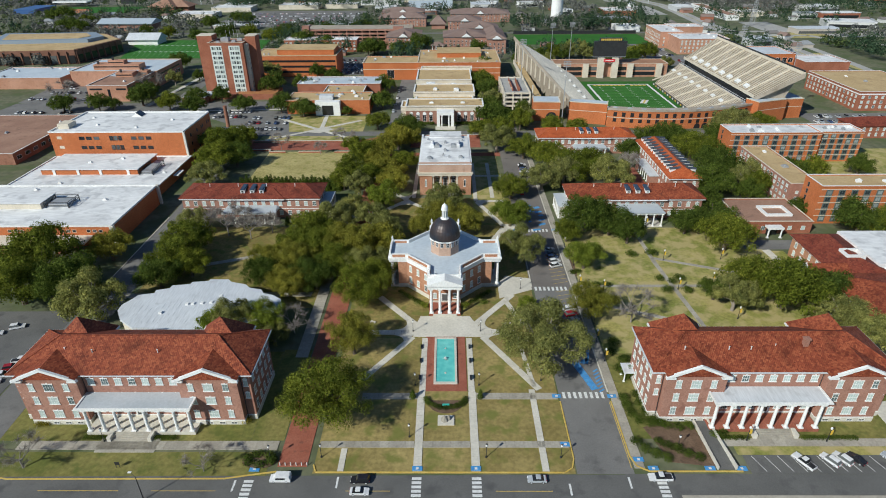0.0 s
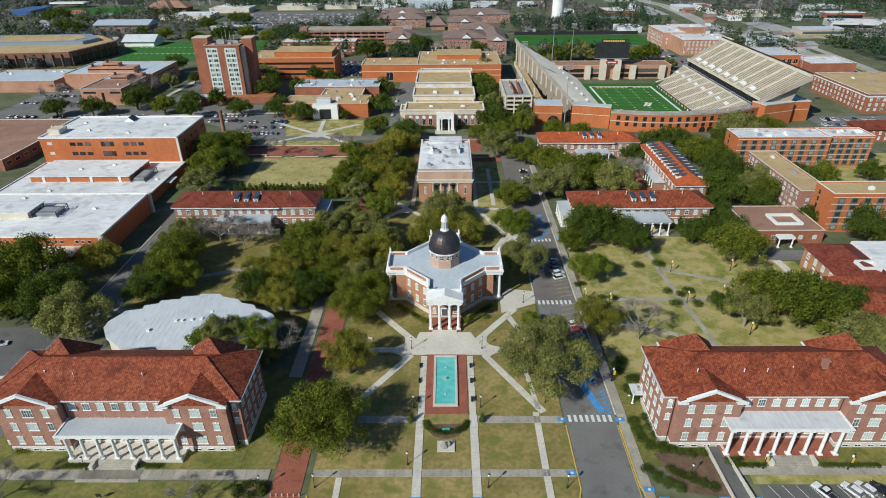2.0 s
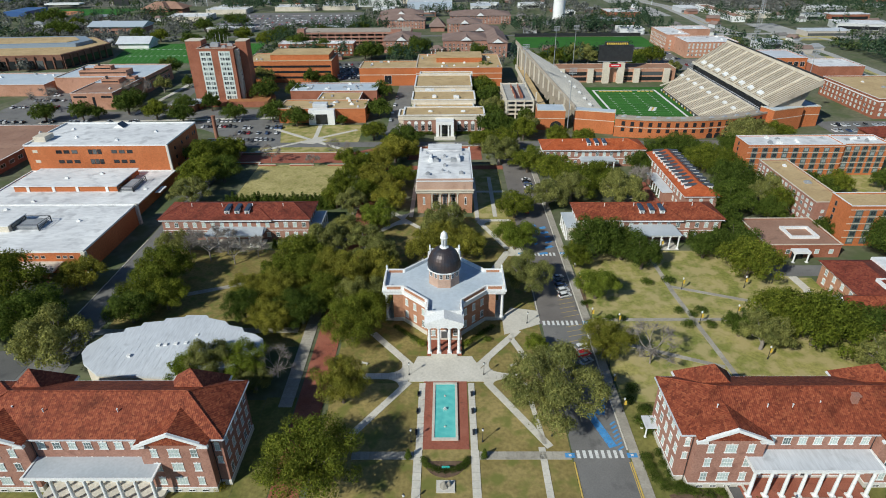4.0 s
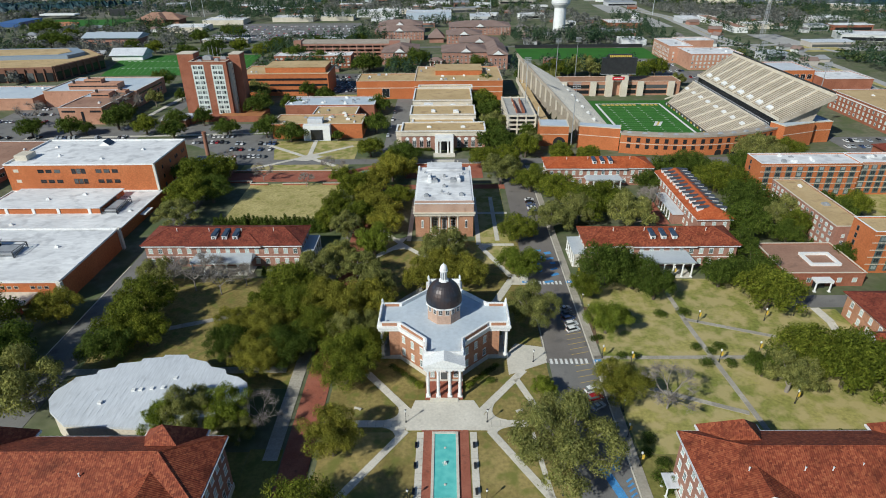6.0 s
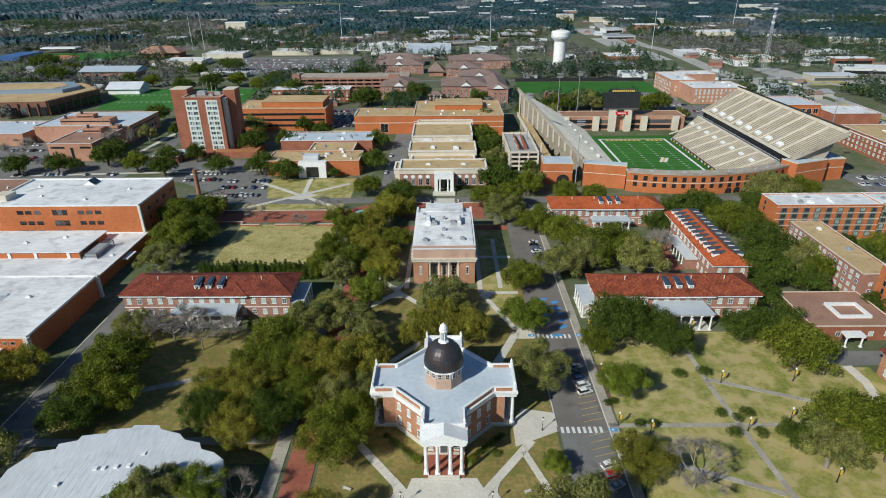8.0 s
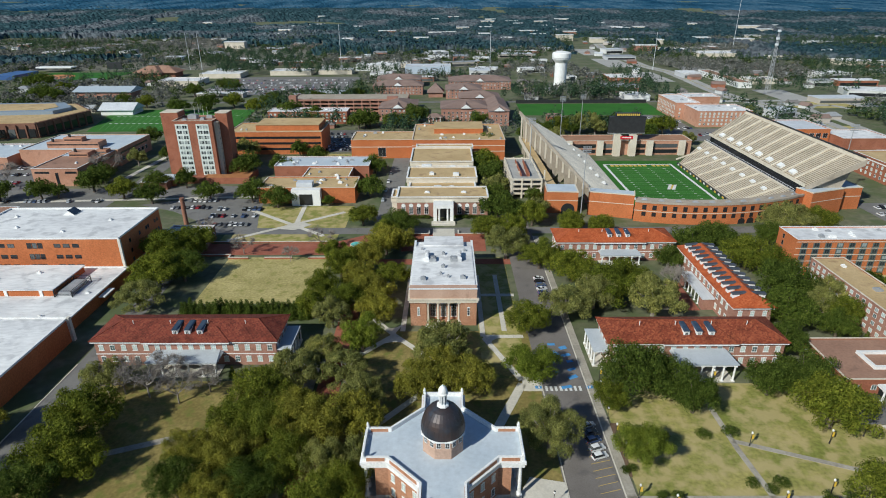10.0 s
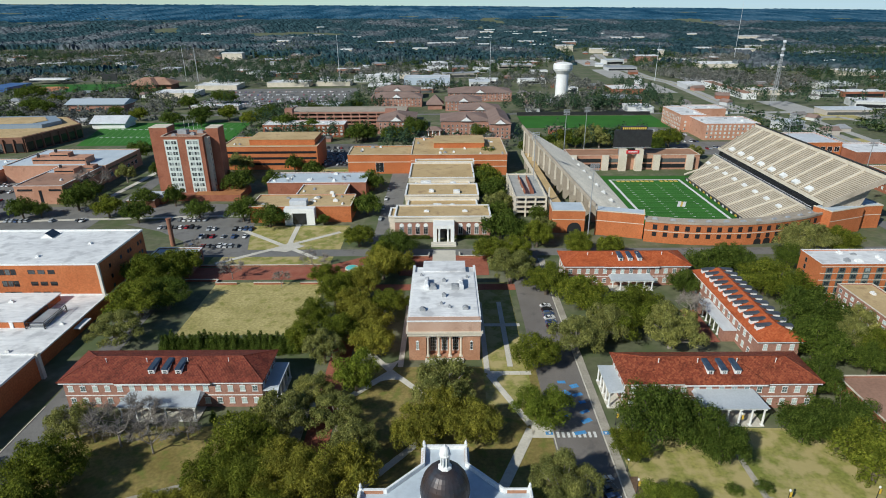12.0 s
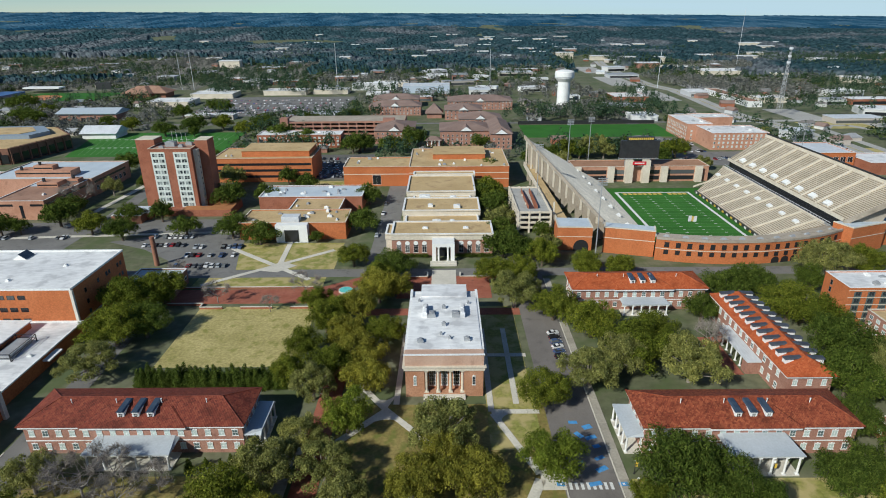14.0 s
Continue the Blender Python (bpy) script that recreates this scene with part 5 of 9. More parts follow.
# ---- large orange block with white roofs ----
block = thing("orange_block", "large orange brick block with stepped white roofs", "building")
part("wall", Shape().box(-226, -149, 371, 412, 0, 19.5), brick_orange, block)
flat_roof(block, -226.2, -148.8, 370.8, 412.2, 19.5, roof_white, white_paint)
part("lower_wall", Shape().box(-262, -143, 272, 317, 0, 9.2), brick_orange, block)
flat_roof(block, -262.2, -142.8, 271.8, 317.2, 9.2, roof_white, white_paint)
part("link_wall", Shape().box(-226, -147.2, 317.4, 370.8, 0, 5.2), brick_orange, block)
flat_roof(block, -226.2, -147, 317.4, 370.9, 5.2, roof_white, white_paint, high=0.45)
part("upper_room", Shape().box(-217, -165, 342.5, 366, 5.3, 8.2), brick_orange, block)
part("upper_roof", Shape().box(-217.6, -164.4, 341.9, 366.6, 8.2, 8.6), roof_white, block, "white roof edge slab")
for x in (-210, -197, -185, -170):
    part("pilaster", Shape().box(x - 0.7, x + 0.7, 342.2, 342.5, 5.3, 8.2), white_paint, block)
for x0, x1, y0, y1, z in ((-164, -156.5, 341.5, 356, 5.3), (-183, -172, 291, 300, 9.2)):
    sc = thing("roof_screen", "dark steel frame screening roof machines", "screen")
    for x in (x0, x1):
        for y in (y0, y1):
            part("post", Shape().box(x - 0.15, x + 0.15, y - 0.15, y + 0.15, z, z + 3.0), black_metal, sc)
    for zz in (z + 1.4, z + 2.9):
        part("rail", Shape().box(x0, x1, y0 - 0.1, y0 + 0.1, zz, zz + 0.15).box(x0, x1, y1 - 0.1, y1 + 0.1, zz, zz + 0.15).box(x0 - 0.1, x0 + 0.1, y0, y1, zz, zz + 0.15).box(x1 - 0.1, x1 + 0.1, y0, y1, zz, zz + 0.15), black_metal, sc)
    part("brace", Shape().tube((x0, y0, z), (x0, y1, z + 2.9), 0.1, 0.1, 4).tube((x1, y0, z), (x1, y1, z + 2.9), 0.1, 0.1, 4), black_metal, sc)
    part("machine", Shape().box(x0 + 1, x1 - 1, y0 + 1, y1 - 1, z, z + 1.8), metal_grey, sc)
part("plant_room", Shape().box(-226, -184, 290, 302, 9.3, 12.0), cream_paint, block)
part("plant_roof", Shape().box(-226.4, -183.6, 289.6, 302.4, 12.0, 12.3), roof_white, block)
for cols, w_, h_ in (((-207.9, -203.8, -199.4), 2.9, 1.7), ((-190.9, -188.4, -185.9), 2.0, 2.5), ((-178.0, -173.8, -169.5), 2.8, 1.7)):
    for x in cols:
        for z in (16.3, 10.8, 6.0):
            window(block, x, 371, z, "south", w_, h_ if z > 7 else 1.6, (2, 2), window_dark, black_metal, surround=False)
for z in (16.6, 11.0):
    part("faded_panel", Shape().box(-222, -219.4, 370.9, 370.99, z - 0.8, z + 0.8), cream_paint, block)
for ys in ((380, 389.6, 396.4, 398.6, 405.8, 408.4),):
    for y in ys:
        for z in (15.3, 10.2, 5.6):
            window(block, -149, y, z, "east", 1.3, 1.7, (1, 2), window_dark, black_metal, surround=False)
part("belt_course", Shape().box(-148.99, -148.8, 371, 412, 3.2, 4.2), cream_paint, block, "pale stone band")
for y in (380, 389, 396.5, 404):
    part("arch", Shape().box(-148.98, -148.7, y - 1.2, y + 1.2, 0, 2.6), window_dark, block, "dark arched opening")
part("pillar", Shape().box(-149.4, -148.2, 370.4, 371.4, 0, 19.5), concrete, block)
for k in range(10):
    for j in range(3):
        window(block, -256 + k * 11.4 + j * 2.6, 272, 7.2, "south", 1.5, 1.1, (1, 1), window_dark, cream_paint, surround=False)
part("canopy", Shape().box(-230, -152, 264, 271.9, 4.6, 5.3), cream_paint, block, "pale arcade canopy")
for x in row(-230, -152, 10):
    part("arcade_pier", Shape().box(x - 0.9, x + 0.9, 264.3, 265.4, 0, 4.6), brick_red, block)
part("corner_fin", Shape().box(-143.6, -142, 271, 272.7, 0, 9.6), concrete, block)
part("side_fin", Shape().box(-142.99, -141.9, 315.6, 317.1, 0, 10.2), concrete, block)
part("side_canopy", Shape().box(-147.1, -144.4, 344, 352, 3.7, 4.2), white_paint, block, "small white entrance canopy")
sky_b = Shape().hip(-193, -187, 402, 408, 19.6, 22.2)
part("skylight", sky_b, white_paint, block, "white gabled skylight")
part("skylight_glass", Shape().slab([(-190, 401.9, 22.25), (-186.9, 401.9, 19.9), (-186.9, 408.1, 19.9), (-190, 408.1, 22.25)], [(-190, 401.9, 22.35), (-186.8, 401.9, 20.0), (-186.8, 408.1, 20.0), (-190, 408.1, 22.35)]), solar_blue, block)
part("roof_house", Shape().box(-224.5, -218, 378, 386, 19.6, 22.4), cream_paint, block)
for x, y in ((-205, 385), (-180, 380), (-165, 395), (-215, 400)):
    roof_unit(block, x, y, 19.64, 1.6, 1.6, 0.5, white_paint)
for x, y, z in ((-200, 312, 9.3), (-160, 300, 9.3), (-160, 325, 5.3), (-152, 345, 5.3), (-195, 352, 8.6), (-180, 358, 8.6), (-200, 330, 5.3)):
    roof_unit(block, x, y, z, 1.8, 1.2, 0.6, white_paint)
solid("chimney", Shape().lathe(-149, 440, [(1.3, 0), (1.15, 15), (1.3, 15), (1.3, 16)], 14), brick_brown, "round brown brick chimney stack", "chimney")


# ---- plain walled buildings ----
def walled(name, label, x0, x1, y0, y1, h, wall, cover, rim=None, windows=(), parapet=0.6, units=0, bands=(), group=""):
    """windows: (face, count, heights, width, height, glass)."""
    b = thing(name, label, "building", group)
    part("wall", Shape().box(x0, x1, y0, y1, 0, h), wall, b)
    flat_roof(b, x0 - 0.15, x1 + 0.15, y0 - 0.15, y1 + 0.15, h, cover, wall, rim, parapet)
    for face, n, zs, ww, hh, g in windows:
        for z in zs:
            for u in (row(x0 + 0.8, x1 - 0.8, n) if face in ("south", "north") else row(y0 + 0.8, y1 - 0.8, n)):
                px, py = {"south": (u, y0), "north": (u, y1), "west": (x0, u), "east": (x1, u)}[face]
                window(b, px, py, z, face, ww, hh, (2, 1), g, surround=False)
    for z0, z1, c in bands:
        part("band", Shape().box(x0 - 0.12, x1 + 0.12, y0 - 0.12, y1 + 0.12, z0, z1), c, b)
    rnd = random.Random(int(abs(x0) * 7 + y0))
    for k in range(units):
        ww, dd = rnd.uniform(1, 3), rnd.uniform(1, 3)
        roof_unit(b, rnd.uniform(x0 + 3, x1 - 3), rnd.uniform(y0 + 3, y1 - 3), h, ww, dd, rnd.uniform(0.6, 1.4), metal_grey if k % 2 else white_paint)
    return b


fl = (2.6, 5.8, 9.0, 12.2, 15.4)
sash_dark = paint((0.10, 0.125, 0.115))
for label, x0, x1, y0, y1, h, cover, n in (("five-storey orange brick block with green-grey window columns", 162, 213, 371, 387, 17.5, roof_white, 9), ("five-storey orange brick wing with green-grey window columns", 213.4, 238, 373, 388, 17.3, roof_white, 5), ("five-storey orange brick block with roof machines", 169, 250, 292, 306, 18.0, roof_tan, 14)):
    rb = walled("residence_block", label, x0, x1, y0, y1, h, brick_orange, cover, units=7, group="residence blocks")
    for x in row(x0 + 1, x1 - 1, n):
        part("window_strip", Shape().box(x - 1.5, x + 1.5, y0 - 0.06, y0 - 0.002, 1.0, h - 1.2), sash_dark, rb, "dark green-grey panel strip")
        for z in fl:
            window(rb, x, y0 - 0.06, z, "south", 2.0, 1.7, (2, 1), window_glass, sash_dark, surround=False)
    for z in fl:
        part("ledge", Shape().box(x0 - 0.1, x1 + 0.1, y0 - 0.16, y0 - 0.062, z + 1.35, z + 1.65), cream_paint, rb)
        window(rb, x0, (y0 + y1) / 2 + 3, z, "west", 1.2, 1.9, (1, 2), window_dark, sash_dark, surround=False)
walled("residence_block", "four-storey pinkish brick block with tan roof", 164.4, 178.6, 308, 362, 12.6, brick_pink, roof_tan, cream_paint, windows=(("west", 14, (2.5, 5.6, 8.7, 11.2), 1.6, 1.4, window_blind), ("south", 2, (5.6, 8.7), 1.2, 1.4, window_blind)), units=2, group="residence blocks")
one = walled("one_storey_hall", "low brick hall with brown roof and a white light well", 132, 163, 282, 307, 5.4, brick_red, roof_brown, cream_paint, windows=(("west", 6, (2.8,), 1.8, 1.8, window_blind), ("south", 5, (2.8,), 1.6, 1.8, window_blind)))
part("light_well", Shape().box(145, 157, 288, 289, 5.2, 6.6).box(145, 146, 289, 297, 5.2, 6.6).box(156, 157, 289, 297, 5.2, 6.6).box(145, 157, 297, 298, 5.2, 6.6).box(146, 156, 289, 297, 5.3, 5.5), white_paint, one, "white light well")
part("entrance_porch", Shape().box(141.6, 148.4, 277.4, 280.8, 4.2, 5.0), white_paint, one)
for x in (142.2, 147.8):
    column(one, x, 277.9, 0, 4.2, 0.35)
part("entrance_glass", Shape().box(142.6, 147.4, 280.6, 280.84, 0.2, 4.0), window_dark, one)
gar = thing("brick_house", "brick house with dull red hipped roof and white portico", "building")
part("wall", Shape().box(143.4, 190, 232, 262.6, 0, 8.6), brick_warm, gar)
part("south_wall", Shape().box(140, 190, 206, 231.9, 0, 8.4), brick_warm, gar)
part("eave", Shape().box(142.6, 190.6, 231.5, 263.4, 8.6, 9.1).box(139.2, 190.6, 205.2, 231.48, 8.4, 8.9), white_paint, gar, "white eaves")
part("roof", Shape().hip(142.2, 163, 232, 263.8, 9.3, 13.2, 8), tile_dull, gar, "dull red hipped tile roof")
part("south_roof", Shape().hip(138.8, 191, 204.8, 233.5, 9.1, 13.6, 12), tile_red, gar, "brighter red hipped tile roof")
part("flat_roof", Shape().box(161, 190.4, 236, 263, 9.1, 11.0), roof_white, gar, "white flat roof")
part("roof_curb", Shape().box(150, 157, 238.4, 239, 11.4, 13.4).box(150, 157, 243.4, 244, 11.4, 13.4).box(150, 150.6, 239, 243.4, 11.4, 13.4).box(156.4, 157, 239, 243.4, 11.4, 13.4), white_paint, gar, "white roof well")
part("portico_roof", Shape().hip(133.2, 148, 229, 240.4, 8.7, 12.2, gable=True), tile_red, gar)
part("pediment", Shape().slab([(132.7, 228.8, 8.2), (132.7, 240.6, 8.2), (132.7, 240.6, 8.8), (132.7, 234.7, 12.3), (132.7, 228.8, 8.8)], [(133.1, 228.8, 8.2), (133.1, 240.6, 8.2), (133.1, 240.6, 8.8), (133.1, 234.7, 12.3), (133.1, 228.8, 8.8)]), white_paint, gar, "white pediment")
part("portico_beam", Shape().box(133.2, 143.3, 229, 229.7, 8.0, 8.68).box(133.2, 143.3, 239.7, 240.4, 8.0, 8.68), white_paint, gar)
for y in (229.6, 233, 236.4, 239.8):
    column(gar, 133.9, y, 0, 8.1, 0.4)
for y in (244, 249, 254, 259):
    for z in (2.6, 6.4):
        window(gar, 143.4, y, z, "west", 1.4, 1.9, (2, 2), window_blind)
for y in row(207, 228, 5):
    for z in (2.6, 6.2):
        window(gar, 140, y, z, "west", 1.4, 1.9, (2, 2), window_blind)
walled("office_block", "long red brick block with pale bands at the street", 301, 360, 478, 548, 13.5, brick_red, roof_tan, windows=(("south", 12, (3, 6.5, 10), 1.6, 2.0, window_blind), ("west", 14, (3, 6.5, 10), 1.6, 2.0, window_blind)), bands=((11.8, 12.6, white_paint),), units=4)
h2 = thing("brick_house", "brick house with brown hipped roof", "building")
part("wall", Shape().box(260, 292, 415, 431, 0, 8), brick_red, h2)
part("roof", Shape().hip(259, 293, 414, 432, 8.2, 12), tile_dull, h2)
for x in row(261, 291, 7):
    for z in (2.4, 5.8):
        window(h2, x, 415, z, "south", 1.2, 1.7, (2, 2), window_blind)
walled("low_brick_hall", "low brown-roofed brick hall", -330, -252, 372, 452, 6.2, brick_brown, roof_brown, windows=(("east", 10, (3.4,), 4.0, 2.0, window_dark),), units=6)
walled("small_office", "small dark office block with grey roof", -146, -124, 398, 419, 6.8, brick_brown, roof_blue_grey, windows=(("south", 5, (3.6,), 2.6, 1.6, window_dark), ("east", 5, (3.6,), 2.0, 1.6, window_dark)), units=3)

# ---- tower block ----
terrace_rust = mottled("terrace_rust", (0.36, 0.15, 0.06), (0.43, 0.19, 0.08), 0.07, 1.2, rough=0.95, stain=(0.28, 0.12, 0.06), stain_at=0.64)
panel_green = mottled("panel_green", (0.58, 0.63, 0.58), (0.68, 0.72, 0.68), 0.2, 1.0, rough=0.6, stain=(0.45, 0.50, 0.47), stain_at=0.66)
tower = thing("tower_block", "eleven-storey brick tower with white window strips", "building")
TY = 526.0
part("wall", Shape().box(-186, -159, TY, TY + 20, 0, 41.6), brick_red, tower)
part("stair_shaft", Shape().box(-198, -186.01, TY + 10, TY + 22, 0, 46), brick_red, tower)
part("stair_shaft", Shape().box(-158.99, -151, TY + 8, TY + 19, 0, 46), brick_red, tower)
part("link", Shape().box(-158.98, -156.5, TY + 3, TY + 6.99, 0, 41), cream_paint, tower)
flat_roof(tower, -186.2, -158.8, TY - 0.2, TY + 20.2, 41.6, roof_brown, brick_red, cream_paint, 0.8)
part("shaft_coping", Shape().box(-198.2, -186.2, TY + 9.8, TY + 22.2, 46, 46.4).box(-159.2, -150.8, TY + 7.8, TY + 19.2, 46, 46.4), cream_paint, tower)
for xs in (-184.6, -170.4):
    part("panel_strip", Shape().box(xs, xs + 8.8, TY - 0.15, TY, 4, 40.2), panel_green, tower, "pale green-white panel strip")
    for k in range(10):
        for x in (xs + 1.7, xs + 3.4, xs + 5.6, xs + 7.3):
            window(tower, x, TY - 0.15, 5.8 + 3.6 * k, "south", 1.4, 2.0, (1, 2), window_glass, panel_green, surround=False)
for k in range(11):
    window(tower, -156.5, TY + 5, 4 + 3.6 * k, "east", 1.4, 1.4, (1, 1), window_dark, surround=False)
for x, y, ww, d, h in ((-176, TY + 12, 6, 5, 3), (-168, TY + 8, 3, 3, 1.6), (-165, TY + 14, 4, 3, 2), (-180, TY + 6, 3, 2, 1.2)):
    roof_unit(tower, x, y, 41.4, ww, d, h)
for x, h in ((-172, 6), (-169, 4.5), (-175, 5), (-166, 3.5)):
    part("aerial", Shape().lathe(x, TY + 13, [(0.12, 44), (0.05, 46 + h)], 5), white_paint, tower)
part("podium", Shape().box(-204, -186, TY - 14, TY - 0.02, 0, 4.6).box(-185.99, -168, TY - 7, TY - 0.02, 0, 3.6).box(-167.99, -136, TY - 8, TY - 0.02, 0, 4.4).box(-150.98, -136, TY, TY + 14, 0, 4.4), brick_red, tower)
part("podium_roof", Shape().box(-204.3, -185.7, TY - 14.3, TY - 0.1, 4.6, 4.9), roof_blue_grey, tower)
part("terrace_roof", Shape().box(-167.7, -136.3, TY - 7.7, TY - 0.1, 4.4, 4.7).box(-150.7, -136.3, TY - 0.09, TY + 13.7, 4.4, 4.7), terrace_rust, tower, "rust-brown terrace roof")
walled("podium_annex", "low brick annex with pale roof", -206, -188, 505, 515.8, 4.6, brick_brown, roof_blue_grey)
ob = walled("office_block", "orange brick block with dark ribbon windows", -176, -100, 599, 636, 18.0, brick_orange, roof_tan, cream_paint, units=8)
for z in (4.5, 9.2, 13.9):
    part("ribbon_window", Shape().box(-175, -101, 598.85, 599, z - 0.9, z + 0.9), window_dark, ob, "dark ribbon window")
part("penthouse", Shape().box(-155, -103, 606, 634, 18.2, 22.6), brick_orange, ob)
part("penthouse_roof", Shape().box(-155.4, -102.6, 605.6, 634.4, 22.6, 23.0), roof_tan, ob)
ar = thing("arena", "long brown brick hall with terrace bays", "building")
ar_plan = [(-500, 650), (-376, 662), (-360, 727), (-396, 766), (-520, 758)]
part("wall", Shape().prism(ar_plan, 0, 13.6), brick_umber, ar)
part("roof", Shape().prism([(-499, 652), (-377.4, 664), (-362, 726.4), (-396.8, 764), (-518, 756)], 13.6, 14.0), roof_tan, ar, "tan gravel roof")
part("upper_roof", Shape().prism([(-480, 694), (-384, 704), (-378, 726), (-400, 752), (-500, 746)], 14.0, 17.4), paint((0.24, 0.30, 0.36), 0.6), ar, "raised grey metal roof")
part("upper_deck", Shape().prism([(-474, 702), (-396, 710), (-390, 724), (-406, 744), (-490, 738)], 17.4, 17.8), roof_tan, ar, "tan roof deck")
for start, end, n_ in (((-498, 649.8), (-376, 661.6), 14), ((-375.6, 663), (-359.8, 726), 7)):
    p0, p1 = Vector(start), Vector(end)
    ax_ = (p1 - p0) / n_
    for k in range(n_):
        q = p0 + ax_ * k
        part("pier", Shape().prism(strip(q, q + ax_ * 0.14, 2.0), 0, 12.4), brick_umber, ar)
        part("opening", Shape().prism(strip(q + ax_ * 0.24, q + ax_ * 0.9, 0.6), 1.0, 8.6), window_dark, ar)
sc = walled("science_block", "salmon brick block with slit windows and grey roofs", -284, -252, 514, 565, 12.0, brick_salmon, roof_brown, units=3)
part("rear_wall", Shape().box(-326, -250, 565.3, 618, 0, 12.4), brick_salmon, sc)
flat_roof(sc, -326.2, -249.8, 565.2, 618.2, 12.4, roof_blue_grey, brick_salmon, cream_paint, 0.6)
part("slit_window", Shape().box(-282, -272, 513.85, 514, 9, 10.4).box(-261, -253, 513.85, 514, 9, 10.4).box(-268, -266, 513.85, 514, 1, 9.6), window_dark, sc)
part("side_slit", Shape().box(-251.99, -251.85, 516, 562, 8.8, 10.2).box(-249.99, -249.85, 568, 612, 8.8, 10.2), window_dark, sc, "long dark slit window")
part("roof_strip", Shape().box(-283.4, -262, 549, 564.6, 12.2, 12.4), roof_blue_grey, sc)
for x0, x1, y0, y1, h in ((-308, -268, 572, 584, 17), (-296, -282, 575, 582, 20), (-276, -262, 546, 556, 15.5), (-262, -254, 556, 563, 15)):
    part("roof_tower", Shape().box(x0, x1, y0, y1, 12.2, h), brick_salmon, sc)
    part("roof_slit", Shape().box(x0 + 0.4, x1 - 0.4, y0 - 0.12, y0 - 0.01, h - 2.2, h - 1.3), window_dark, sc)
    part("roof_vent", Shape().box(x0 + 3, x0 + 4.4, y0 + 2, y0 + 3.4, h, h + 2.4), black_metal, sc)
for y in row(568, 612, 7):
    window(sc, -250, y, 5, "east", 3.4, 3.0, (2, 2), window_dark, surround=False)
walled("annex", "brick annex with pale roof", -400, -330, 556, 600, 9, brick_salmon, roof_blue_grey, units=6)

# ---- library range ----
lib = thing("library", "cream library with stepped tan roofs and a portico", "building")
for x0, x1, y0, y1, h in ((-27.5, 26, 450, 470, 11.5), (-31, -22, 455, 470, 10.0), (-22, 20, 470.1, 491, 8.0), (-24, 21.4, 491.1, 516, 11.0), (-19, 17, 516.1, 527, 9.0), (-23.6, 20.4, 527.1, 566, 12.0), (-21, 22, 566.1, 574, 13.0)):
    part("wall", Shape().box(x0, x1, y0, y1, 0, h - 2.2), brick_pink if y0 == 450 else cream_paint, lib)
    part("frieze", Shape().box(x0 - 0.4, x1 + 0.4, y0 - 0.4, y1 + 0.4, h - 2.2, h), cream_paint, lib)
    flat_roof(lib, x0 - 0.4, x1 + 0.4, y0 - 0.4, y1 + 0.4, h + 0.3, roof_tan, cream_paint, white_paint, 0.8, 0.9)
for x in row(-26, -8, 4) + row(7, 25, 4):
    window(lib, x, 450, 4.8, "south", 2.2, 5.2, (2, 3), window_dark, arch=True)
part("portico_roof", Shape().box(-6, 5.6, 441, 449.9, 8.6, 10.6), white_paint, lib)
part("portico_pier", Shape().box(-6, -4, 441, 443, 0, 8.6).box(3.6, 5.6, 441, 443, 0, 8.6), white_paint, lib)
for x in (-2.6, 2.2):
    column(lib, x, 442, 0, 8.6, 0.55)
part("entrance", Shape().box(-3.9, 3.5, 449.4, 449.98, 0, 8.0), window_dark, lib)
part("portico_steps", Shape().box(-7, 6.6, 436, 441, 0, 0.5).box(-7, 6.6, 438, 441, 0.5, 1.0), concrete, lib)
for x in row(-21, 19, 8):
    window(lib, x, 527.1, 6.0, "south", 3.2, 4.0, (2, 2), window_dark, surround=False)
    window(lib, x, 491.1, 5.6, "south", 3.0, 3.4, (2, 2), window_dark, surround=False)
for x, y, z, ww, d, h in ((-12, 520, 9.3, 7, 5, 3), (6, 521, 9.3, 4, 4, 2), (-8, 500, 11.3, 3, 3, 1.5), (8, 498, 11.3, 4, 4, 1.6), (-4, 480, 8.3, 5, 3, 1.4), (5, 480, 8.3, 3, 3, 1.2), (-10, 460, 11.8, 3, 2, 0.8), (12, 460, 11.8, 3, 2, 0.8)):
    roof_unit(lib, x, y, z, ww, d, h, white_paint)
cen = walled("student_centre", "broad orange brick centre with tan roofs and pale bands", -25, 48, 580, 640, 15.4, brick_orange, roof_tan, cream_paint, units=16, bands=((11.0, 11.5, cream_paint), (6.5, 7.0, cream_paint)))
part("upper_storey", Shape().box(-8, 32, 604, 630, 15.4, 19.5), brick_orange, cen)
part("upper_roof", Shape().box(-8.4, 32.4, 603.6, 630.4, 19.5, 20.0), roof_tan, cen)
walled("student_centre_wing", "lower orange brick wing with arched entrance", -74, -25.2, 585, 615, 14.4, brick_orange, roof_tan, cream_paint, windows=(("south", 1, (5,), 6.0, 7.0, window_dark),), units=4, bands=((9.0, 9.5, cream_paint),))
ct = walled("teaching_block", "brick teaching block with tan and grey roofs", -117, -56, 476, 500, 9.6, brick_orange, roof_tan, cream_paint, units=12)
part("entrance_bay", Shape().box(-95, -77, 471, 475.9, 0, 10.4), white_paint, ct, "white glazed entrance bay")
part("entrance_glass", Shape().box(-90, -82, 470.8, 470.98, 0.5, 7.5), window_dark, ct)
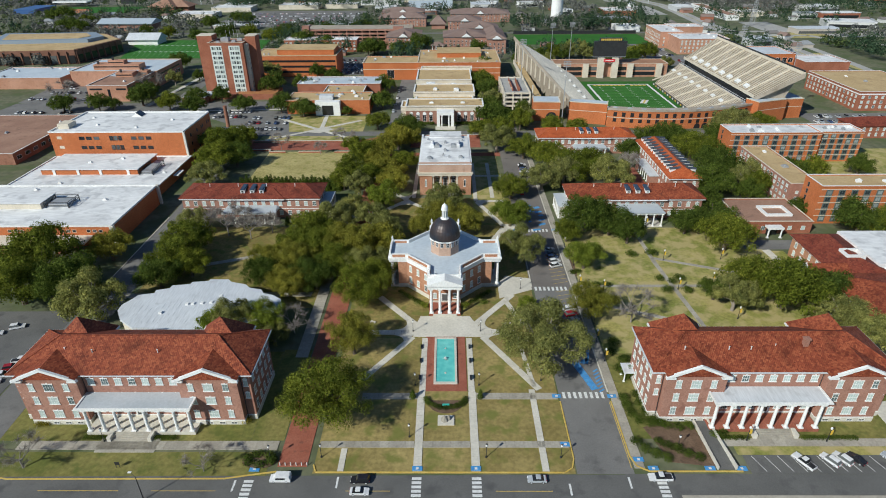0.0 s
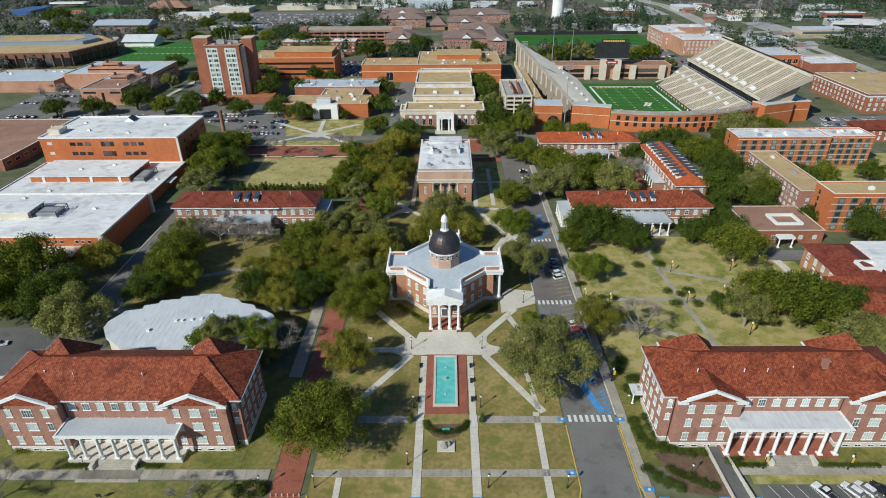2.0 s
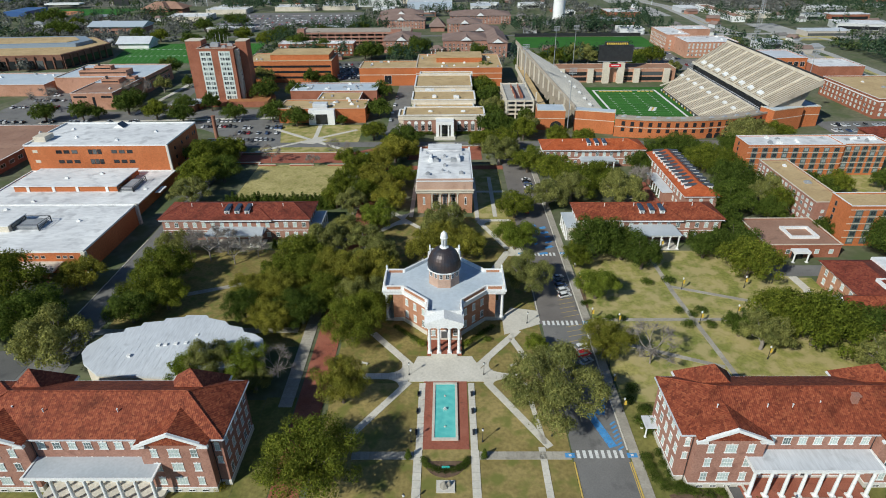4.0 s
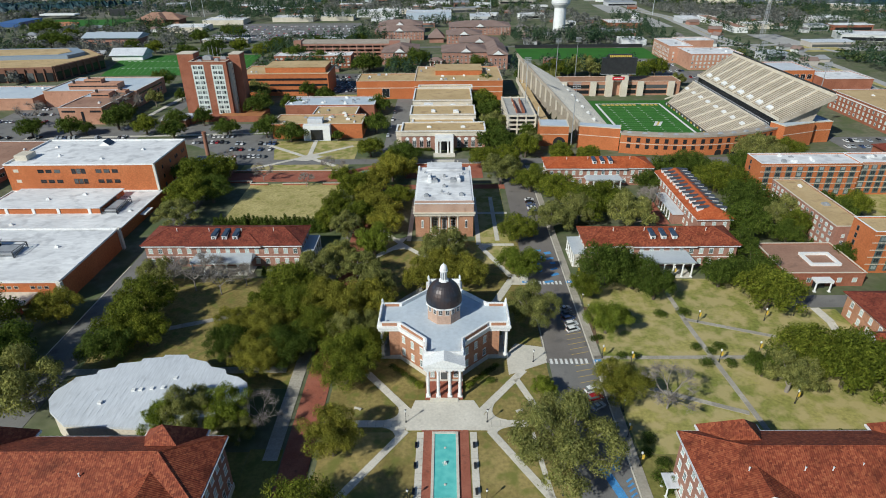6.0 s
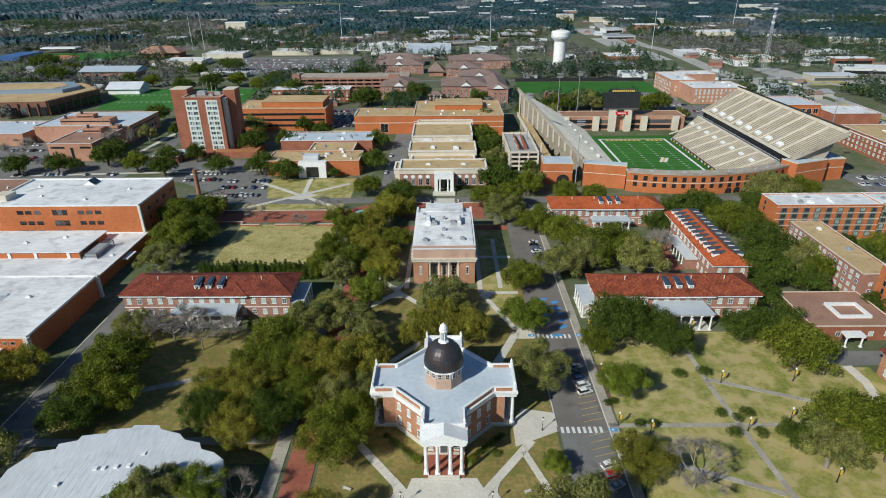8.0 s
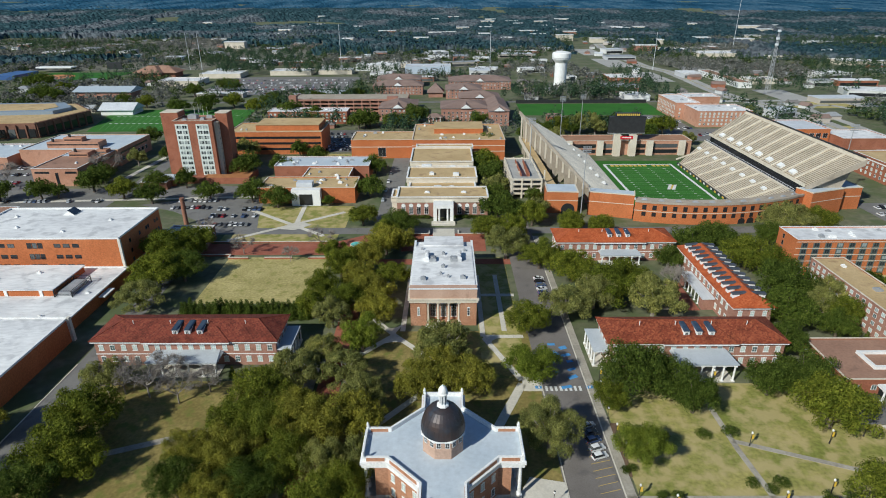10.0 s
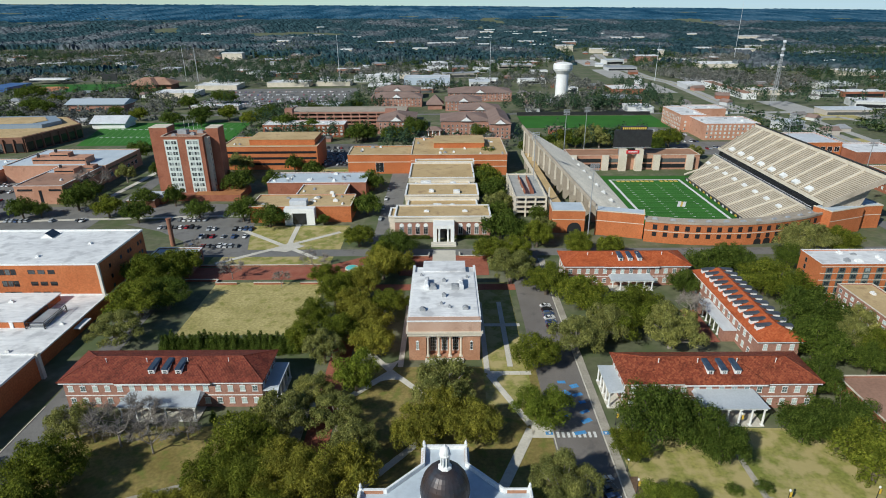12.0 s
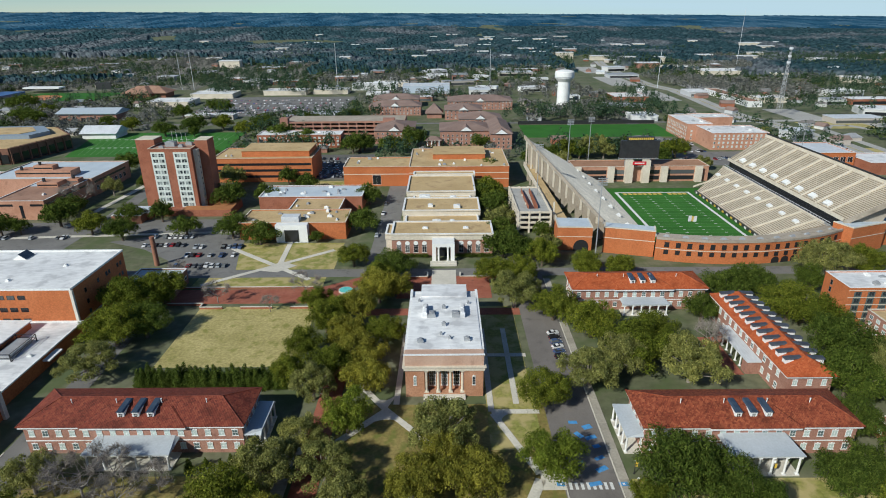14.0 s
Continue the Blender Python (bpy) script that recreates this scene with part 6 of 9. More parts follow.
part("machine_room", Shape().box(-93, -83, 478, 484, 9.8, 13.0), metal_pale, ct)
walled("rear_classroom_hall", "rear brick wing with grey cluttered roof", -120, -53, 526, 552, 9.8, brick_red, roof_blue_grey, units=14)
walled("link_hall", "brick link with tan roof", -95, -64, 500.2, 525.8, 8.6, brick_red, roof_tan, units=3)


# ---- stadium ----
stadium = thing("stadium", "open football stadium with brick bowl and steep stands", "stadium")
field = thing("football_field", "green striped football field with white sidelines", "field")
part("apron", Shape().box(112, 186, 446, 574, 0, 0.12), turf, field)
for k in range(20):
    part("turf_stripe", Shape().box(124, 172.8, 456.6 + 5 * k, 461.6 + 5 * k, 0.12, 0.14), turf_pale if k % 2 else turf, field)
for x0, x1 in ((122, 123.8), (173, 174.8)):
    part("sideline", Shape().box(x0, x1, 450, 564, 0.12, 0.16), line_white, field)
part("end_line", Shape().box(122, 174.8, 562.4, 564, 0.12, 0.155), line_white, field)
for k in range(21):
    part("yard_line", Shape().box(124, 172.8, 456.9 + 4.57 * k * 1.09, 457.05 + 4.57 * k * 1.09, 0.14, 0.165), line_faint, field)
for k in range(1, 20):
    for x in (131.0, 142.5, 154.0, 165.5):
        part("hash_mark", Shape().box(x - 0.9, x + 0.9, 456.8 + 5.0 * k, 457.3 + 5.0 * k, 0.14, 0.172), line_white, field)
gold = paint((0.62, 0.42, 0.08), 0.8)
part("end_zone", Shape().box(123.9, 172.9, 556.5, 562.3, 0.12, 0.17), turf, field)
for k in range(13):
    x = 127 + k * 3.5
    if k not in (8,):
        part("end_zone_bar", Shape().box(x, x + 2.5, 557.5, 561.3, 0.17, 0.19), gold, field, "gold lettering bar")
logo = Shape().prism([(150, 501), (152, 501), (157, 512), (155, 512)], 0.168, 0.2).prism([(153, 500.4), (155, 500.4), (160, 511), (158, 511)], 0.168, 0.2)
part("field_badge", logo, line_white, field, "pale badge at midfield")
part("field_badge_fill", Shape().prism([(151, 502), (154, 501), (159, 510), (156, 512)], 0.14, 0.167), gold, field)

# curved end wall
arch_black = paint((0.012, 0.012, 0.013), 0.8)
BX, BY, RR = 150.0, 560.0, 124.0


def arc_point(a, r):
    return (BX + r * math.sin(a), BY - r * math.cos(a))


def arc_band(a0, a1, r0, r1, z0, z1, n=24):
    a = [a0 + (a1 - a0) * k / n for k in range(n + 1)]
    p = [(*arc_point(u, r), z) for u in a for r, z in ((r1, z0), (r0, z0), (r0, z1), (r1, z1))]
    f = [(4 * k + i, 4 * k + 4 + i, 4 * k + 4 + (i + 1) % 4, 4 * k + (i + 1) % 4)[::-1] for k in range(n) for i in range(4)]
    return Shape().add(p, f + [(0, 1, 2, 3), (4 * n + 3, 4 * n + 2, 4 * n + 1, 4 * n)])


part("end_wall", arc_band(-0.33, 0.52, RR - 7, RR, 0, 11.6), brick_orange, stadium, "curved orange brick end wall")
part("end_wall_coping", arc_band(-0.33, 0.52, RR - 0.8, RR + 0.3, 11.6, 12.8), stand_concrete, stadium)
part("end_deck", arc_band(-0.33, 0.52, RR - 9, RR - 0.81, 11.6, 12.0), stand_concrete, stadium, "grey concourse deck")
part("end_band", arc_band(-0.33, 0.52, RR, RR + 0.15, 6.6, 6.95), cream_paint, stadium)
tier = Shape()
for k in range(12):
    q = arc_band(-0.3, 0.46, RR - 10 - 0.95 * (k + 1), RR - 10 - 0.95 * k, 0, 11.2 - 0.85 * k, 18)
    tier.add(q.v, q.f)
part("end_seating", tier, stand_concrete, stadium, "curved bench rows of the end bowl")
for k in range(11):
    a = -0.29 + 0.78 * k / 10
    x, y = arc_point(a, RR - 4)
    part("vent_hood", Shape().hip(-1.6, 1.6, -0.8, 0.8, 12.3, 13.1), metal_grey, stadium, "", pose(x, y, 0, 0, 0, math.degrees(a)))


def arch_panel(half, spring, y0, y1, x=0.0):
    """A dark opening with a round head."""
    ring = [(x + half, 0), (x + half, spring)] + [(x + half * math.cos(math.pi * k / 10), spring + half * math.sin(math.pi * k / 10)) for k in range(1, 10)] + [(x - half, spring), (x - half, 0)]
    return Shape().slab([(u, y0, z) for u, z in ring], [(u, y1, z) for u, z in ring])


def block_at(x0, x1, y0, y1, h, tilt=0):
    cx, cy = (x0 + x1) / 2, (y0 + y1) / 2
    b = part("corner_tower", Shape().box(x0 - cx, x1 - cx, y0 - cy, y1 - cy, 0, h), brick_orange, stadium, "orange brick corner tower", pose(cx, cy, 0, 0, 0, tilt))
    part("tower_roof", Shape().box(x0 - cx + 0.5, x1 - cx - 0.5, y0 - cy + 0.5, y1 - cy - 0.5, h, h + 0.25), roof_blue_grey, b)
    part("tower_coping", Shape().box(x0 - cx - 0.15, x1 - cx + 0.15, y0 - cy - 0.15, y0 - cy + 0.5, h, h + 0.5).box(x0 - cx - 0.15, x0 - cx + 0.5, y0 - cy + 0.5, y1 - cy, h, h + 0.5).box(x1 - cx - 0.5, x1 - cx + 0.15, y0 - cy + 0.5, y1 - cy, h, h + 0.5), cream_paint, b)
    part("tower_band", Shape().box(x0 - cx - 0.1, x1 - cx + 0.1, y0 - cy - 0.1, y0 - cy, h * 0.6, h * 0.6 + 0.35), cream_paint, b)
    return b


bt = block_at(62, 80.5, 456, 472, 13.2, -4)
part("arch", arch_panel(4.0, 2.4, -8.15, -7.9, 3.6), arch_black, bt, "tall dark archway")
block_at(86, 112, 449.5, 458, 14.2, -16)
block_at(211, 236, 451.5, 463, 14.6, 20)
block_at(236.5, 251, 461, 478, 13.4, 6)
for k in range(18):
    a = -0.31 + 0.81 * (k + 0.5) / 18
    x, y = arc_point(a, RR + 0.02)
    for z, hh in ((9.0, 2.8), (5.0, 2.4)):
        o = part("opening", Shape().box(-1.15, 1.15, -0.1, 0.25, -hh / 2, hh / 2), arch_black, stadium, "", pose(x, y, z, 0, 0, math.degrees(a)))
    if 9 < k < 14:
        part("arch", arch_panel(2.1, 1.4, -0.12, 0.3), arch_black, stadium, "", pose(x, y, 0, 0, 0, math.degrees(a)))

# west stand: its rim falls towards the bowl


def west_edge(share, s):
    """A place on the stand from its front (0) to its rim (1); s: 0 by the bowl, 1 at the far end."""
    top_x, top_z = 88 - 26.5 * s, 13 + 19.5 * s
    return 117 - (117 - top_x) * share, 1.2 + (top_z - 1.2) * share


for k in range(26):
    u, v = k / 26, (k + 1) / 26
    (ax, az), (bx, bz), (cx_, _), (dx, _) = west_edge(u, 0), west_edge(u, 1), west_edge(v, 1), west_edge(v, 0)
    ex, fx = ax + (dx - ax) * 0.5, bx + (cx_ - bx) * 0.5
    part("tread", Shape().slab([(ax, 466, az - 0.8), (dx, 466, az - 0.8), (cx_, 602, bz - 0.8), (bx, 602, bz - 0.8)][::-1], [(ax, 466, az), (dx, 466, az), (cx_, 602, bz), (bx, 602, bz)][::-1]), stand_grey, stadium)
    part("bench", Shape().slab([(ex, 466, az), (dx, 466, az), (cx_, 602, bz), (fx, 602, bz)][::-1], [(ex, 466, az + 0.5), (dx, 466, az + 0.5), (cx_, 602, bz + 0.5), (fx, 602, bz + 0.5)][::-1]), concrete, stadium)
part("west_rim", Shape().slab([(87.4, 466, 12.4), (88.2, 466, 12.4), (61.8, 602, 31.8), (60.8, 602, 31.8)], [(87.4, 466, 14.4), (88.2, 466, 14.4), (61.8, 602, 34.0), (60.8, 602, 34.0)]), stand_concrete, stadium)
part("west_concourse", Shape().slab([(66, 470, 8.6), (72, 470, 8.6), (67.5, 602, 12.2), (62, 602, 12.2)], [(66, 470, 9.2), (72, 470, 9.2), (67.5, 602, 12.8), (62, 602, 12.8)]), roof_tan, stadium)
part("west_fascia", Shape().slab([(65.4, 470, 6.6), (66, 470, 6.6), (62, 602, 10.4), (61.4, 602, 10.4)], [(65.4, 470, 10.2), (66, 470, 10.2), (62, 602, 13.9), (61.4, 602, 13.9)]), cream_paint, stadium)
for k in range(12):
    y = 474 + 11.2 * k
    s = (y - 466) / 136
    xt, zt = 88 - 26.5 * s, 13 + 19.5 * s
    part("raker", Shape().add([(xt + 2, y - 0.5, 0), (xt + 3.6, y - 0.5, 0), (xt + 12, y - 0.5, zt * 0.55), (xt + 1, y - 0.5, zt - 0.9), (xt + 2, y + 0.5, 0), (xt + 3.6, y + 0.5, 0), (xt + 12, y + 0.5, zt * 0.55), (xt + 1, y + 0.5, zt - 0.9)],
                              [(0, 1, 2, 3), (7, 6, 5, 4), (0, 4, 5, 1), (1, 5, 6, 2), (2, 6, 7, 3), (3, 7, 4, 0)]), stand_concrete, stadium)
    part("rim_column", Shape().box(xt - 0.3, xt + 0.7, y - 0.6, y + 0.6, 9.0 + 3.6 * s, zt - 0.6), cream_paint, stadium)
    part("pillar", Shape().box(67.5 - 4 * s, 68.7 - 4 * s, y - 0.6, y + 0.6, 0, 8.6 + 3.5 * s), stand_concrete, stadium)
for k in range(8):
    part("west_gate", Shape().box(-2, 2, -1.4, 1.4, 0, 1.6), white_paint, stadium, "white stairwell box", pose(105 - 1.0 * k, 478 + 15 * k, 5.5 + 0.6 * k, 0, -25, 0))

# east stand, two decks


def deck(x0, z0, x1, z1, rows_, ya0, yb0, ya1, yb1):
    """Each row is a tread with its bench."""
    for k in range(rows_):
        u, v = k / rows_, (k + 1) / rows_
        xa, xb = x0 + (x1 - x0) * u, x0 + (x1 - x0) * v
        z = z0 + (z1 - z0) * u
        yl, yh = ya0 + (ya1 - ya0) * u, yb0 + (yb1 - yb0) * u
        part("tread", Shape().box(xa, xb, yl, yh, z - 0.7, z + 0.1), tread_brown, stadium)
        part("bench", Shape().box(xa + (xb - xa) * 0.5, xb, yl, yh, z + 0.1, z + 0.55), bench_tan, stadium)


deck(180, 1.2, 208.5, 11.6, 22, 470, 563, 462, 590)
deck(214, 16.4, 242, 32.0, 24, 456, 594, 453, 600)
for j in range(9):
    y = 470 + 14.5 * j
    part("aisle", Shape().slab([(214.5, y - 0.6, 15.4), (241, y - 0.6, 31.2), (241, y + 0.6, 31.2), (214.5, y + 0.6, 15.4)], [(214.5, y - 0.6, 17.2), (241, y - 0.6, 32.4), (241, y + 0.6, 32.4), (214.5, y + 0.6, 17.2)]), cream_paint, stadium, "pale aisle stair")
    if j < 8:
        part("aisle", Shape().slab([(181, y - 0.5, 1.4), (208, y - 0.5, 11.2), (208, y + 0.5, 11.2), (181, y + 0.5, 1.4)], [(181, y - 0.5, 2.3), (208, y - 0.5, 12.2), (208, y + 0.5, 12.2), (181, y + 0.5, 2.3)]), cream_paint, stadium)
        part("stairwell_box", Shape().box(-1.6, 1.6, -2.4, 2.4, 0, 1.5), white_paint, stadium, "", pose(217.5, y + 7.5, 18.4, 0, -31, 0))
        part("stairwell_box", Shape().box(-1.2, 1.2, -1.8, 1.8, 0, 1.2), white_paint, stadium, "", pose(200, y + 5, 8.6, 0, -20, 0))
# near-black boxes: shade under the upper deck, put into the colour
part("press_gap", Shape().box(214.2, 216, 462, 592, 9, 15.4).box(208.6, 214.19, 462, 592, 9.4, 9.7), window_dark, stadium, "near-black filler painted as shade between decks")
for j in range(44):
    y = 463.5 + 2.95 * j
    part("rail_post", Shape().box(211.0, 211.25, y - 0.1, y + 0.1, 9.7, 12.6), metal_grey, stadium)
part("walkway_rail", Shape().box(211.0, 211.2, 462, 592, 12.6, 12.8).box(211.0, 211.2, 462, 592, 11.4, 11.55), metal_pale, stadium)
part("walkway", Shape().box(208.9, 213.9, 462, 592, 9.71, 9.9), stand_grey, stadium, "grey concourse walkway")
part("press_rail", Shape().box(213.4, 213.9, 457, 594, 15.4, 17.4).box(208.6, 208.8, 464, 590, 11.8, 12.6), cream_paint, stadium)
part("upper_end_beam", Shape().slab([(213.5, 455.2, 13.5), (242.5, 451.8, 30), (242.5, 453, 30), (213.5, 456.2, 13.5)], [(213.5, 455.2, 16.2), (242.5, 451.8, 33), (242.5, 453, 33), (213.5, 456.2, 16.2)]), stand_concrete, stadium)
part("upper_rear_wall", Shape().box(242, 242.8, 453, 600, 28.5, 33.6), cream_paint, stadium)
part("upper_rail", Shape().box(242.1, 242.5, 453, 600, 33.6, 34.6), black_metal, stadium)
for k in range(11):
    y = 458 + 13.8 * k
    part("raker", Shape().add([(228, y - 0.5, 0), (230, y - 0.5, 0), (241, y - 0.5, 29.8), (217, y - 0.5, 15.6), (228, y + 0.5, 0), (230, y + 0.5, 0), (241, y + 0.5, 29.8), (217, y + 0.5, 15.6)],
                              [(0, 1, 2, 3), (7, 6, 5, 4), (0, 4, 5, 1), (1, 5, 6, 2), (2, 6, 7, 3), (3, 7, 4, 0)]), stand_concrete, stadium)
part("field_wall", Shape().box(178.6, 179.4, 470, 563, 0, 1.8), black_metal, stadium)
for k in range(15):
    part("banner", Shape().box(178.45, 178.58, 474 + 6 * k, 476.5 + 6 * k, 0.3, 1.6), gold if k % 2 else line_white, stadium)


def light_mast(x, y, h, label="tall steel floodlight mast"):
    m = thing("floodlight_mast", label, "mast", "stadium floodlights", at=pose(x, y, 0))
    part("pole", Shape().lathe(0, 0, [(0.36, 0), (0.18, h)], 8), metal_grey, m)
    r = Shape()
    for k in range(4):
        r.box(-2.2, 2.2, -0.1, 0.1, h - 3 + k * 1.1, h - 2.8 + k * 1.1)
    part("rack", r, metal_grey, m)
    lp = Shape()
    for k in range(4):
        for j in range(5):
            lp.box(-2.1 + j, -1.4 + j, -0.5, -0.1, h - 3.1 + k * 1.1, h - 2.5 + k * 1.1)
    part("lamp", lp, metal_grey, m)


for x, y, h in ((59.5, 520, 44), (80.5, 448, 42), (120, 640, 40), (246, 560, 48), (246, 475, 48), (96, 606, 44)):
    light_mast(x, y, h)
terrace_brown = mottled("terrace_brown", (0.32, 0.17, 0.10), (0.38, 0.21, 0.13), 0.07, 1.2, rough=0.95, stain=(0.25, 0.13, 0.08), stain_at=0.64)
fh = walled("field_house", "low brick field house with pale concrete bays", 98, 200, 593, 614, 11.0, brick_salmon, terrace_brown, cream_paint)
for x in (101, 126, 166, 192):
    part("bay", Shape().box(x - 2.4, x + 2.4, 590, 592.98, 0, 11.8), cream_paint, fh)
for x0, x1 in ((104, 123), (129, 138), (152, 163), (169, 189)):
    for z in (3, 7.4):
        part("ribbon_window", Shape().box(x0, x1, 592.7, 592.98, z - 1.5, z + 1.4), window_dark, fh)
for x in (139, 151.5):
    part("score_pier", Shape().box(x - 2.6, x + 2.6, 588, 592.9, 0, 17), cream_paint, fh)
sb = thing("scoreboard", "large black stadium scoreboard on pale piers", "scoreboard")
part("panel", Shape().box(132.5, 161.5, 595, 597.5, 17.4, 30.6), black_metal, sb)
part("header", Shape().box(137, 157, 595, 597.5, 30.61, 33.4), black_metal, sb)
part("frame", Shape().box(132.2, 161.8, 594.8, 597.7, 17.0, 17.39), metal_grey, sb)
for k in range(12):
    part("header_bar", Shape().box(138 + 1.55 * k, 139.1 + 1.55 * k, 594.85, 594.99, 31.2, 32.8), gold, sb)
part("sign_panel", Shape().box(140.5, 150.5, 587.7, 587.98, 14.0, 16.6), paint((0.6, 0.03, 0.04)), sb, "red sign panel")
part("sign_bar", Shape().box(142, 149, 587.6, 587.69, 15.0, 15.7), white_paint, sb)
part("support", Shape().box(137, 138.4, 596, 597, 11, 17).box(155, 156.4, 596, 597, 11, 17), metal_grey, sb)
gt = thing("concrete_stair_tower", "open concrete ramp tower beside the stadium", "building")
for k in range(4):
    z = 2.6 + 3.1 * k
    s = Shape()
    for a, b, c, d in ((43, 63, 484, 485), (43, 63, 535, 536), (43, 44, 485, 535), (62, 63, 485, 535)):
        s.box(a, b, c, d, z, z + 1.2)
    part("parapet", s, cream_paint, gt)
    part("floor", Shape().box(44, 50, 485, 535, z, z + 0.35).box(56, 62, 485, 535, z, z + 0.35).box(50, 56, 485, 492, z, z + 0.35).box(50, 56, 528, 535, z, z + 0.35), stand_grey, gt)
for x in (43.5, 50, 56, 62.5):
    for y in (484.3, 500, 518, 535.7):
        part("pillar", Shape().box(x - 0.5, x + 0.5, y - 0.5, y + 0.5, 0, 13.4), cream_paint, gt)
part("ramp", Shape().slab([(50.6, 492, 8), (55.4, 492, 8), (55.4, 528, 11.6), (50.6, 528, 11.6)], [(50.6, 492, 8.3), (55.4, 492, 8.3), (55.4, 528, 11.9), (50.6, 528, 11.9)]), stand_grey, gt)
part("ramp_wall", Shape().box(50.1, 50.6, 492, 528, 0, 14.2).box(55.4, 55.9, 492, 528, 0, 14.2), brick_red, gt, "red brick ramp wall")
part("front_pier", Shape().box(64, 64.8, 486, 487, 0, 18), cream_paint, gt)

# ---- beyond the campus ----
for x, y, w_, d, h in ((-48, 735, 38, 50, 12.5), (22, 724, 50, 44, 14), (54, 706, 20, 70, 14.5), (-60, 902, 64, 30, 11), (24, 868, 44, 40, 11), (48, 940, 84, 44, 11), (-64, 970, 62, 36, 10), (40, 800, 46, 34, 12)):
    b = thing("residence_village", "three-storey brick residence with mauve hipped roof and white gable", "building", "residence village")
    x0, x1 = (x - w_ / 2, x + w_ / 2)
    part("wall", Shape().box(x0, x1, y, y + d, 0, h), brick_pink, b)
    part("eave", Shape().box(x0 - 0.6, x1 + 0.6, y - 0.6, y + d + 0.6, h, h + 0.5), white_paint, b)
    part("roof", Shape().hip(x0 - 1, x1 + 1, y - 1, y + d + 1, h + 0.6, h + 6), shingle_mauve, b)
    part("gable", Shape().hip(x - 6, x + 6, y - 1.6, y + d / 2, h + 0.7, h + 4.8, gable=True), shingle_mauve, b)
    part("gable_front", Shape().add([(x - 5.5, y - 1.75, h + 0.5), (x + 5.5, y - 1.75, h + 0.5), (x, y - 1.75, h + 4.4), (x - 5.5, y - 1.62, h + 0.5), (x + 5.5, y - 1.62, h + 0.5), (x, y - 1.62, h + 4.4)], [(0, 1, 2), (5, 4, 3), (0, 2, 5, 3), (2, 1, 4, 5), (1, 0, 3, 4)]), white_paint, b)
    for u in row(x0 + 1, x1 - 1, max(4, int(w_ / 4.5))):
        for z in (2.6, 6.2, 9.8):
            window(b, u, y, z, "south", 1.4, 1.8, (1, 1), window_glass, surround=False)
pav = thing("pavilion", "low pavilion with steep mauve roof", "building")
part("wall", Shape().box(-20, -2, 880, 900, 0, 6), brick_pink, pav)
part("roof", Shape().hip(-22, 0, 878, 902, 6.2, 17), shingle_mauve, pav)
gate = thing("gatehouse", "small brick gatehouse with white columns", "building")
part("wall", Shape().box(-16, -3, 716, 724, 0, 7), brick_pink, gate)
part("roof", Shape().hip(-17.5, -1.5, 714, 726, 7.2, 10.5), shingle_mauve, gate)
for x in (-15, -11, -8, -4):
    column(gate, x, 714.6, 0, 7, 0.5)
pg = thing("parking_garage", "three-deck parking garage with brick parapets", "building")
for k in range(4):
    z = 4.0 * k + 3.2
    part("deck", Shape().box(-166, -40, 771, 812, z - 0.5, z), stand_concrete, pg)
    part("parapet", Shape().box(-166.4, -39.6, 770.4, 771, z - 0.8, z + 1.1).box(-166.4, -165.8, 771, 812, z - 0.8, z + 1.1).box(-40.2, -39.6, 771, 812, z - 0.8, z + 1.1), brick_pink, pg)
for x in row(-166, -40, 14):
    part("pillar", Shape().box(x - 0.6, x + 0.6, 770.6, 772, 0, 15.4), brick_pink, pg)
part("stair", Shape().box(-168, -160, 769, 777, 0, 20).box(-62, -50, 768, 776, 0, 19), brick_pink, pg)
walled("long_hall", "long red brick hall with white roof", -178, -98, 720, 742, 12.0, brick_red, roof_white, windows=(("south", 18, (3, 6.4, 9.6), 2.0, 1.6, window_blind),), units=2)
walled("small_hall", "small brick link with white roof", -96, -80, 722, 738, 7, brick_red, roof_white)
walled("l_shaped_hall", "salmon brick hall with white roof and portico", 246, 298, 697, 735, 15.0, brick_salmon, roof_white, windows=(("south", 12, (3, 6.6, 10.2, 13), 1.5, 1.8, window_blind),), units=4, group="north halls")
walled("l_shaped_hall", "salmon brick wing with white roof", 238, 262, 735.2, 790, 16.5, brick_salmon, roof_white, windows=(("west", 12, (3, 6.6, 10.2, 13), 1.5, 1.8, window_blind), ("south", 3, (3, 6.6, 10.2), 1.5, 1.8, window_blind)), units=3, group="north halls")
walled("l_shaped_hall", "salmon brick rear wing with white roof", 262.2, 300, 775, 800, 16, brick_salmon, roof_white, units=2, group="north halls")
walled("white_shed", "low white shed near the street", 219, 249, 848, 876, 6, white_paint, roof_white)
walled("long_shed", "long glazed shed with pale roof", 282, 330, 624, 664, 13, brick_orange, metal_pale, windows=(("south", 8, (8,), 4.0, 4.0, window_dark),))
walled("long_shed", "brick shed with white roof", 331, 372, 606, 640, 9, brick_red, roof_white)
bh = thing("sports_hall", "long sports hall with blue-grey roof and brick base", "building")
part("wall", Shape().box(-464, -394, 876, 906, 0, 8.0), brick_pink, bh)
part("upper_wall", Shape().box(-464.2, -393.8, 875.8, 906.2, 8.0, 9.6), white_paint, bh)
part("roof", Shape().hip(-466, -392, 873.5, 908.5, 9.8, 14.6, gable=True), paint((0.40, 0.46, 0.51), 0.6), bh, "blue-grey metal roof")
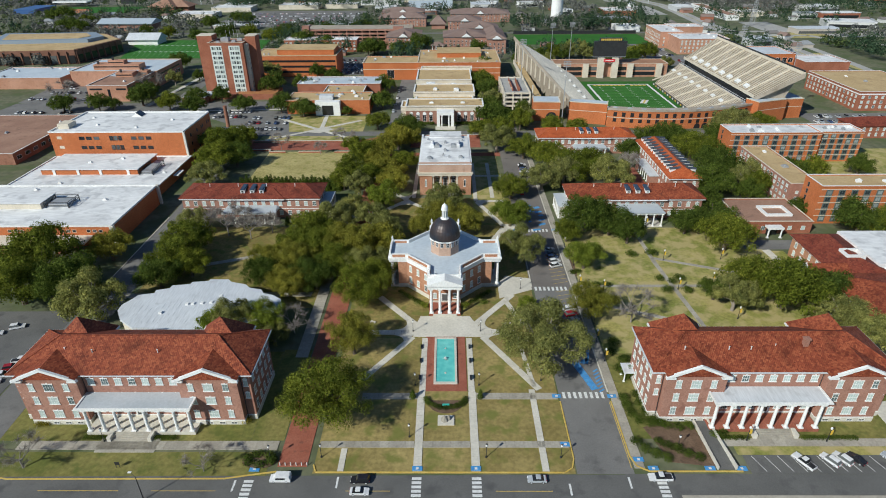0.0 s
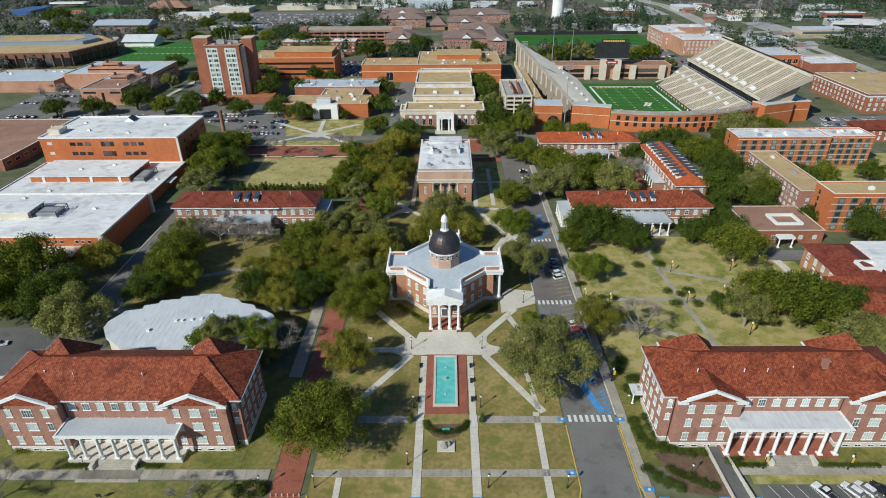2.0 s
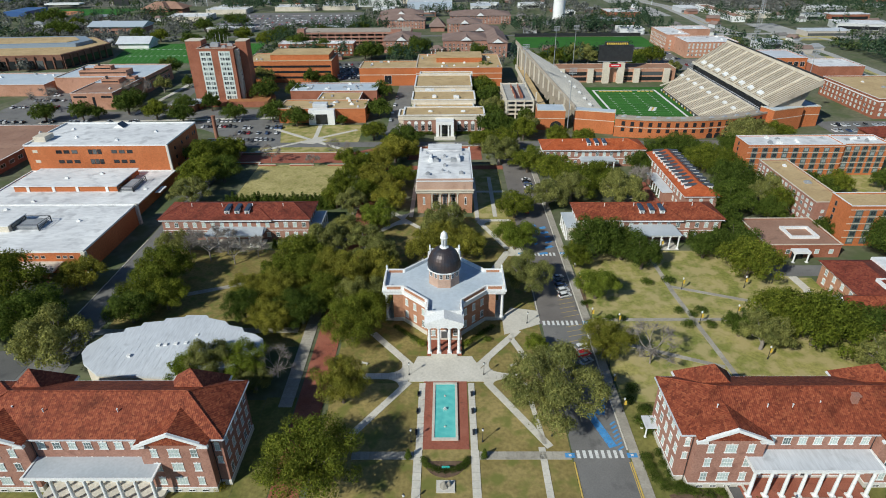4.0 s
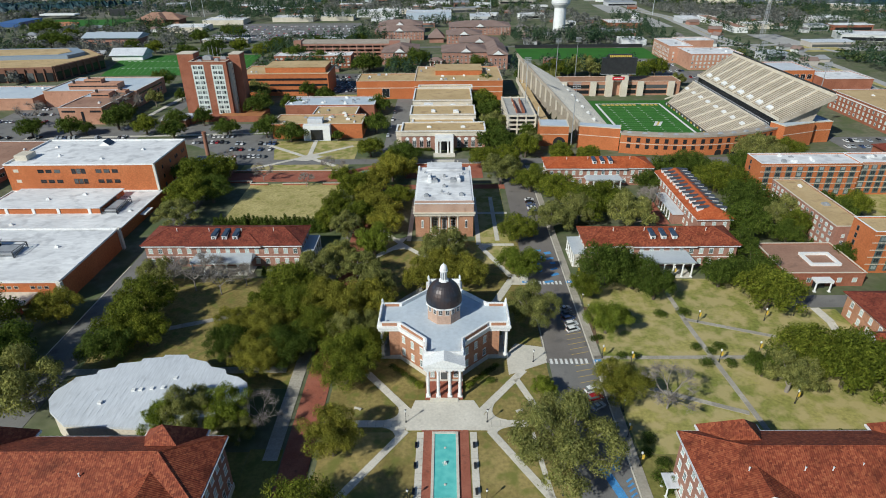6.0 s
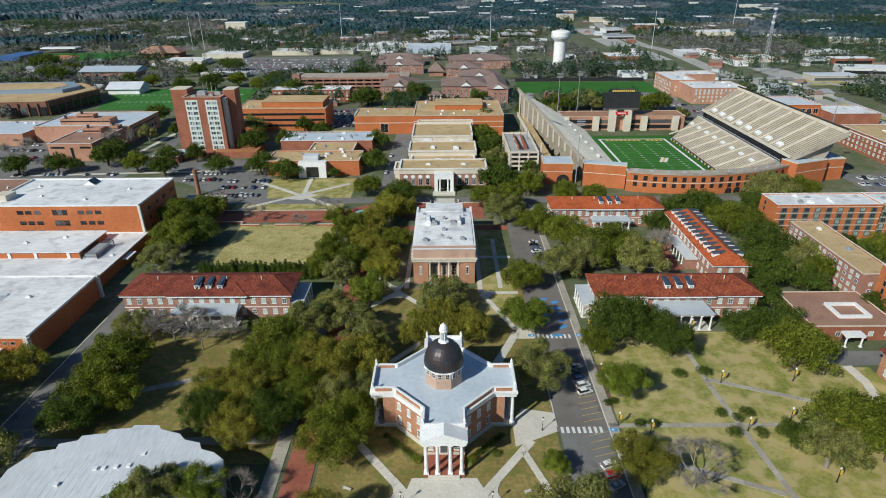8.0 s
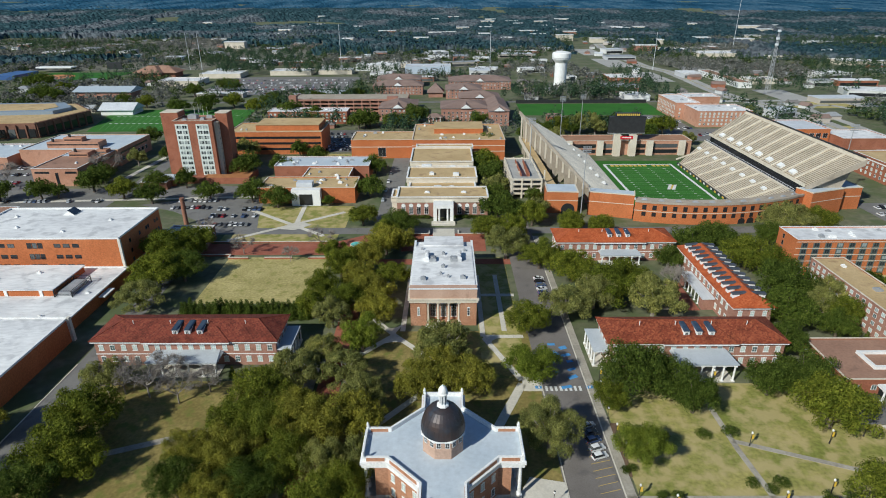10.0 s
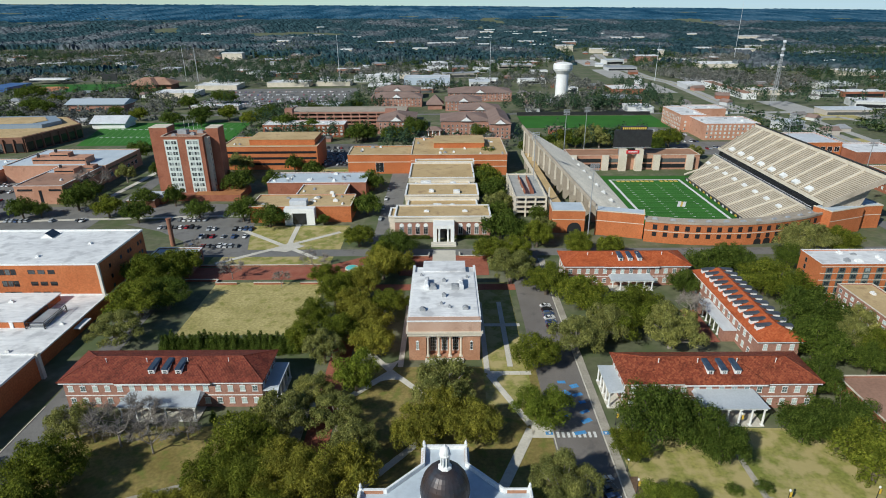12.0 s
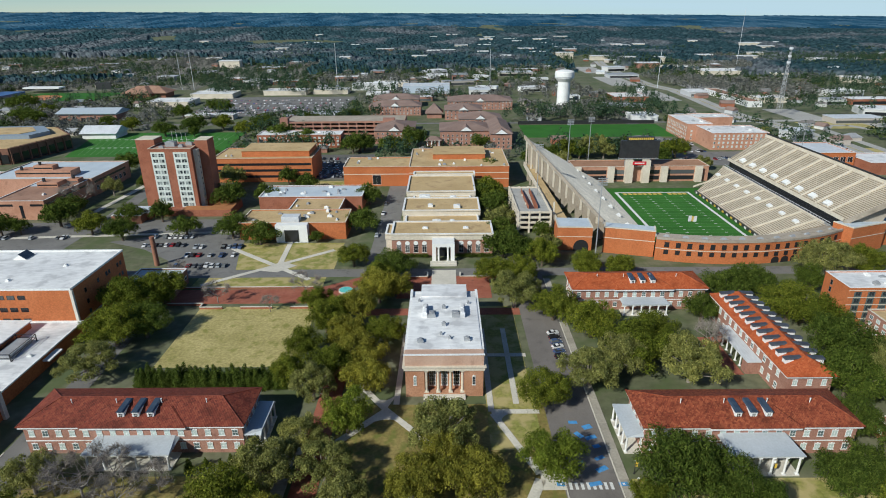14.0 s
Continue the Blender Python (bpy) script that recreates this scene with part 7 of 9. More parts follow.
part("gable_wall", Shape().slab([(-394, 876, 9.6), (-394, 906, 9.6), (-394, 891, 14.2)], [(-393.6, 876, 9.6), (-393.6, 906, 9.6), (-393.6, 891, 14.2)]), black_metal, bh, "dark gable wall")
for x in row(-462, -396, 6):
    part("door", Shape().box(x - 2.6, x + 2.6, 875.7, 875.9, 0, 4.4), window_dark, bh)
wh = thing("white_house", "white clapboard house with grey gable roof", "house")
part("wall", Shape().box(-376, -341, 771, 795, 0, 5.5), white_paint, wh)
part("roof", Shape().hip(-378, -339, 769, 797, 5.7, 12, gable=True), metal_pale, wh)
ball = thing("practice_field", "green practice turf with white yard lines", "field")
part("turf", Shape().prism([(-346, 688), (-205, 690), (-215, 800), (-376, 802)], 0, 0.16), turf_pale, ball)
for k in range(22):
    part("yard_line", Shape().prism(strip((-338 + 5.6 * k, 696), (-338 + 5.6 * k - 28 * (1 - k / 24), 793), 0.45), 0.16, 0.2), line_faint, ball)
for k in range(21):
    for v in (0.3, 0.7):
        part("hash_mark", Shape().box(-335.5 + 5.6 * k - 28 * v * (1 - k / 24), -332.5 + 5.6 * k - 28 * v * (1 - k / 24), 696 + 97 * v, 697.6 + 97 * v, 0.16, 0.21), line_white, ball)
pf = thing("practice_field", "plain green practice field by pines", "field")
part("turf", Shape().box(85, 240, 760, 830, 0, 0.16), turf, pf)
part("fence", Shape().box(85, 240, 834, 834.4, 0, 4), black_metal, pf)
bb = thing("baseball_field", "baseball field with orange clay infield", "field")
part("turf", Shape().box(-660, -524, 1048, 1150, 0, 0.16), turf, bb)
part("infield", Shape().lathe(-628, 1090, [(34, 0.1), (34, 0.24)], 20), clay, bb)
part("grandstand", Shape().box(-700, -665, 1060, 1120, 0, 7), paint((0.05, 0.12, 0.3)), bb)
part("grandstand_roof", Shape().box(-690, -630, 1152, 1170, 7, 9), white_paint, bb)
part("board", Shape().box(-570, -545, 1154, 1156, 5, 16), black_metal, bb)
tw = thing("water_tower", "tall white water tower with banded tank", "water tower")
part("shaft", Shape().lathe(161, 968, [(9.6, 0), (8.4, 4), (8.2, 32)], 24), white_paint, tw)
part("tank", Shape().lathe(161, 968, [(8.2, 32), (12.5, 37), (12.8, 38), (12.8, 44.5), (11.8, 45.6), (5, 47.2), (0.5, 47.6)], 28), white_paint, tw)
part("band", Shape().lathe(161, 968, [(13.0, 38.4), (13.0, 38.9)], 28), metal_grey, tw)
part("cap_rail", Shape().lathe(161, 968, [(1.2, 47.4), (1.2, 49)], 8), metal_grey, tw)


def lattice(x, y, h, wide, label):
    t = thing("radio_mast", label, "mast", at=pose(x, y, 0))
    legs, braces = Shape(), Shape()
    p = lambda k, z: ((wide * (1 - 0.75 * z / h)) * math.cos(2.09 * k), (wide * (1 - 0.75 * z / h)) * math.sin(2.09 * k), z)
    for k in range(3):
        legs.tube(p(k, 0), p(k, h), 0.28, 0.18, 4)
        for j in range(14):
            braces.tube(p(k, h * j / 14), p((k + 1) % 3, h * (j + 1) / 14), 0.13, 0.13, 3)
            braces.tube(p((k + 1) % 3, h * j / 14), p(k, h * (j + 1) / 14), 0.13, 0.13, 3)
    part("leg", legs, metal_grey, t)
    part("brace", braces, metal_grey, t)
    for z in (h - 2, h - 11, h - 18):
        part("antenna", Shape().lathe(0, 0, [(2.2, z - 1.2), (2.2, z + 1.2)], 8), metal_pale, t)


lattice(415, 898, 78, 3.6, "tall grey lattice radio mast")
for x, y, h in ((-440, 1180, 60), (-420, 1180, 60), (-190, 1250, 70), (640, 1500, 120), (350, 1150, 60), (80, 1200, 60), (870, 1250, 60)):
    solid("antenna_pole", Shape().lathe(x, y, [(0.5, 0), (0.25, h)], 6), metal_pale, "thin grey antenna pole", "pole", "far poles")
HIGHWAY = [(352, 470), (366, 560), (376, 650), (380, 726), (375, 775), (370, 830), (360, 860), (358, 930), (364, 1021), (368, 1122), (352, 1200), (353, 1370), (368, 1573), (385, 1690)]
FRONTAGE = [(392, 560), (400, 640), (404, 720), (407, 790), (425, 812), (446, 813), (460, 780), (560, 690), (700, 640)]
CROSSING = [(300, 842), (420, 846), (560, 840), (900, 842)]
for label, line, wide in (("broad pale highway leaving town", HIGHWAY, 22), ("curving pale slip road", FRONTAGE, 9), ("overpass road across the highway", CROSSING, 11)):
    rd = Shape()
    for a, b in zip(line, line[1:]):
        rd.prism(strip(a, b, wide), -0.1, 0.12)
    solid("road", rd, road_worn, label, "road", kind="structure")
    md = Shape()
    for a, b in zip(line, line[1:]):
        md.prism(strip(a, b, 1.2), -0.1, 0.2)
    if wide > 20:
        solid("median", md, lawn_green, "narrow grass median", "median", kind="structure")
for label, x0, x1, y0, y1 in (("mown grass verge of the highway", 389, 398, 560, 700), ("mown grass triangle by the ramp", 400, 470, 795, 835), ("pale dry meadow behind the houses", -900, -420, 1180, 1290)):
    sheet("meadow", rect(x0, x1, y0, y1), meadow_dry if x1 < 0 else lawn_tan, label, "meadow", 0.06)
dry = Shape()
for i in range(24):
    for j in range(14):
        x0, x1, y0, y1 = -1240 + 40 * i, -1200 + 40 * i, 1340 + 42 * j, 1382 + 42 * j
        dry.add([(x, y, land(x, y) + 0.35) for x, y in rect(x0, x1, y0, y1)], [(0, 1, 2, 3)])
solid("meadow", dry, meadow_dry, "pale dry meadow beyond town", "meadow", kind="structure")
sheet("road", [(210, 650), (222, 650), (222, 850), (262, 1000), (248, 1000), (208, 850)], asphalt_pale, "street along the practice field", "road", 0.094)
sheet("road", [(-700, 850), (300, 838), (300, 846), (-700, 860)], asphalt_pale, "long cross street", "road", 0.088)
sheet("parking_lot", rect(-330, -130, 905, 1080), asphalt_pale, "broad car park full of cars", "car park", 0.1)
for x0, x1, y0, y1 in ((300, 338, 1010, 1120), (286, 334, 1190, 1330), (290, 336, 1400, 1540), (400, 470, 1100, 1200), (410, 450, 850, 930), (470, 560, 800, 832)):
    sheet("parking_lot", rect(x0, x1, y0, y1), road_worn, "pale car park of roadside shops", "car park", 0.07)
sheet("parking_lot", rect(205, 240, 640, 750), asphalt_pale, "car park beside the stadium", "car park", 0.086)
sheet("parking_lot", rect(240, 300, 640, 690), asphalt_pale, "car park before the north hall", "car park", 0.082)
sheet("parking_lot", rect(255, 330, 434, 472), asphalt_pale, "car park by the east stand", "car park", 0.086)
sheet("parking_lot", rect(-340, -212, 434, 508), asphalt_pale, "car park before the brown block", "car park", 0.07)

walled("warehouse", "long blue-grey metal warehouse", -64, 10, 1113, 1150, 11, paint((0.45, 0.52, 0.6), 0.6), metal_pale, units=2)
walled("warehouse", "long pale metal depot", -150, -76, 1155, 1185, 9, paint((0.62, 0.63, 0.62), 0.6), roof_white)
for x0, x1, y0, d in ((-412, -352, 988, 42), (-382, -318, 1069, 40), (-280, -214, 1100, 34), (-205, -150, 1110, 30), (508, 600, 1350, 60), (620, 700, 1300, 50), (700, 790, 1200, 50), (240, 288, 1003, 44), (430, 470, 980, 30), (470, 560, 1440, 50), (-120, -60, 1200, 30)):
    walled("commercial_hall", "low commercial hall with a broad white roof", x0, x1, y0, y0 + d, 6.5, brick_red if x0 == 240 else cream_paint, roof_white, units=3, group="commercial halls")
walled("motel", "long two-storey white motel with brown roof", 400, 418, 945, 1086, 7, white_paint, roof_brown, windows=(("west", 24, (2, 5.2), 2.2, 1.6, window_dark),))
gy = thing("gymnasium", "brown gymnasium with crossing hipped roofs", "building")
part("wall", Shape().box(-486, -424, 1080, 1110, 0, 8), brick_brown, gy)
part("roof", Shape().hip(-490, -420, 1076, 1114, 8, 17), roof_brown, gy)
part("cross_roof", Shape().hip(-470, -440, 1066, 1124, 8.1, 17.2), roof_brown, gy)
part("cross_wall", Shape().box(-468, -442, 1068, 1079.9, 0, 8), brick_brown, gy)


# ---- trees and planting ----
def leaf_cloud(rnd, blobs, count, size):
    """Small leaf clumps scattered over the outer faces of overlapping blobs."""
    s = Shape()
    weights = [b[3] * b[4] for b in blobs]
    for k in range(count):
        bx, by, bz, br, bh = rnd.choices(blobs, weights)[0]
        u, t = rnd.uniform(-0.6, 1.0), rnd.uniform(0, 2 * math.pi)
        q = math.sqrt(1 - u * u)
        deep = rnd.uniform(0.8, 1.08) if k % 6 else 0.62
        br, bh = br * deep, bh * deep
        d = Vector((q * math.cos(t), q * math.sin(t), u))
        c = Vector((bx + d.x * br, by + d.y * br, bz + d.z * bh)) * 1.0 + Vector((rnd.gauss(0, 0.02), rnd.gauss(0, 0.02), rnd.gauss(0, 0.02)))
        nrm = (d + Vector((rnd.gauss(0, 0.42), rnd.gauss(0, 0.42), rnd.gauss(0.12, 0.42)))).normalized()
        a = nrm.orthogonal().normalized()
        a = a * math.cos(t * 7) + nrm.cross(a) * math.sin(t * 7)
        b = nrm.cross(a)
        z = size * (rnd.uniform(0.55, 1.3) if k % 6 else 1.5)
        p0, p1, p2, p3 = c + a * z, c + b * z * 0.8 + nrm * z * 0.25, c - a * z, c - b * z * 0.8 + nrm * z * 0.25
        s.add([p0, p1, p2] if k % 2 else [p0, p2, p3], [(0, 1, 2)])
    return s


def branchy(rnd, height, spread, levels, thick):
    """Trunk and limbs that fork; gives the wood and the tips."""
    s, tips = Shape(), []

    def grow(a, d, length, r, left):
        b = a + d * length
        s.tube(a, b, r, r * 0.66, 5 if left > 1 else 3)
        if left == 0:
            tips.append(b)
            return
        for j in range(rnd.choice((2, 3)) if left > 1 else 3):
            e = (d + Vector((rnd.gauss(0, spread), rnd.gauss(0, spread), rnd.uniform(-0.15, 0.35)))).normalized()
            grow(b, e, length * rnd.uniform(0.58, 0.8), r * 0.6, left - 1)

    s.tube((0, 0, -0.05), (0, 0, height), thick, thick * 0.8, 7)
    for j in range(5):
        t = 2 * math.pi * j / 5 + rnd.uniform(-0.4, 0.4)
        grow(Vector((0, 0, height * rnd.uniform(0.75, 1))), Vector((math.cos(t), math.sin(t), rnd.uniform(0.35, 1.0))).normalized(), height * rnd.uniform(0.75, 1.0), thick * 0.6, levels)
    return s, tips


def make_tree(name, label, leaf, seed, blobs_n, leaves, size, flat=0.62, lumps=0.36, wood=None, hollow=0.0):
    """A tree of crown radius 1, scaled where it stands; the origin is at its foot."""
    rnd = random.Random(seed)
    t = thing(name, label, "tree", "campus trees")
    tr = Shape().tube((0, 0, -0.05), (0.02, 0.0, 0.42), 0.07, 0.05, 8)
    blobs = [(0, 0, 0.48, 0.42, 0.36)]
    for k in range(blobs_n):
        a, r = 2.39996 * k + rnd.uniform(-0.3, 0.3), math.sqrt((k + 0.6) / blobs_n) * 0.8
        z = 0.26 + 0.74 * flat * max(0.0, 1 - r * r) ** 0.6 * rnd.uniform(0.3, 1.1)
        br = lumps * rnd.uniform(0.5, 1.12) * (1 - 0.25 * r)
        x, y = r * math.cos(a) * rnd.uniform(0.8, 1.14), r * math.sin(a) * rnd.uniform(0.8, 1.14)
        blobs.append((x, y, z, br, br * 0.82))
        if k % (3 if hollow else 6) == 0:
            tr.tube((0.02, 0, 0.16 + 0.2 * rnd.random()), (x * 0.85, y * 0.85, z), 0.03, 0.008, 4)
    part("trunk", tr, wood or bark, t)
    if hollow:
        blobs = blobs[1:]
    part("crown", leaf_cloud(rnd, blobs, leaves, size), leaf, t)
    return t


def make_bare(seed):
    rnd = random.Random(seed)
    t = thing("bare_tree", "leafless grey tree in winter", "tree", "campus trees")
    s, tips = branchy(rnd, 0.36, 0.46, 3, 0.032)
    part("trunk", s, bark_grey, t)
    tw = Shape()
    for p in tips:
        for j in range(11):
            d = Vector((rnd.gauss(0, 1), rnd.gauss(0, 1), rnd.gauss(0.5, 0.7))).normalized()
            tw.tube(p, p + d * rnd.uniform(0.1, 0.26), 0.0042, 0.0015, 3)
    part("crown", tw, bark_grey, t)
    return t


KINDS = {
    "o": ("oak", "broad green live oak with spreading crown", leaf_oak, 11, 50, 0.95, 0.25, None, 0.0),
    "g": ("broadleaf_tree", "round bright green tree on the lawn", leaf_green, 31, 40, 1.0, 0.25, None, 0.0),
    "y": ("olive_oak", "yellow-olive oak in spring leaf", leaf_olive, 41, 46, 0.95, 0.24, None, 0.0),
    "s": ("sparse_oak", "thin grey-green oak with showing limbs", leaf_grey, 51, 46, 0.95, 0.22, bark_grey, 1.0),
    "m": ("dense_oak", "dense and very dark evergreen tree", leaf_dark, 61, 42, 0.95, 0.26, None, 0.0),
}
PROTO = {"b": [make_bare(71 + k) for k in range(2)]}
for kind, (name, label, leaf, seed, lumps_n, flat, lump, wood, hollow) in KINDS.items():
    for level, leaves, size, many in (("fine", 26000, 0.0195, 1), ("mid", 13500, 0.0275, 3), ("far", 4200, 0.048, 2)):
        PROTO[kind + level] = [make_tree(name, label, leaf, seed + k, lumps_n + 5 * k, leaves, size, flat, lump, wood, hollow) for k in range(many)]
used_first = set()
tree_rnd = random.Random(5)


def plant(x, y, r, kind):
    """One tree of crown radius r at a place."""
    if y > 440 and kind in "oy" and int(x + y) % 10 < 8:
        kind = "m"
    if kind != "b":
        kind += "fine" if y < 262 and abs(x) < 75 else "mid" if y < 440 else "far"
    protos = PROTO[kind]
    k = tree_rnd.randrange(len(protos))
    tall = r * tree_rnd.uniform(0.95, 1.15) * (1.3 if kind == "b" else 1.4 if r < 9 else 1.2 if r < 13 else 1.05)
    m = pose(x, y, 0, 0, 0, tree_rnd.uniform(0, 360)) @ Matrix.Diagonal((r * 1.08, r * 1.08, tall, 1))
    if (kind, k) in used_first:
        copy_thing(protos[k], m)
    else:
        used_first.add((kind, k))
        PROTO_HOME.append((protos[k], m))


PROTO_HOME = []
# trees round the great lawn
for x, y, r, kind in (
    (-32, 169, 13.8, "o"), (-29, 198, 8.5, "y"), (31, 194, 15.7, "s"), (51.5, 219, 9.2, "y"), (56, 252, 9.0, "g"), (30, 220, 4.4, "g"),
    (-158, 245, 16.6, "o"), (-139, 231, 13.7, "m"), (-155, 227, 14.0, "o"), (-122, 216, 12.6, "s"), 
    (-70, 207, 8.4, "s"), (-61, 208, 8.4, "g"), (-51, 209, 7.0, "b"), (-77, 204, 6.8, "g"), (-56, 203, 6.0, "s"), (-108, 152, 6.6, "b"), (-61, 151, 4.8, "b"),
    (65, 215, 9.2, "b"), (56, 187, 2.6, "m"), (112, 231, 11.2, "o"), (121, 224, 14.5, "o"), (134, 226, 11.6, "m"), (103, 222, 8.9, "s"),
    (135, 210, 10.4, "s"), (138, 200, 10.2, "s"), (182, 280, 12.2, "m"), (189, 277, 10.7, "o"), 
    (-30, 226, 10.8, "o"), (-27, 236, 8.6, "o"),
):
    plant(x, y, r, kind)
# trees about the halls and the dome
for x, y, r, kind in (
    (-107, 264, 11.0, "o"), (-107, 250, 10.8, "o"), (-109, 238, 9.6, "m"), (-100, 246, 8.0, "o"), (-112, 284, 8.4, "s"), (-138, 259, 9.6, "y"),
    (-97, 281, 10.0, "b"), (-86, 278, 8.2, "b"), (-106, 283, 8.0, "b"), (-78, 284, 7.0, "b"), (-92, 288, 7.0, "b"), (-58, 276, 10.8, "o"), (-50, 287, 9.8, "s"), (-52, 258, 10.0, "o"), (-38, 258, 11.0, "y"),
    (-60, 248, 9.8, "y"), (-71, 251, 7.3, "y"), (-49, 237, 10.2, "m"), (-33, 245, 8.1, "s"), (-33, 287, 9.7, "s"), (-30, 308, 8.6, "g"),
    (-31, 344, 10.8, "y"), (-38, 359, 9.3, "y"), (-44, 325, 8.3, "s"), (-53, 333, 7.6, "o"), (-48, 370, 8.5, "o"), (-8, 281, 9.5, "y"),
    (0, 301, 11.6, "s"), (8, 283, 9.6, "y"), (0, 292, 7.6, "y"), (30, 290, 10.2, "g"), (33, 321, 9.6, "o"),
    (31, 257, 10.4, "s"), (50, 332, 11.6, "s"), (63, 284, 12.4, "m"), (73, 281, 10.0, "m"), (79, 273, 8.4, "m"), (53, 275, 6.6, "o"),
    (107, 282, 9.0, "m"), (120, 285, 10.5, "m"), (118, 266, 12.6, "o"), (71, 345, 14.6, "o"), (86, 334, 12.5, "s"),
    (63, 340, 10.4, "s"), (82, 361, 9.6, "o"), (59, 365, 11.8, "o"), (46, 379, 11.0, "o"), (31, 391, 12.6, "s"), (24, 416, 10.9, "o"),
    (36, 412, 8.9, "o"), (135, 325, 13.0, "m"), (145, 347, 12.9, "m"), (132, 330, 6.0, "m"), (125, 306, 8.5, "m"), (144, 378, 13.3, "o"),
    (150, 367, 11.2, "o"), (160, 341, 9.5, "s"), (150, 330, 7.9, "s"), (102, 354, 8.5, "b"), (139, 401, 12.0, "m"), (125, 393, 11.6, "m"),
    (108, 378, 7.9, "m"), (166, 301, 5.4, "m"), (99, 229, 6.4, "m"), (70, 425, 8.0, "o"), (85, 420, 8.0, "o"),
):
    plant(x, y, r, kind)
# trees about the auditorium and the library
for x, y, r, kind in (
    (-134, 386, 14.1, "o"), (-126, 397, 11.8, "o"), (-129, 361, 13.1, "o"), (-120, 367, 10.8, "m"), (-127, 339, 10.7, "s"), (-46, 437, 9.6, "o"),
    (-25, 422, 11.1, "m"), (-29, 396, 10.9, "y"), (-46, 377, 9.2, "o"), (-36, 380, 8.7, "y"), (-48, 489, 10.9, "o"), (-50, 541, 9.6, "o"),
    (-59, 606, 7.0, "m"), (-72, 471, 4.5, "m"), (-103, 468, 10.7, "o"), (-122, 478, 10.3, "o"), (-150, 482, 9.8, "o"), (-185, 476, 10.0, "y"),
    (-208, 486, 9.6, "o"), (-235, 500, 11.9, "o"), (-261, 485, 9.2, "m"), (-286, 482, 10.3, "o"), (-251, 487, 6.4, "o"), (-143, 535, 11.8, "m"),
    (-158, 588, 11.1, "s"), (-119, 542, 9.9, "o"), (-100, 577, 8.6, "o"), (-117, 591, 8.0, "o"), (-259, 634, 11.6, "o"), (-221, 581, 6.2, "o"),
    (-64, 405, 8.2, "b"), (-102, 397, 7.0, "b"), (-76, 388, 5.5, "b"), (-131, 424, 6.3, "b"), (-246, 538, 12.8, "b"), (-300, 509, 11.9, "b"),
    (31, 539, 13.0, "o"), (32, 593, 11.6, "o"), (36, 494, 8.6, "s"), (31, 446, 11.9, "o"), (50, 435, 8.9, "o"), (41, 446, 8.4, "o"),
    (69, 420, 7.3, "o"), (186, 423, 14.9, "s"), (205, 423, 11.4, "o"), (168, 405, 7.7, "m"), (183, 335, 9.1, "m"), (198, 347, 8.3, "o"),
    (192, 359, 5.2, "m"), (198, 353, 5.2, "m"),
):
    plant(x, y, r, kind)
# trees north of the library
for x, y, r, kind in (
    (-28, 722, 12.3, "o"), (-83, 694, 11.8, "o"), (-74, 708, 10.9, "o"),
):
    plant(x, y, r, kind)
# trees behind the campus
for x, y, r, kind in (
    (80, 661, 10.3, "o"), (92, 658, 10.0, "o"), (107, 671, 11.4, "o"), (119, 668, 11.0, "o"), (126, 670, 12.5, "s"), (140, 667, 12.1, "s"),
    (156, 679, 13.5, "o"), (202, 666, 13.6, "o"), (186, 662, 10.7, "o"), (-51, 701, 11.0, "o"), (-39, 698, 10.7, "o"), (-28, 724, 14.1, "o"),
    (35, 709, 11.0, "o"), (-77, 700, 13.6, "o"), (-134, 729, 14.5, "o"), (-163, 744, 15.0, "o"), (-198, 809, 14.7, "o"), (-154, 845, 10.3, "o"),
    (-142, 842, 10.0, "o"), (-207, 776, 11.6, "o"), (-243, 811, 12.3, "o"), (-268, 795, 15.0, "o"), (-293, 780, 13.5, "y"), (-346, 815, 11.7, "o"),
):
    plant(x, y, r, kind)
# trees behind the campus
for x, y, r, kind in (
    (-378, 828, 10.6, "y"), (-498, 861, 15.9, "o"), (-480, 857, 15.4, "o"), (-582, 979, 16.5, "o"), (-564, 975, 16.0, "o"), (-508, 926, 10.9, "o"),
    (-496, 923, 10.6, "o"), (-118, 863, 10.5, "o"), (-106, 860, 10.2, "o"), (-297, 938, 13.3, "o"), (-283, 934, 12.9, "o"), (-320, 892, 12.6, "o"),
    (313, 738, 10.4, "s"), (-262, 778, 6.6, "o"),
):
    plant(x, y, r, kind)
# trees between the library and the stadium
for x, y, r, kind in (
    (31, 470, 10.5, "o"), (32, 492, 10.0, "s"), (31, 513, 10.5, "o"), (32, 536, 11.0, "o"), (30, 558, 10.0, "o"), (40, 442, 10.0, "o"), (54, 446, 8.5, "s"), (56, 474, 6.0, "m"),
    (142, 694, 11.0, "s"), (120, 690, 10.0, "o"), (98, 640, 9.0, "s"), (160, 640, 10.0, "o"), (182, 645, 10.0, "o"), (72, 648, 9.0, "o"), (210, 626, 8.0, "s"),
    (-236, 565, 8.0, "s"), (-196, 508, 9.0, "y"), (-176, 508, 8.0, "o"), (-240, 520, 10.0, "m"), (-212, 630, 9.0, "o"), (-195, 655, 10.0, "o"), (-175, 668, 10.0, "o"), (-140, 665, 9.0, "o"),
):
    plant(x, y, r, kind)
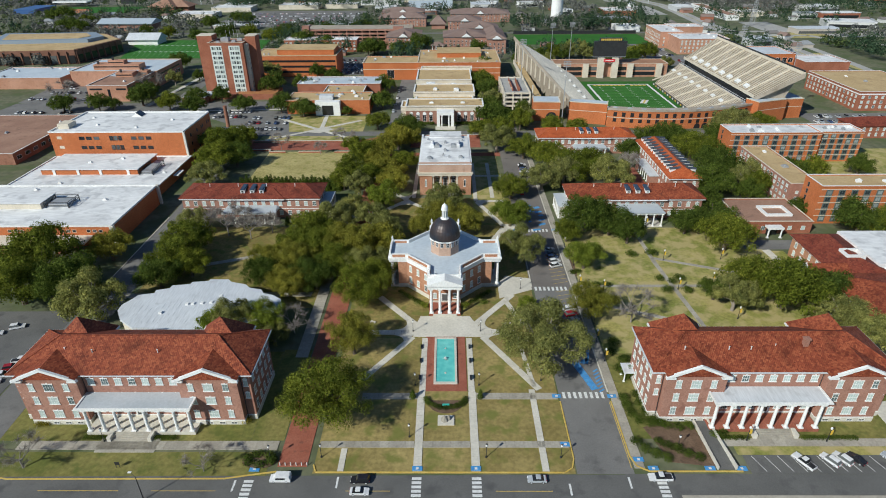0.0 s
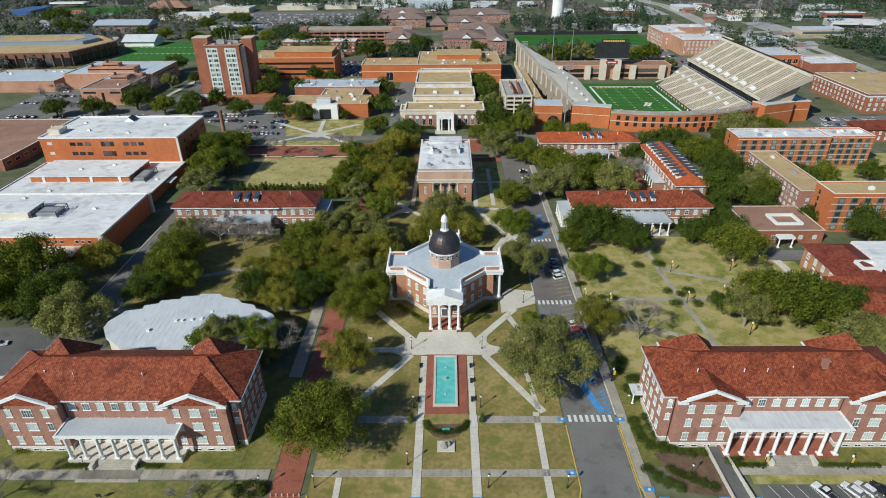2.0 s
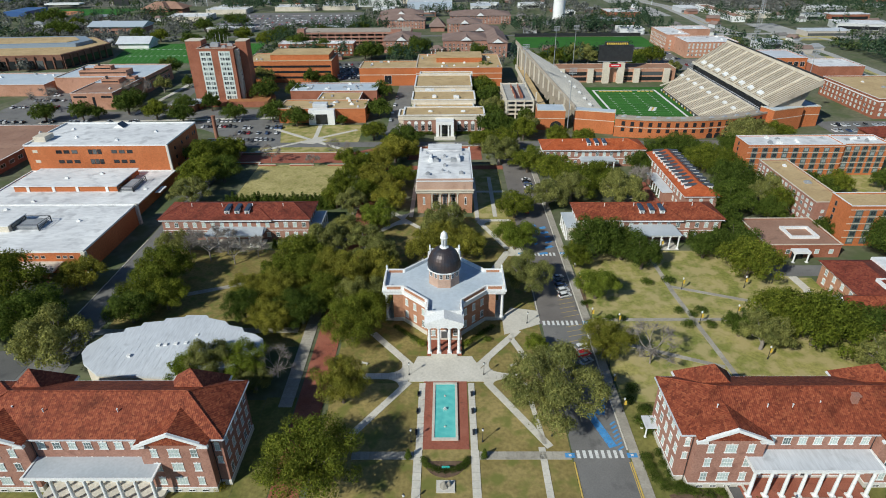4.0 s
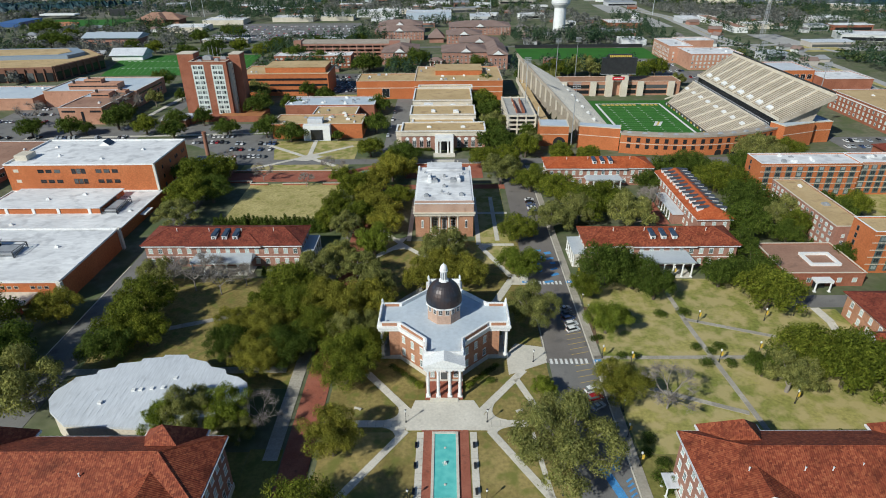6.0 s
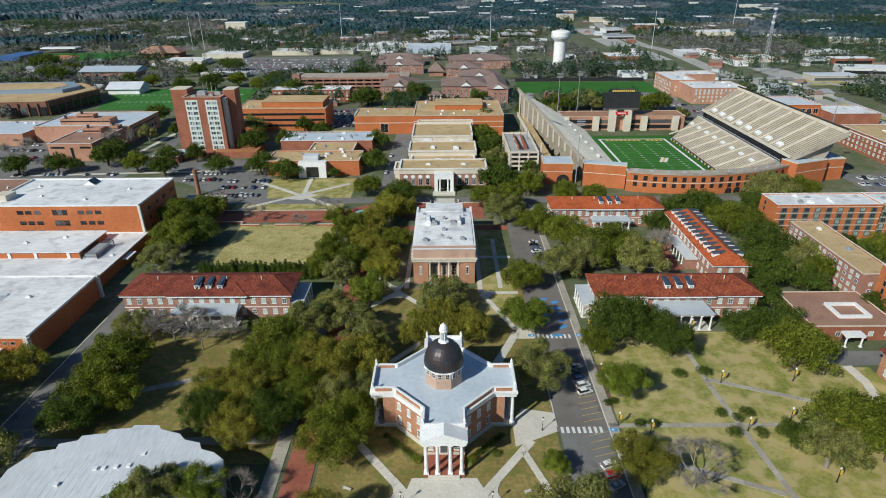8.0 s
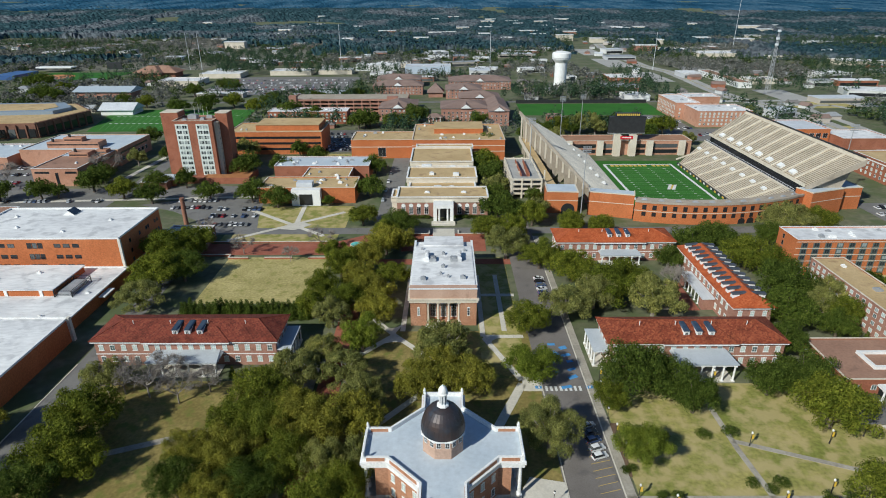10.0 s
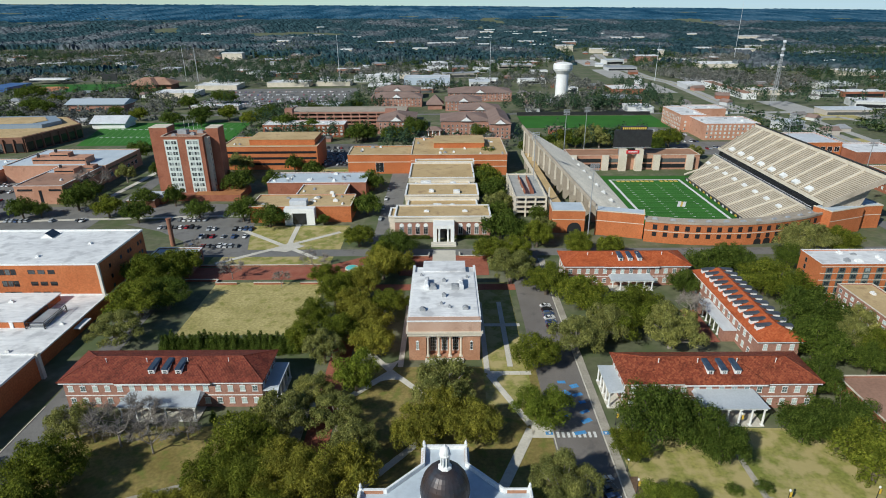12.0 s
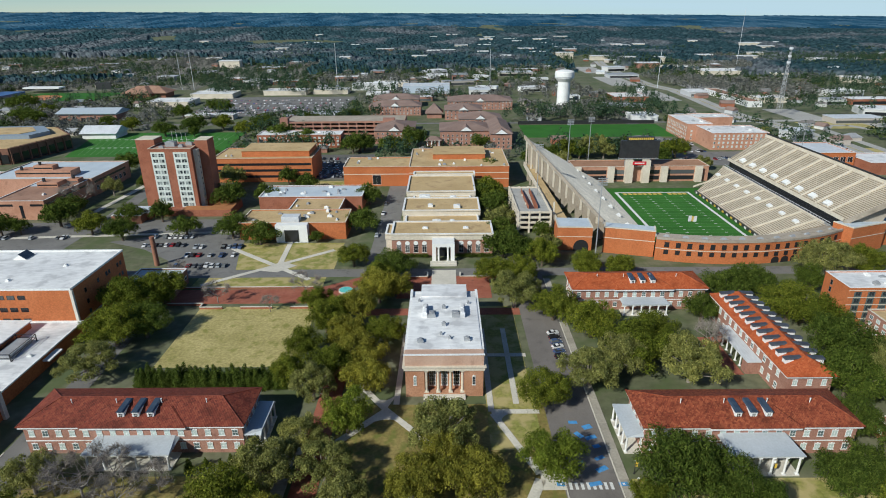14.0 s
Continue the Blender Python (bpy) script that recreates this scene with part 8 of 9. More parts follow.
# more trees in the groves beside the domed hall and the auditorium
for x, y, r, kind in (
    (-62, 263, 10.0, "o"), (-45, 268, 9.0, "y"), (-25, 262, 8.5, "y"), (-42, 246, 9.0, "o"), (-70, 239, 8.0, "m"), (-58, 232, 9.0, "y"), (-22, 247, 7.5, "s"), (-26, 274, 8.0, "s"), (-42, 300, 8.0, "s"), 
    (-27, 330, 9.0, "y"), (-23, 362, 9.0, "o"), (-40, 338, 8.0, "o"), (-22, 402, 9.0, "y"), (-52, 350, 8.0, "o"), (-55, 388, 8.0, "o"), (-30, 412, 8.0, "o"),
    (150, 316, 8.0, "m"), (158, 326, 8.0, "o"), (240, 330, 9.0, "o"), (225, 350, 8.0, "m"), (255, 345, 9.0, "o"),
):
    plant(x, y, r, kind)
for ob, m in PROTO_HOME:
    ob.matrix_basis = m
for kind, some in PROTO.items():
    for k, ob in enumerate(some):
        if (kind, k) not in used_first:
            for piece in list(ob.children) + [ob]:
                bpy.data.objects.remove(piece)


def shrub_mesh(seed, leaf, cone):
    rnd = random.Random(seed)
    if cone:
        blobs = [(rnd.uniform(-0.2, 0.2) * (1 - k / 9), rnd.uniform(-0.2, 0.2) * (1 - k / 9), 0.15 + 1.7 * k / 8, 0.62 * (1 - k / 11), 0.5 * (1 - k / 12)) for k in range(9)]
    else:
        blobs = [(0.5 * math.cos(2.4 * k), 0.5 * math.sin(2.4 * k), 0.45, 0.5, 0.42) for k in range(7)] + [(0, 0, 0.6, 0.55, 0.42)]
    s = leaf_cloud(rnd, blobs, 1500 if cone else 900, 0.075)
    mesh = s.mesh("shrub")
    mesh.materials.append(leaf)
    return mesh


cone_mesh, round_mesh, gold_mesh, green_mesh = shrub_mesh(3, leaf_dark, True), shrub_mesh(4, leaf_dark, False), shrub_mesh(6, leaf_gold, False), shrub_mesh(7, leaf_green, False)


def shrub(mesh, x, y, r, h, label, group="shrubs"):
    ob = tagged(new("shrub", mesh), label, "shrub", group)
    ob.matrix_basis = pose(x, y, 0, 0, 0, tree_rnd.uniform(0, 360)) @ Matrix.Diagonal((r, r, h, 1))


for k in range(25):
    for y0_ in (332.6, 336.4):
        shrub(cone_mesh, -107 + 2.15 * k + tree_rnd.uniform(-0.5, 0.5), y0_ + tree_rnd.uniform(-0.9, 0.9), 3.4, 3.5 * tree_rnd.uniform(0.8, 1.1), "dark clipped magnolia in a tall hedge row", "magnolia hedge")
for x, y, h in ((-57, 294, 3.4), (-62, 295, 3.0), (-69, 294, 2.6), (-73, 292, 3.8), (-64.5, 293.5, 2.6), (-9, 177.5, 2.7), (10.8, 177.5, 2.7), (158, 311, 5), (-78, 473, 4.5), (-54, 520, 5)):
    shrub(cone_mesh, x, y, h * 0.62, h * 0.62, "dark conical evergreen by a wall", "conical evergreens")
for a in range(11):
    t = math.pi * a / 10
    shrub(round_mesh, 0.6 + 5.6 * math.cos(t), 176.6 - 3.4 * math.sin(t), 1.15, 1.2, "low clipped dark hedge bush", "memorial hedge")
for x0, x1, y in ((-106, -99, 168.5), (-67, -59, 168.3), (-97, -90, 161.8), (-79, -72, 161.8), (74, 82, 161.9), (97, 112, 161.9), (-114, -101, 167.8)):
    k = x0
    while k < x1:
        shrub(round_mesh, k, y, 1.0, 1.1, "clipped dark hedge bush at the wall", "foundation hedges")
        k += 1.5
for x, y, r in ((-55, 168, 1.8), (-112.5, 166.8, 1.6), (-110.5, 167, 1.3)):
    shrub(gold_mesh, x, y, r, r, "golden yellow bush at the wall", "golden bushes")
for x, y, r in ((52.6, 177, 1.9), (52.7, 174, 1.9), (53.0, 171, 1.9), (54.4, 168.4, 1.9), (57.4, 167.2, 1.9), (60, 167.2, 1.8), (51.6, 160.4, 1.8), (53.4, 158, 1.9), (55.6, 156.2, 1.9), (58, 155, 1.8), (56.8, 175, 1.8), (56.5, 178.5, 1.7), (57, 171.5, 1.8), (58.8, 168, 1.8), (61.5, 166.2, 1.7), (64.5, 165.6, 1.7), (67.5, 166, 1.7), (62, 158, 1.8), (64, 156.4, 1.7), (66.4, 155.2, 1.7), (59.6, 159, 1.7), (57.6, 160.4, 1.6), (73.5, 163, 1.7), (76, 163.8, 1.5), (54.5, 190, 2.2), (57, 194, 2.4), (54, 198, 2.0), (56, 203, 2.2), (56, 186, 1.8),
                (84, 234.6, 2.6), (91.6, 234.4, 2.4), (83.6, 243, 2.2), (91.5, 243.2, 2.4), (88, 241, 2), (78, 262, 2.6), (86.5, 263, 2.8), (50.8, 248, 1.6), (53, 249, 1.6), (58, 238.6, 2.0), (62, 238.6, 2), (66, 262, 2),
                (104, 202, 2.6), (109, 203, 2.6), (113, 203, 2.4), (14.6, 227, 1.6)):
    shrub(round_mesh, x, y, r, r * 0.95, "rounded dark green lawn bush", "lawn bushes")
for k in range(12):
    for x in (-26.5 + 1.6 * k, 7.6 + 1.6 * k):
        shrub(round_mesh, x, 447.6 + tree_rnd.uniform(-0.3, 0.3), 1.5, 2.6 * tree_rnd.uniform(0.85, 1.1), "tall dark hedge bush before the library", "library hedge")
for s_ in (-1, 1):
    for k in range(7):
        shrub(round_mesh, 0.2 + s_ * (8.4 + 1.35 * k), 226.0 + 1.35 * k, 1.3, 1.3 * tree_rnd.uniform(0.8, 1.2), "dark bush along the domed hall", "domed hall bushes")
    shrub(green_mesh, 0.2 + s_ * 7.6, 224.6, 1.7, 2.0, "rounded bright green bush by the portico", "portico bushes")
hedge_oval = thing("hedge_bed", "oval clipped hedge planted on mulch", "hedge")
part("mulch", Shape().prism([(-44 - 3.6 + 4.6 * math.cos(2 * math.pi * k / 18), 154.4 + 2.6 * math.sin(2 * math.pi * k / 18)) for k in range(18)], -0.1, 0.3), mulch, hedge_oval)
hr = random.Random(8)
part("bush", leaf_cloud(hr, [(-47.6 + 3.4 * math.cos(k), 154.4 + 1.7 * math.sin(k), 0.7, 1.2, 0.9) for k in range(14)], 1800, 0.24), leaf_dark, hedge_oval)
sheet("mulch_bed", [(55, 166), (59, 154), (70, 152.4), (69, 166), (62, 168)], mulch, "brown mulch bed with hedges", "garden bed", 0.12)
sheet("mulch_bed", [(52.4, 246), (54, 268), (50.6, 268), (51.6, 246)], mulch, "brown mulch strip", "garden bed", 0.12)


# far trees that nobody could count
def far_trees():
    rnd = random.Random(77)
    parts = {"pine": Shape(), "bare": Shape(), "oak": Shape()}

    def clump(s, x, y, z, r, h, n, low, taper=0.0):
        for j in range(n):
            u, t = rnd.uniform(-0.5, 1), rnd.uniform(0, 6.283)
            q = math.sqrt(1 - u * u) * (1 - taper * max(u, 0))
            c = Vector((x + q * math.cos(t) * r, y + q * math.sin(t) * r, z + low + (h - low) * (0.5 + 0.5 * u)))
            nrm = Vector((math.cos(t) * q + rnd.gauss(0, 0.35), math.sin(t) * q + rnd.gauss(0, 0.35), u + 0.25 + rnd.gauss(0, 0.35))).normalized()
            e = nrm.orthogonal().normalized()
            f = nrm.cross(e)
            w, g = r * rnd.uniform(0.18, 0.36), rnd.uniform(0, 6.283)
            s.add([c + (e * math.cos(g + k) + f * math.sin(g + k)) * w for k in (0, 2.1, 4.2)], [(0, 1, 2)])

    def free(x, y):
        for x0, x1, y0, y1 in KEEP:
            if x0 - 5 < x < x1 + 5 and y0 - 5 < y < y1 + 5:
                return False
        return True

    def by_road(x, y):
        for line, wide in ((HIGHWAY, 22), (FRONTAGE, 24), (CROSSING, 16)):
            for (ax, ay), (bx, by) in zip(line, line[1:]):
                t = max(0, min(1, ((x - ax) * (bx - ax) + (y - ay) * (by - ay)) / ((bx - ax) ** 2 + (by - ay) ** 2)))
                near = math.hypot(x - ax - t * (bx - ax), y - ay - t * (by - ay))
                if near < wide or (wide == 22 and y > 840 and x < ax + t * (bx - ax) and near < 70):
                    return True
        return False

    made = 0
    while made < 12500:
        y = 650 + 1420 * rnd.random() ** 1.2
        x = rnd.uniform(-1, 1) * (y - 40) * 0.95
        if not free(x, y) or by_road(x, y):
            continue
        w = noise.noise((x * 0.005, y * 0.005, 2.0))
        if w + rnd.uniform(-0.4, 0.4) < (0.16 if abs(x - 60) < 300 and y < 1420 else -0.06 if y < 1150 else -0.24):
            continue
        made += 1
        g = noise.noise((x * 0.004, y * 0.004, 9.0)) + rnd.uniform(-0.25, 0.25)
        if g > 0.06:
            clump(parts["bare"], x, y, 0, rnd.uniform(3.8, 6.2), rnd.uniform(8, 13), 40, 1)
        elif g > -0.14:
            clump(parts["oak"], x, y, 0, rnd.uniform(4, 6.6), rnd.uniform(7, 11), 42, 1)
        else:
            clump(parts["pine"], x, y, 0, rnd.uniform(2.6, 4.2), rnd.uniform(14, 21), 46, 3, 0.5)
    for x0, x1, y0, y1, n in ((70, 240, 838, 860, 75), (-360, -60, 1085, 1130, 120), (70, 250, 862, 900, 40), (60, 205, 655, 700, 40), (320, 420, 960, 1050, 30), (-100, 40, 1010, 1040, 30), (255, 350, 1000, 1080, 60), (380, 520, 870, 960, 50), (260, 330, 900, 990, 30)):
        for j in range(n):
            x, y = rnd.uniform(x0, x1), rnd.uniform(y0, y1)
            if not by_road(x, y):
                clump(parts["pine"], x, y, 0, rnd.uniform(2.6, 4.0), rnd.uniform(15, 23), 52, 4, 0.5)
    for key, mat_, label in (("pine", leaf_pine, "scattered dark pines beyond the campus"), ("bare", leaf_bare, "scattered leafless trees greyed by painted haze"), ("oak", leaf_far, "scattered green trees among the houses")):
        solid("far_trees", parts[key], mat_, label, "trees", kind="stuff")


leaf_pine = foliage("leaf_pine", (0.024, 0.054, 0.034), (0.056, 0.100, 0.060), (0.105, 0.155, 0.092), 0.1)
# bare and far crowns carry extra blue: distance haze put into their colour
leaf_bare = foliage("leaf_bare", (0.088, 0.092, 0.092), (0.165, 0.170, 0.168), (0.25, 0.254, 0.25), 0.1)
leaf_far = foliage("leaf_far", (0.034, 0.058, 0.024), (0.072, 0.106, 0.042), (0.125, 0.16, 0.066), 0.1)
KEEP = [(-365, -195, 640, 690), (-170, -36, 765, 815), (-185, -75, 716, 746), (-76, 60, 575, 645), (-72, 95, 700, 1010), (-180, -95, 595, 640), (-475, -320, 660, 755), (-360, -203, 688, 800), (-462, -385, 858, 934), (-380, -338, 768, 798), (55, 250, 440, 620), (80, 242, 755, 836),
        (205, 305, 636, 805), (278, 375, 600, 668), (145, 178, 950, 985), (-702, -522, 1046, 1172), (-66, 12, 1100, 1155), (-155, -70, 1150, 1190), (-415, -315, 985, 1112), (-285, -145, 1095, 1140), (505, 705, 1290, 1415), (698, 795, 1195, 1255), (238, 292, 998, 1050), (395, 425, 930, 1090), (-492, -418, 1060, 1128), (-332, -128, 903, 1082), (215, 252, 845, 880), (-120, -60, 600, 692), (-205, -95, 520, 600), (-42, -25, 430, 640), (300, 420, 440, 620), (-400, -250, 510, 605), (240, 300, 1000, 1400), (130, 160, 590, 600)]
far_trees()


CLEAR = [(-1240, -570, 1340, 1900), (-620, -290, 1340, 1640), (280, 400, 1000, 1620), (290, 420, 1600, 1900), (460, 580, 1230, 1400), (120, 260, 1420, 1520), (280, 330, 1600, 1660)]


def far_canopy():
    """The woods out to the horizon: a ragged canopy with clearings."""
    s = Shape()
    rnd = random.Random(9)
    dist = [1350.0]
    while dist[-1] < 4700:
        dist.append(dist[-1] * 1.0085 + 2)
    cols = 560
    for d in dist:
        for k in range(cols):
            a = -0.80 + 1.60 * (k + rnd.uniform(-0.4, 0.4)) / (cols - 1)
            dd = d * (1 + rnd.uniform(-0.003, 0.003))
            x, y = dd * math.sin(a), 100 + dd * math.cos(a)
            w = noise.noise((x * 0.0030, y * 0.0022, 4.0)) + 0.5 * noise.noise((x * 0.009, y * 0.007, 1.0))
            open_ = w < (-0.46 if d > 1700 else -0.2) or any(x0 < x < x1 and y0 < y < y1 for x0, x1, y0, y1 in CLEAR)
            z = land(x, y) + (-1.0 if open_ else rnd.uniform(8, 16) * min(1, (w + 0.6) * 1.6 + 0.3) * (0.0 if d == dist[0] else 0.5 if d == dist[1] else 1 if dd < 3000 else 0.6))
            s.v.append((x, y, z))
    for j in range(len(dist) - 1):
        for k in range(cols - 1):
            s.f.append((j * cols + k, j * cols + k + 1, (j + 1) * cols + k + 1, (j + 1) * cols + k)[::-1])
    # faces past 3300 m get the bluer material, haze painted by distance
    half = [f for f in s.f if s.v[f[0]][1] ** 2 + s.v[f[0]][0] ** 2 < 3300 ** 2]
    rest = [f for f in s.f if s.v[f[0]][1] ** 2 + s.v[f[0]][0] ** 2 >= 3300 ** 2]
    for faces, mat_, label in ((half, far_woods, "mixed pine and bare woods stretching away in painted haze"), (rest, far_ridge_haze, "distant woods at the horizon in painted blue haze")):
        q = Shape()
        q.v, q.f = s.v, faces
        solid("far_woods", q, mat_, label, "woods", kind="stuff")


far_canopy()


# ---- suburbs ----
def suburb():
    rnd = random.Random(21)
    tones = [paint((0.60, 0.60, 0.58), 0.8), paint((0.45, 0.40, 0.35), 0.8), brick_pink, brick_red, paint((0.48, 0.49, 0.50), 0.8)]
    covers = [roof_white, metal_pale, metal_grey, shingle_mauve, paint((0.20, 0.185, 0.175), 0.9)]
    made = 0
    while made < 330:
        y = 640 + 1250 * rnd.random()
        x = rnd.uniform(-1, 1) * (y - 60) * 0.92
        big = rnd.random() < 0.3
        w, d, h = (rnd.uniform(22, 70), rnd.uniform(16, 40), rnd.uniform(5, 9)) if big else (rnd.uniform(9, 17), rnd.uniform(9, 14), rnd.uniform(3, 5.5))
        if any(x0 - w / 2 - 3 < x < x1 + w / 2 + 3 and y0 - d - 3 < y < y1 + 3 for x0, x1, y0, y1 in KEEP):
            continue
        made += 1
        KEEP.append((x - w / 2, x + w / 2, y, y + d))
        b = thing("warehouse" if big else "house", "low commercial building with a pale flat roof" if big else "small suburban house with a pitched roof", "building" if big else "house", "suburb")
        b.matrix_basis = pose(x, y, 0, 0, 0, rnd.choice((0, 0, 0, 12, -14, 25)))
        part("wall", Shape().box(-w / 2, w / 2, 0, d, 0, h), tones[rnd.randrange(5)], b)
        if big:
            part("roof", Shape().box(-w / 2 - 0.4, w / 2 + 0.4, -0.4, d + 0.4, h, h + 0.6), covers[rnd.randrange(3)], b)
            part("front", Shape().box(-w / 2 + 2, w / 2 - 2, -0.12, -0.01, 0.5, h * 0.6), window_dark, b)
        else:
            part("roof", Shape().hip(-w / 2 - 0.6, w / 2 + 0.6, -0.6, d + 0.6, h + 0.1, h + rnd.uniform(2.5, 4), gable=rnd.random() < 0.6), covers[rnd.randrange(2, 5)], b)
    # shops and houses behind the residence village
    made = 0
    while made < 70:
        y, x = rnd.uniform(1000, 1560), rnd.uniform(-190, 330)
        big = rnd.random() < 0.4
        w, d, h = (rnd.uniform(20, 46), rnd.uniform(14, 30), rnd.uniform(5, 8)) if big else (rnd.uniform(9, 16), rnd.uniform(9, 13), rnd.uniform(3.5, 5.5))
        made += 1
        if any(x0 - w / 2 - 3 < x < x1 + w / 2 + 3 and y0 - d - 3 < y < y1 + 3 for x0, x1, y0, y1 in KEEP):
            continue
        KEEP.append((x - w / 2, x + w / 2, y, y + d))
        b = thing("shop" if big else "house", "pale roadside shop with a flat roof" if big else "small pale house with a pitched roof", "building" if big else "house", "suburb")
        b.matrix_basis = pose(x, y, 0, 0, 0, rnd.choice((0, 0, 12, -14)))
        part("wall", Shape().box(-w / 2, w / 2, 0, d, 0, h), white_paint if made % 3 else brick_pink, b)
        if big:
            part("roof", Shape().box(-w / 2 - 0.4, w / 2 + 0.4, -0.4, d + 0.4, h, h + 0.6), roof_white, b)
            part("front", Shape().box(-w / 2 + 2, w / 2 - 2, -0.12, -0.01, 0.5, h * 0.6), window_dark, b)
        else:
            part("roof", Shape().hip(-w / 2 - 0.6, w / 2 + 0.6, -0.6, d + 0.6, h + 0.1, h + 3, gable=True), metal_pale if made % 2 else metal_grey, b)


suburb()


def far_halls():
    """Pale halls and stores showing among the far woods."""
    rnd = random.Random(31)
    for k in range(55):
        d, a = rnd.uniform(1450, 2700), rnd.gauss(0.12, 0.25)
        x, y = d * math.sin(a), 100 + d * math.cos(a)
        w, h = rnd.uniform(22, 60), rnd.uniform(10, 15)
        b = thing("far_hall", "pale hall among distant woods", "building", "far halls", at=pose(x, y, land(x, y)))
        part("wall", Shape().box(-w / 2, w / 2, 0, 24, 0, h), cream_paint if k % 5 else brick_pink, b)
        part("roof", Shape().box(-w / 2 - 1, w / 2 + 1, -1, 25, h, h + 1.2), roof_white, b)


far_halls()


# ---- vehicles ----
def car_body(long, wide, high, kind):
    """Lower body and cabin from one side outline."""
    L, W = long / 2, wide / 2
    if kind == "van":
        low = [(-L, 0.35), (L, 0.35), (L, 1.0), (L - 0.9, 1.15), (L - 1.6, high), (-L + 0.15, high), (-L, 1.2)]
    elif kind == "pickup":
        low = [(-L, 0.45), (L, 0.45), (L, 1.0), (L - 1.5, 1.12), (-L, 1.12)]
    else:
        low = [(-L, 0.35), (L, 0.35), (L, 0.75), (L - 1.1, 0.98), (-L + 0.2, 1.02), (-L, 0.85)]
    s = Shape()
    n = len(low)
    s.add([(x, -W, z) for x, z in low] + [(x, W, z) for x, z in low], [tuple(range(n)), tuple(range(2 * n - 1, n - 1, -1))] + [(i, n + i, n + (i + 1) % n, (i + 1) % n) for i in range(n)])
    return s


def cabin_shape(long, wide, high, kind):
    L, W = long / 2, wide / 2
    if kind == "van":
        a = [(L - 1.55, 1.25), (L - 1.65, high - 0.25), (-L + 1.2, high - 0.25), (-L + 1.2, 1.25)]
    elif kind == "pickup":
        a = [(L - 1.6, 1.1), (L - 2.3, high), (-L + 2.2, high), (-L + 1.9, 1.1)]
    elif kind == "suv":
        a = [(L - 1.2, 0.95), (L - 1.9, high), (-L + 0.5, high), (-L + 0.1, 0.98)]
    else:
        a = [(L - 1.2, 0.95), (L - 2.0, high), (-L + 1.4, high), (-L + 0.6, 0.98)]
    s = Shape()
    wid = [W * 0.94, W * 0.8, W * 0.8, W * 0.94] if kind != "van" else [W + 0.01] * 4
    s.add([(x, -q, z) for (x, z), q in zip(a, wid)] + [(x, q, z) for (x, z), q in zip(a, wid)], [(0, 1, 2, 3), (7, 6, 5, 4), (0, 4, 5, 1), (1, 5, 6, 2), (2, 6, 7, 3), (3, 7, 4, 0)])
    return s, a, wid


car_meshes = {}
CARS = {"sedan": (4.7, 1.85, 1.45), "suv": (4.8, 1.95, 1.75), "pickup": (5.8, 2.0, 1.85), "van": (5.2, 2.0, 2.1)}
wheel_mesh = Shape().lathe(0, 0, [(0.34, -0.12), (0.34, 0.12)], 12).mesh("wheel")
hub_mesh = Shape().lathe(0, 0, [(0.2, -0.14), (0.2, 0.14)], 10).mesh("rim")
car_paints = {"white": (0.72, 0.72, 0.72), "silver": (0.42, 0.45, 0.48), "black": (0.02, 0.02, 0.025), "red": (0.30, 0.02, 0.025), "blue": (0.06, 0.10, 0.2), "grey": (0.14, 0.145, 0.15)}


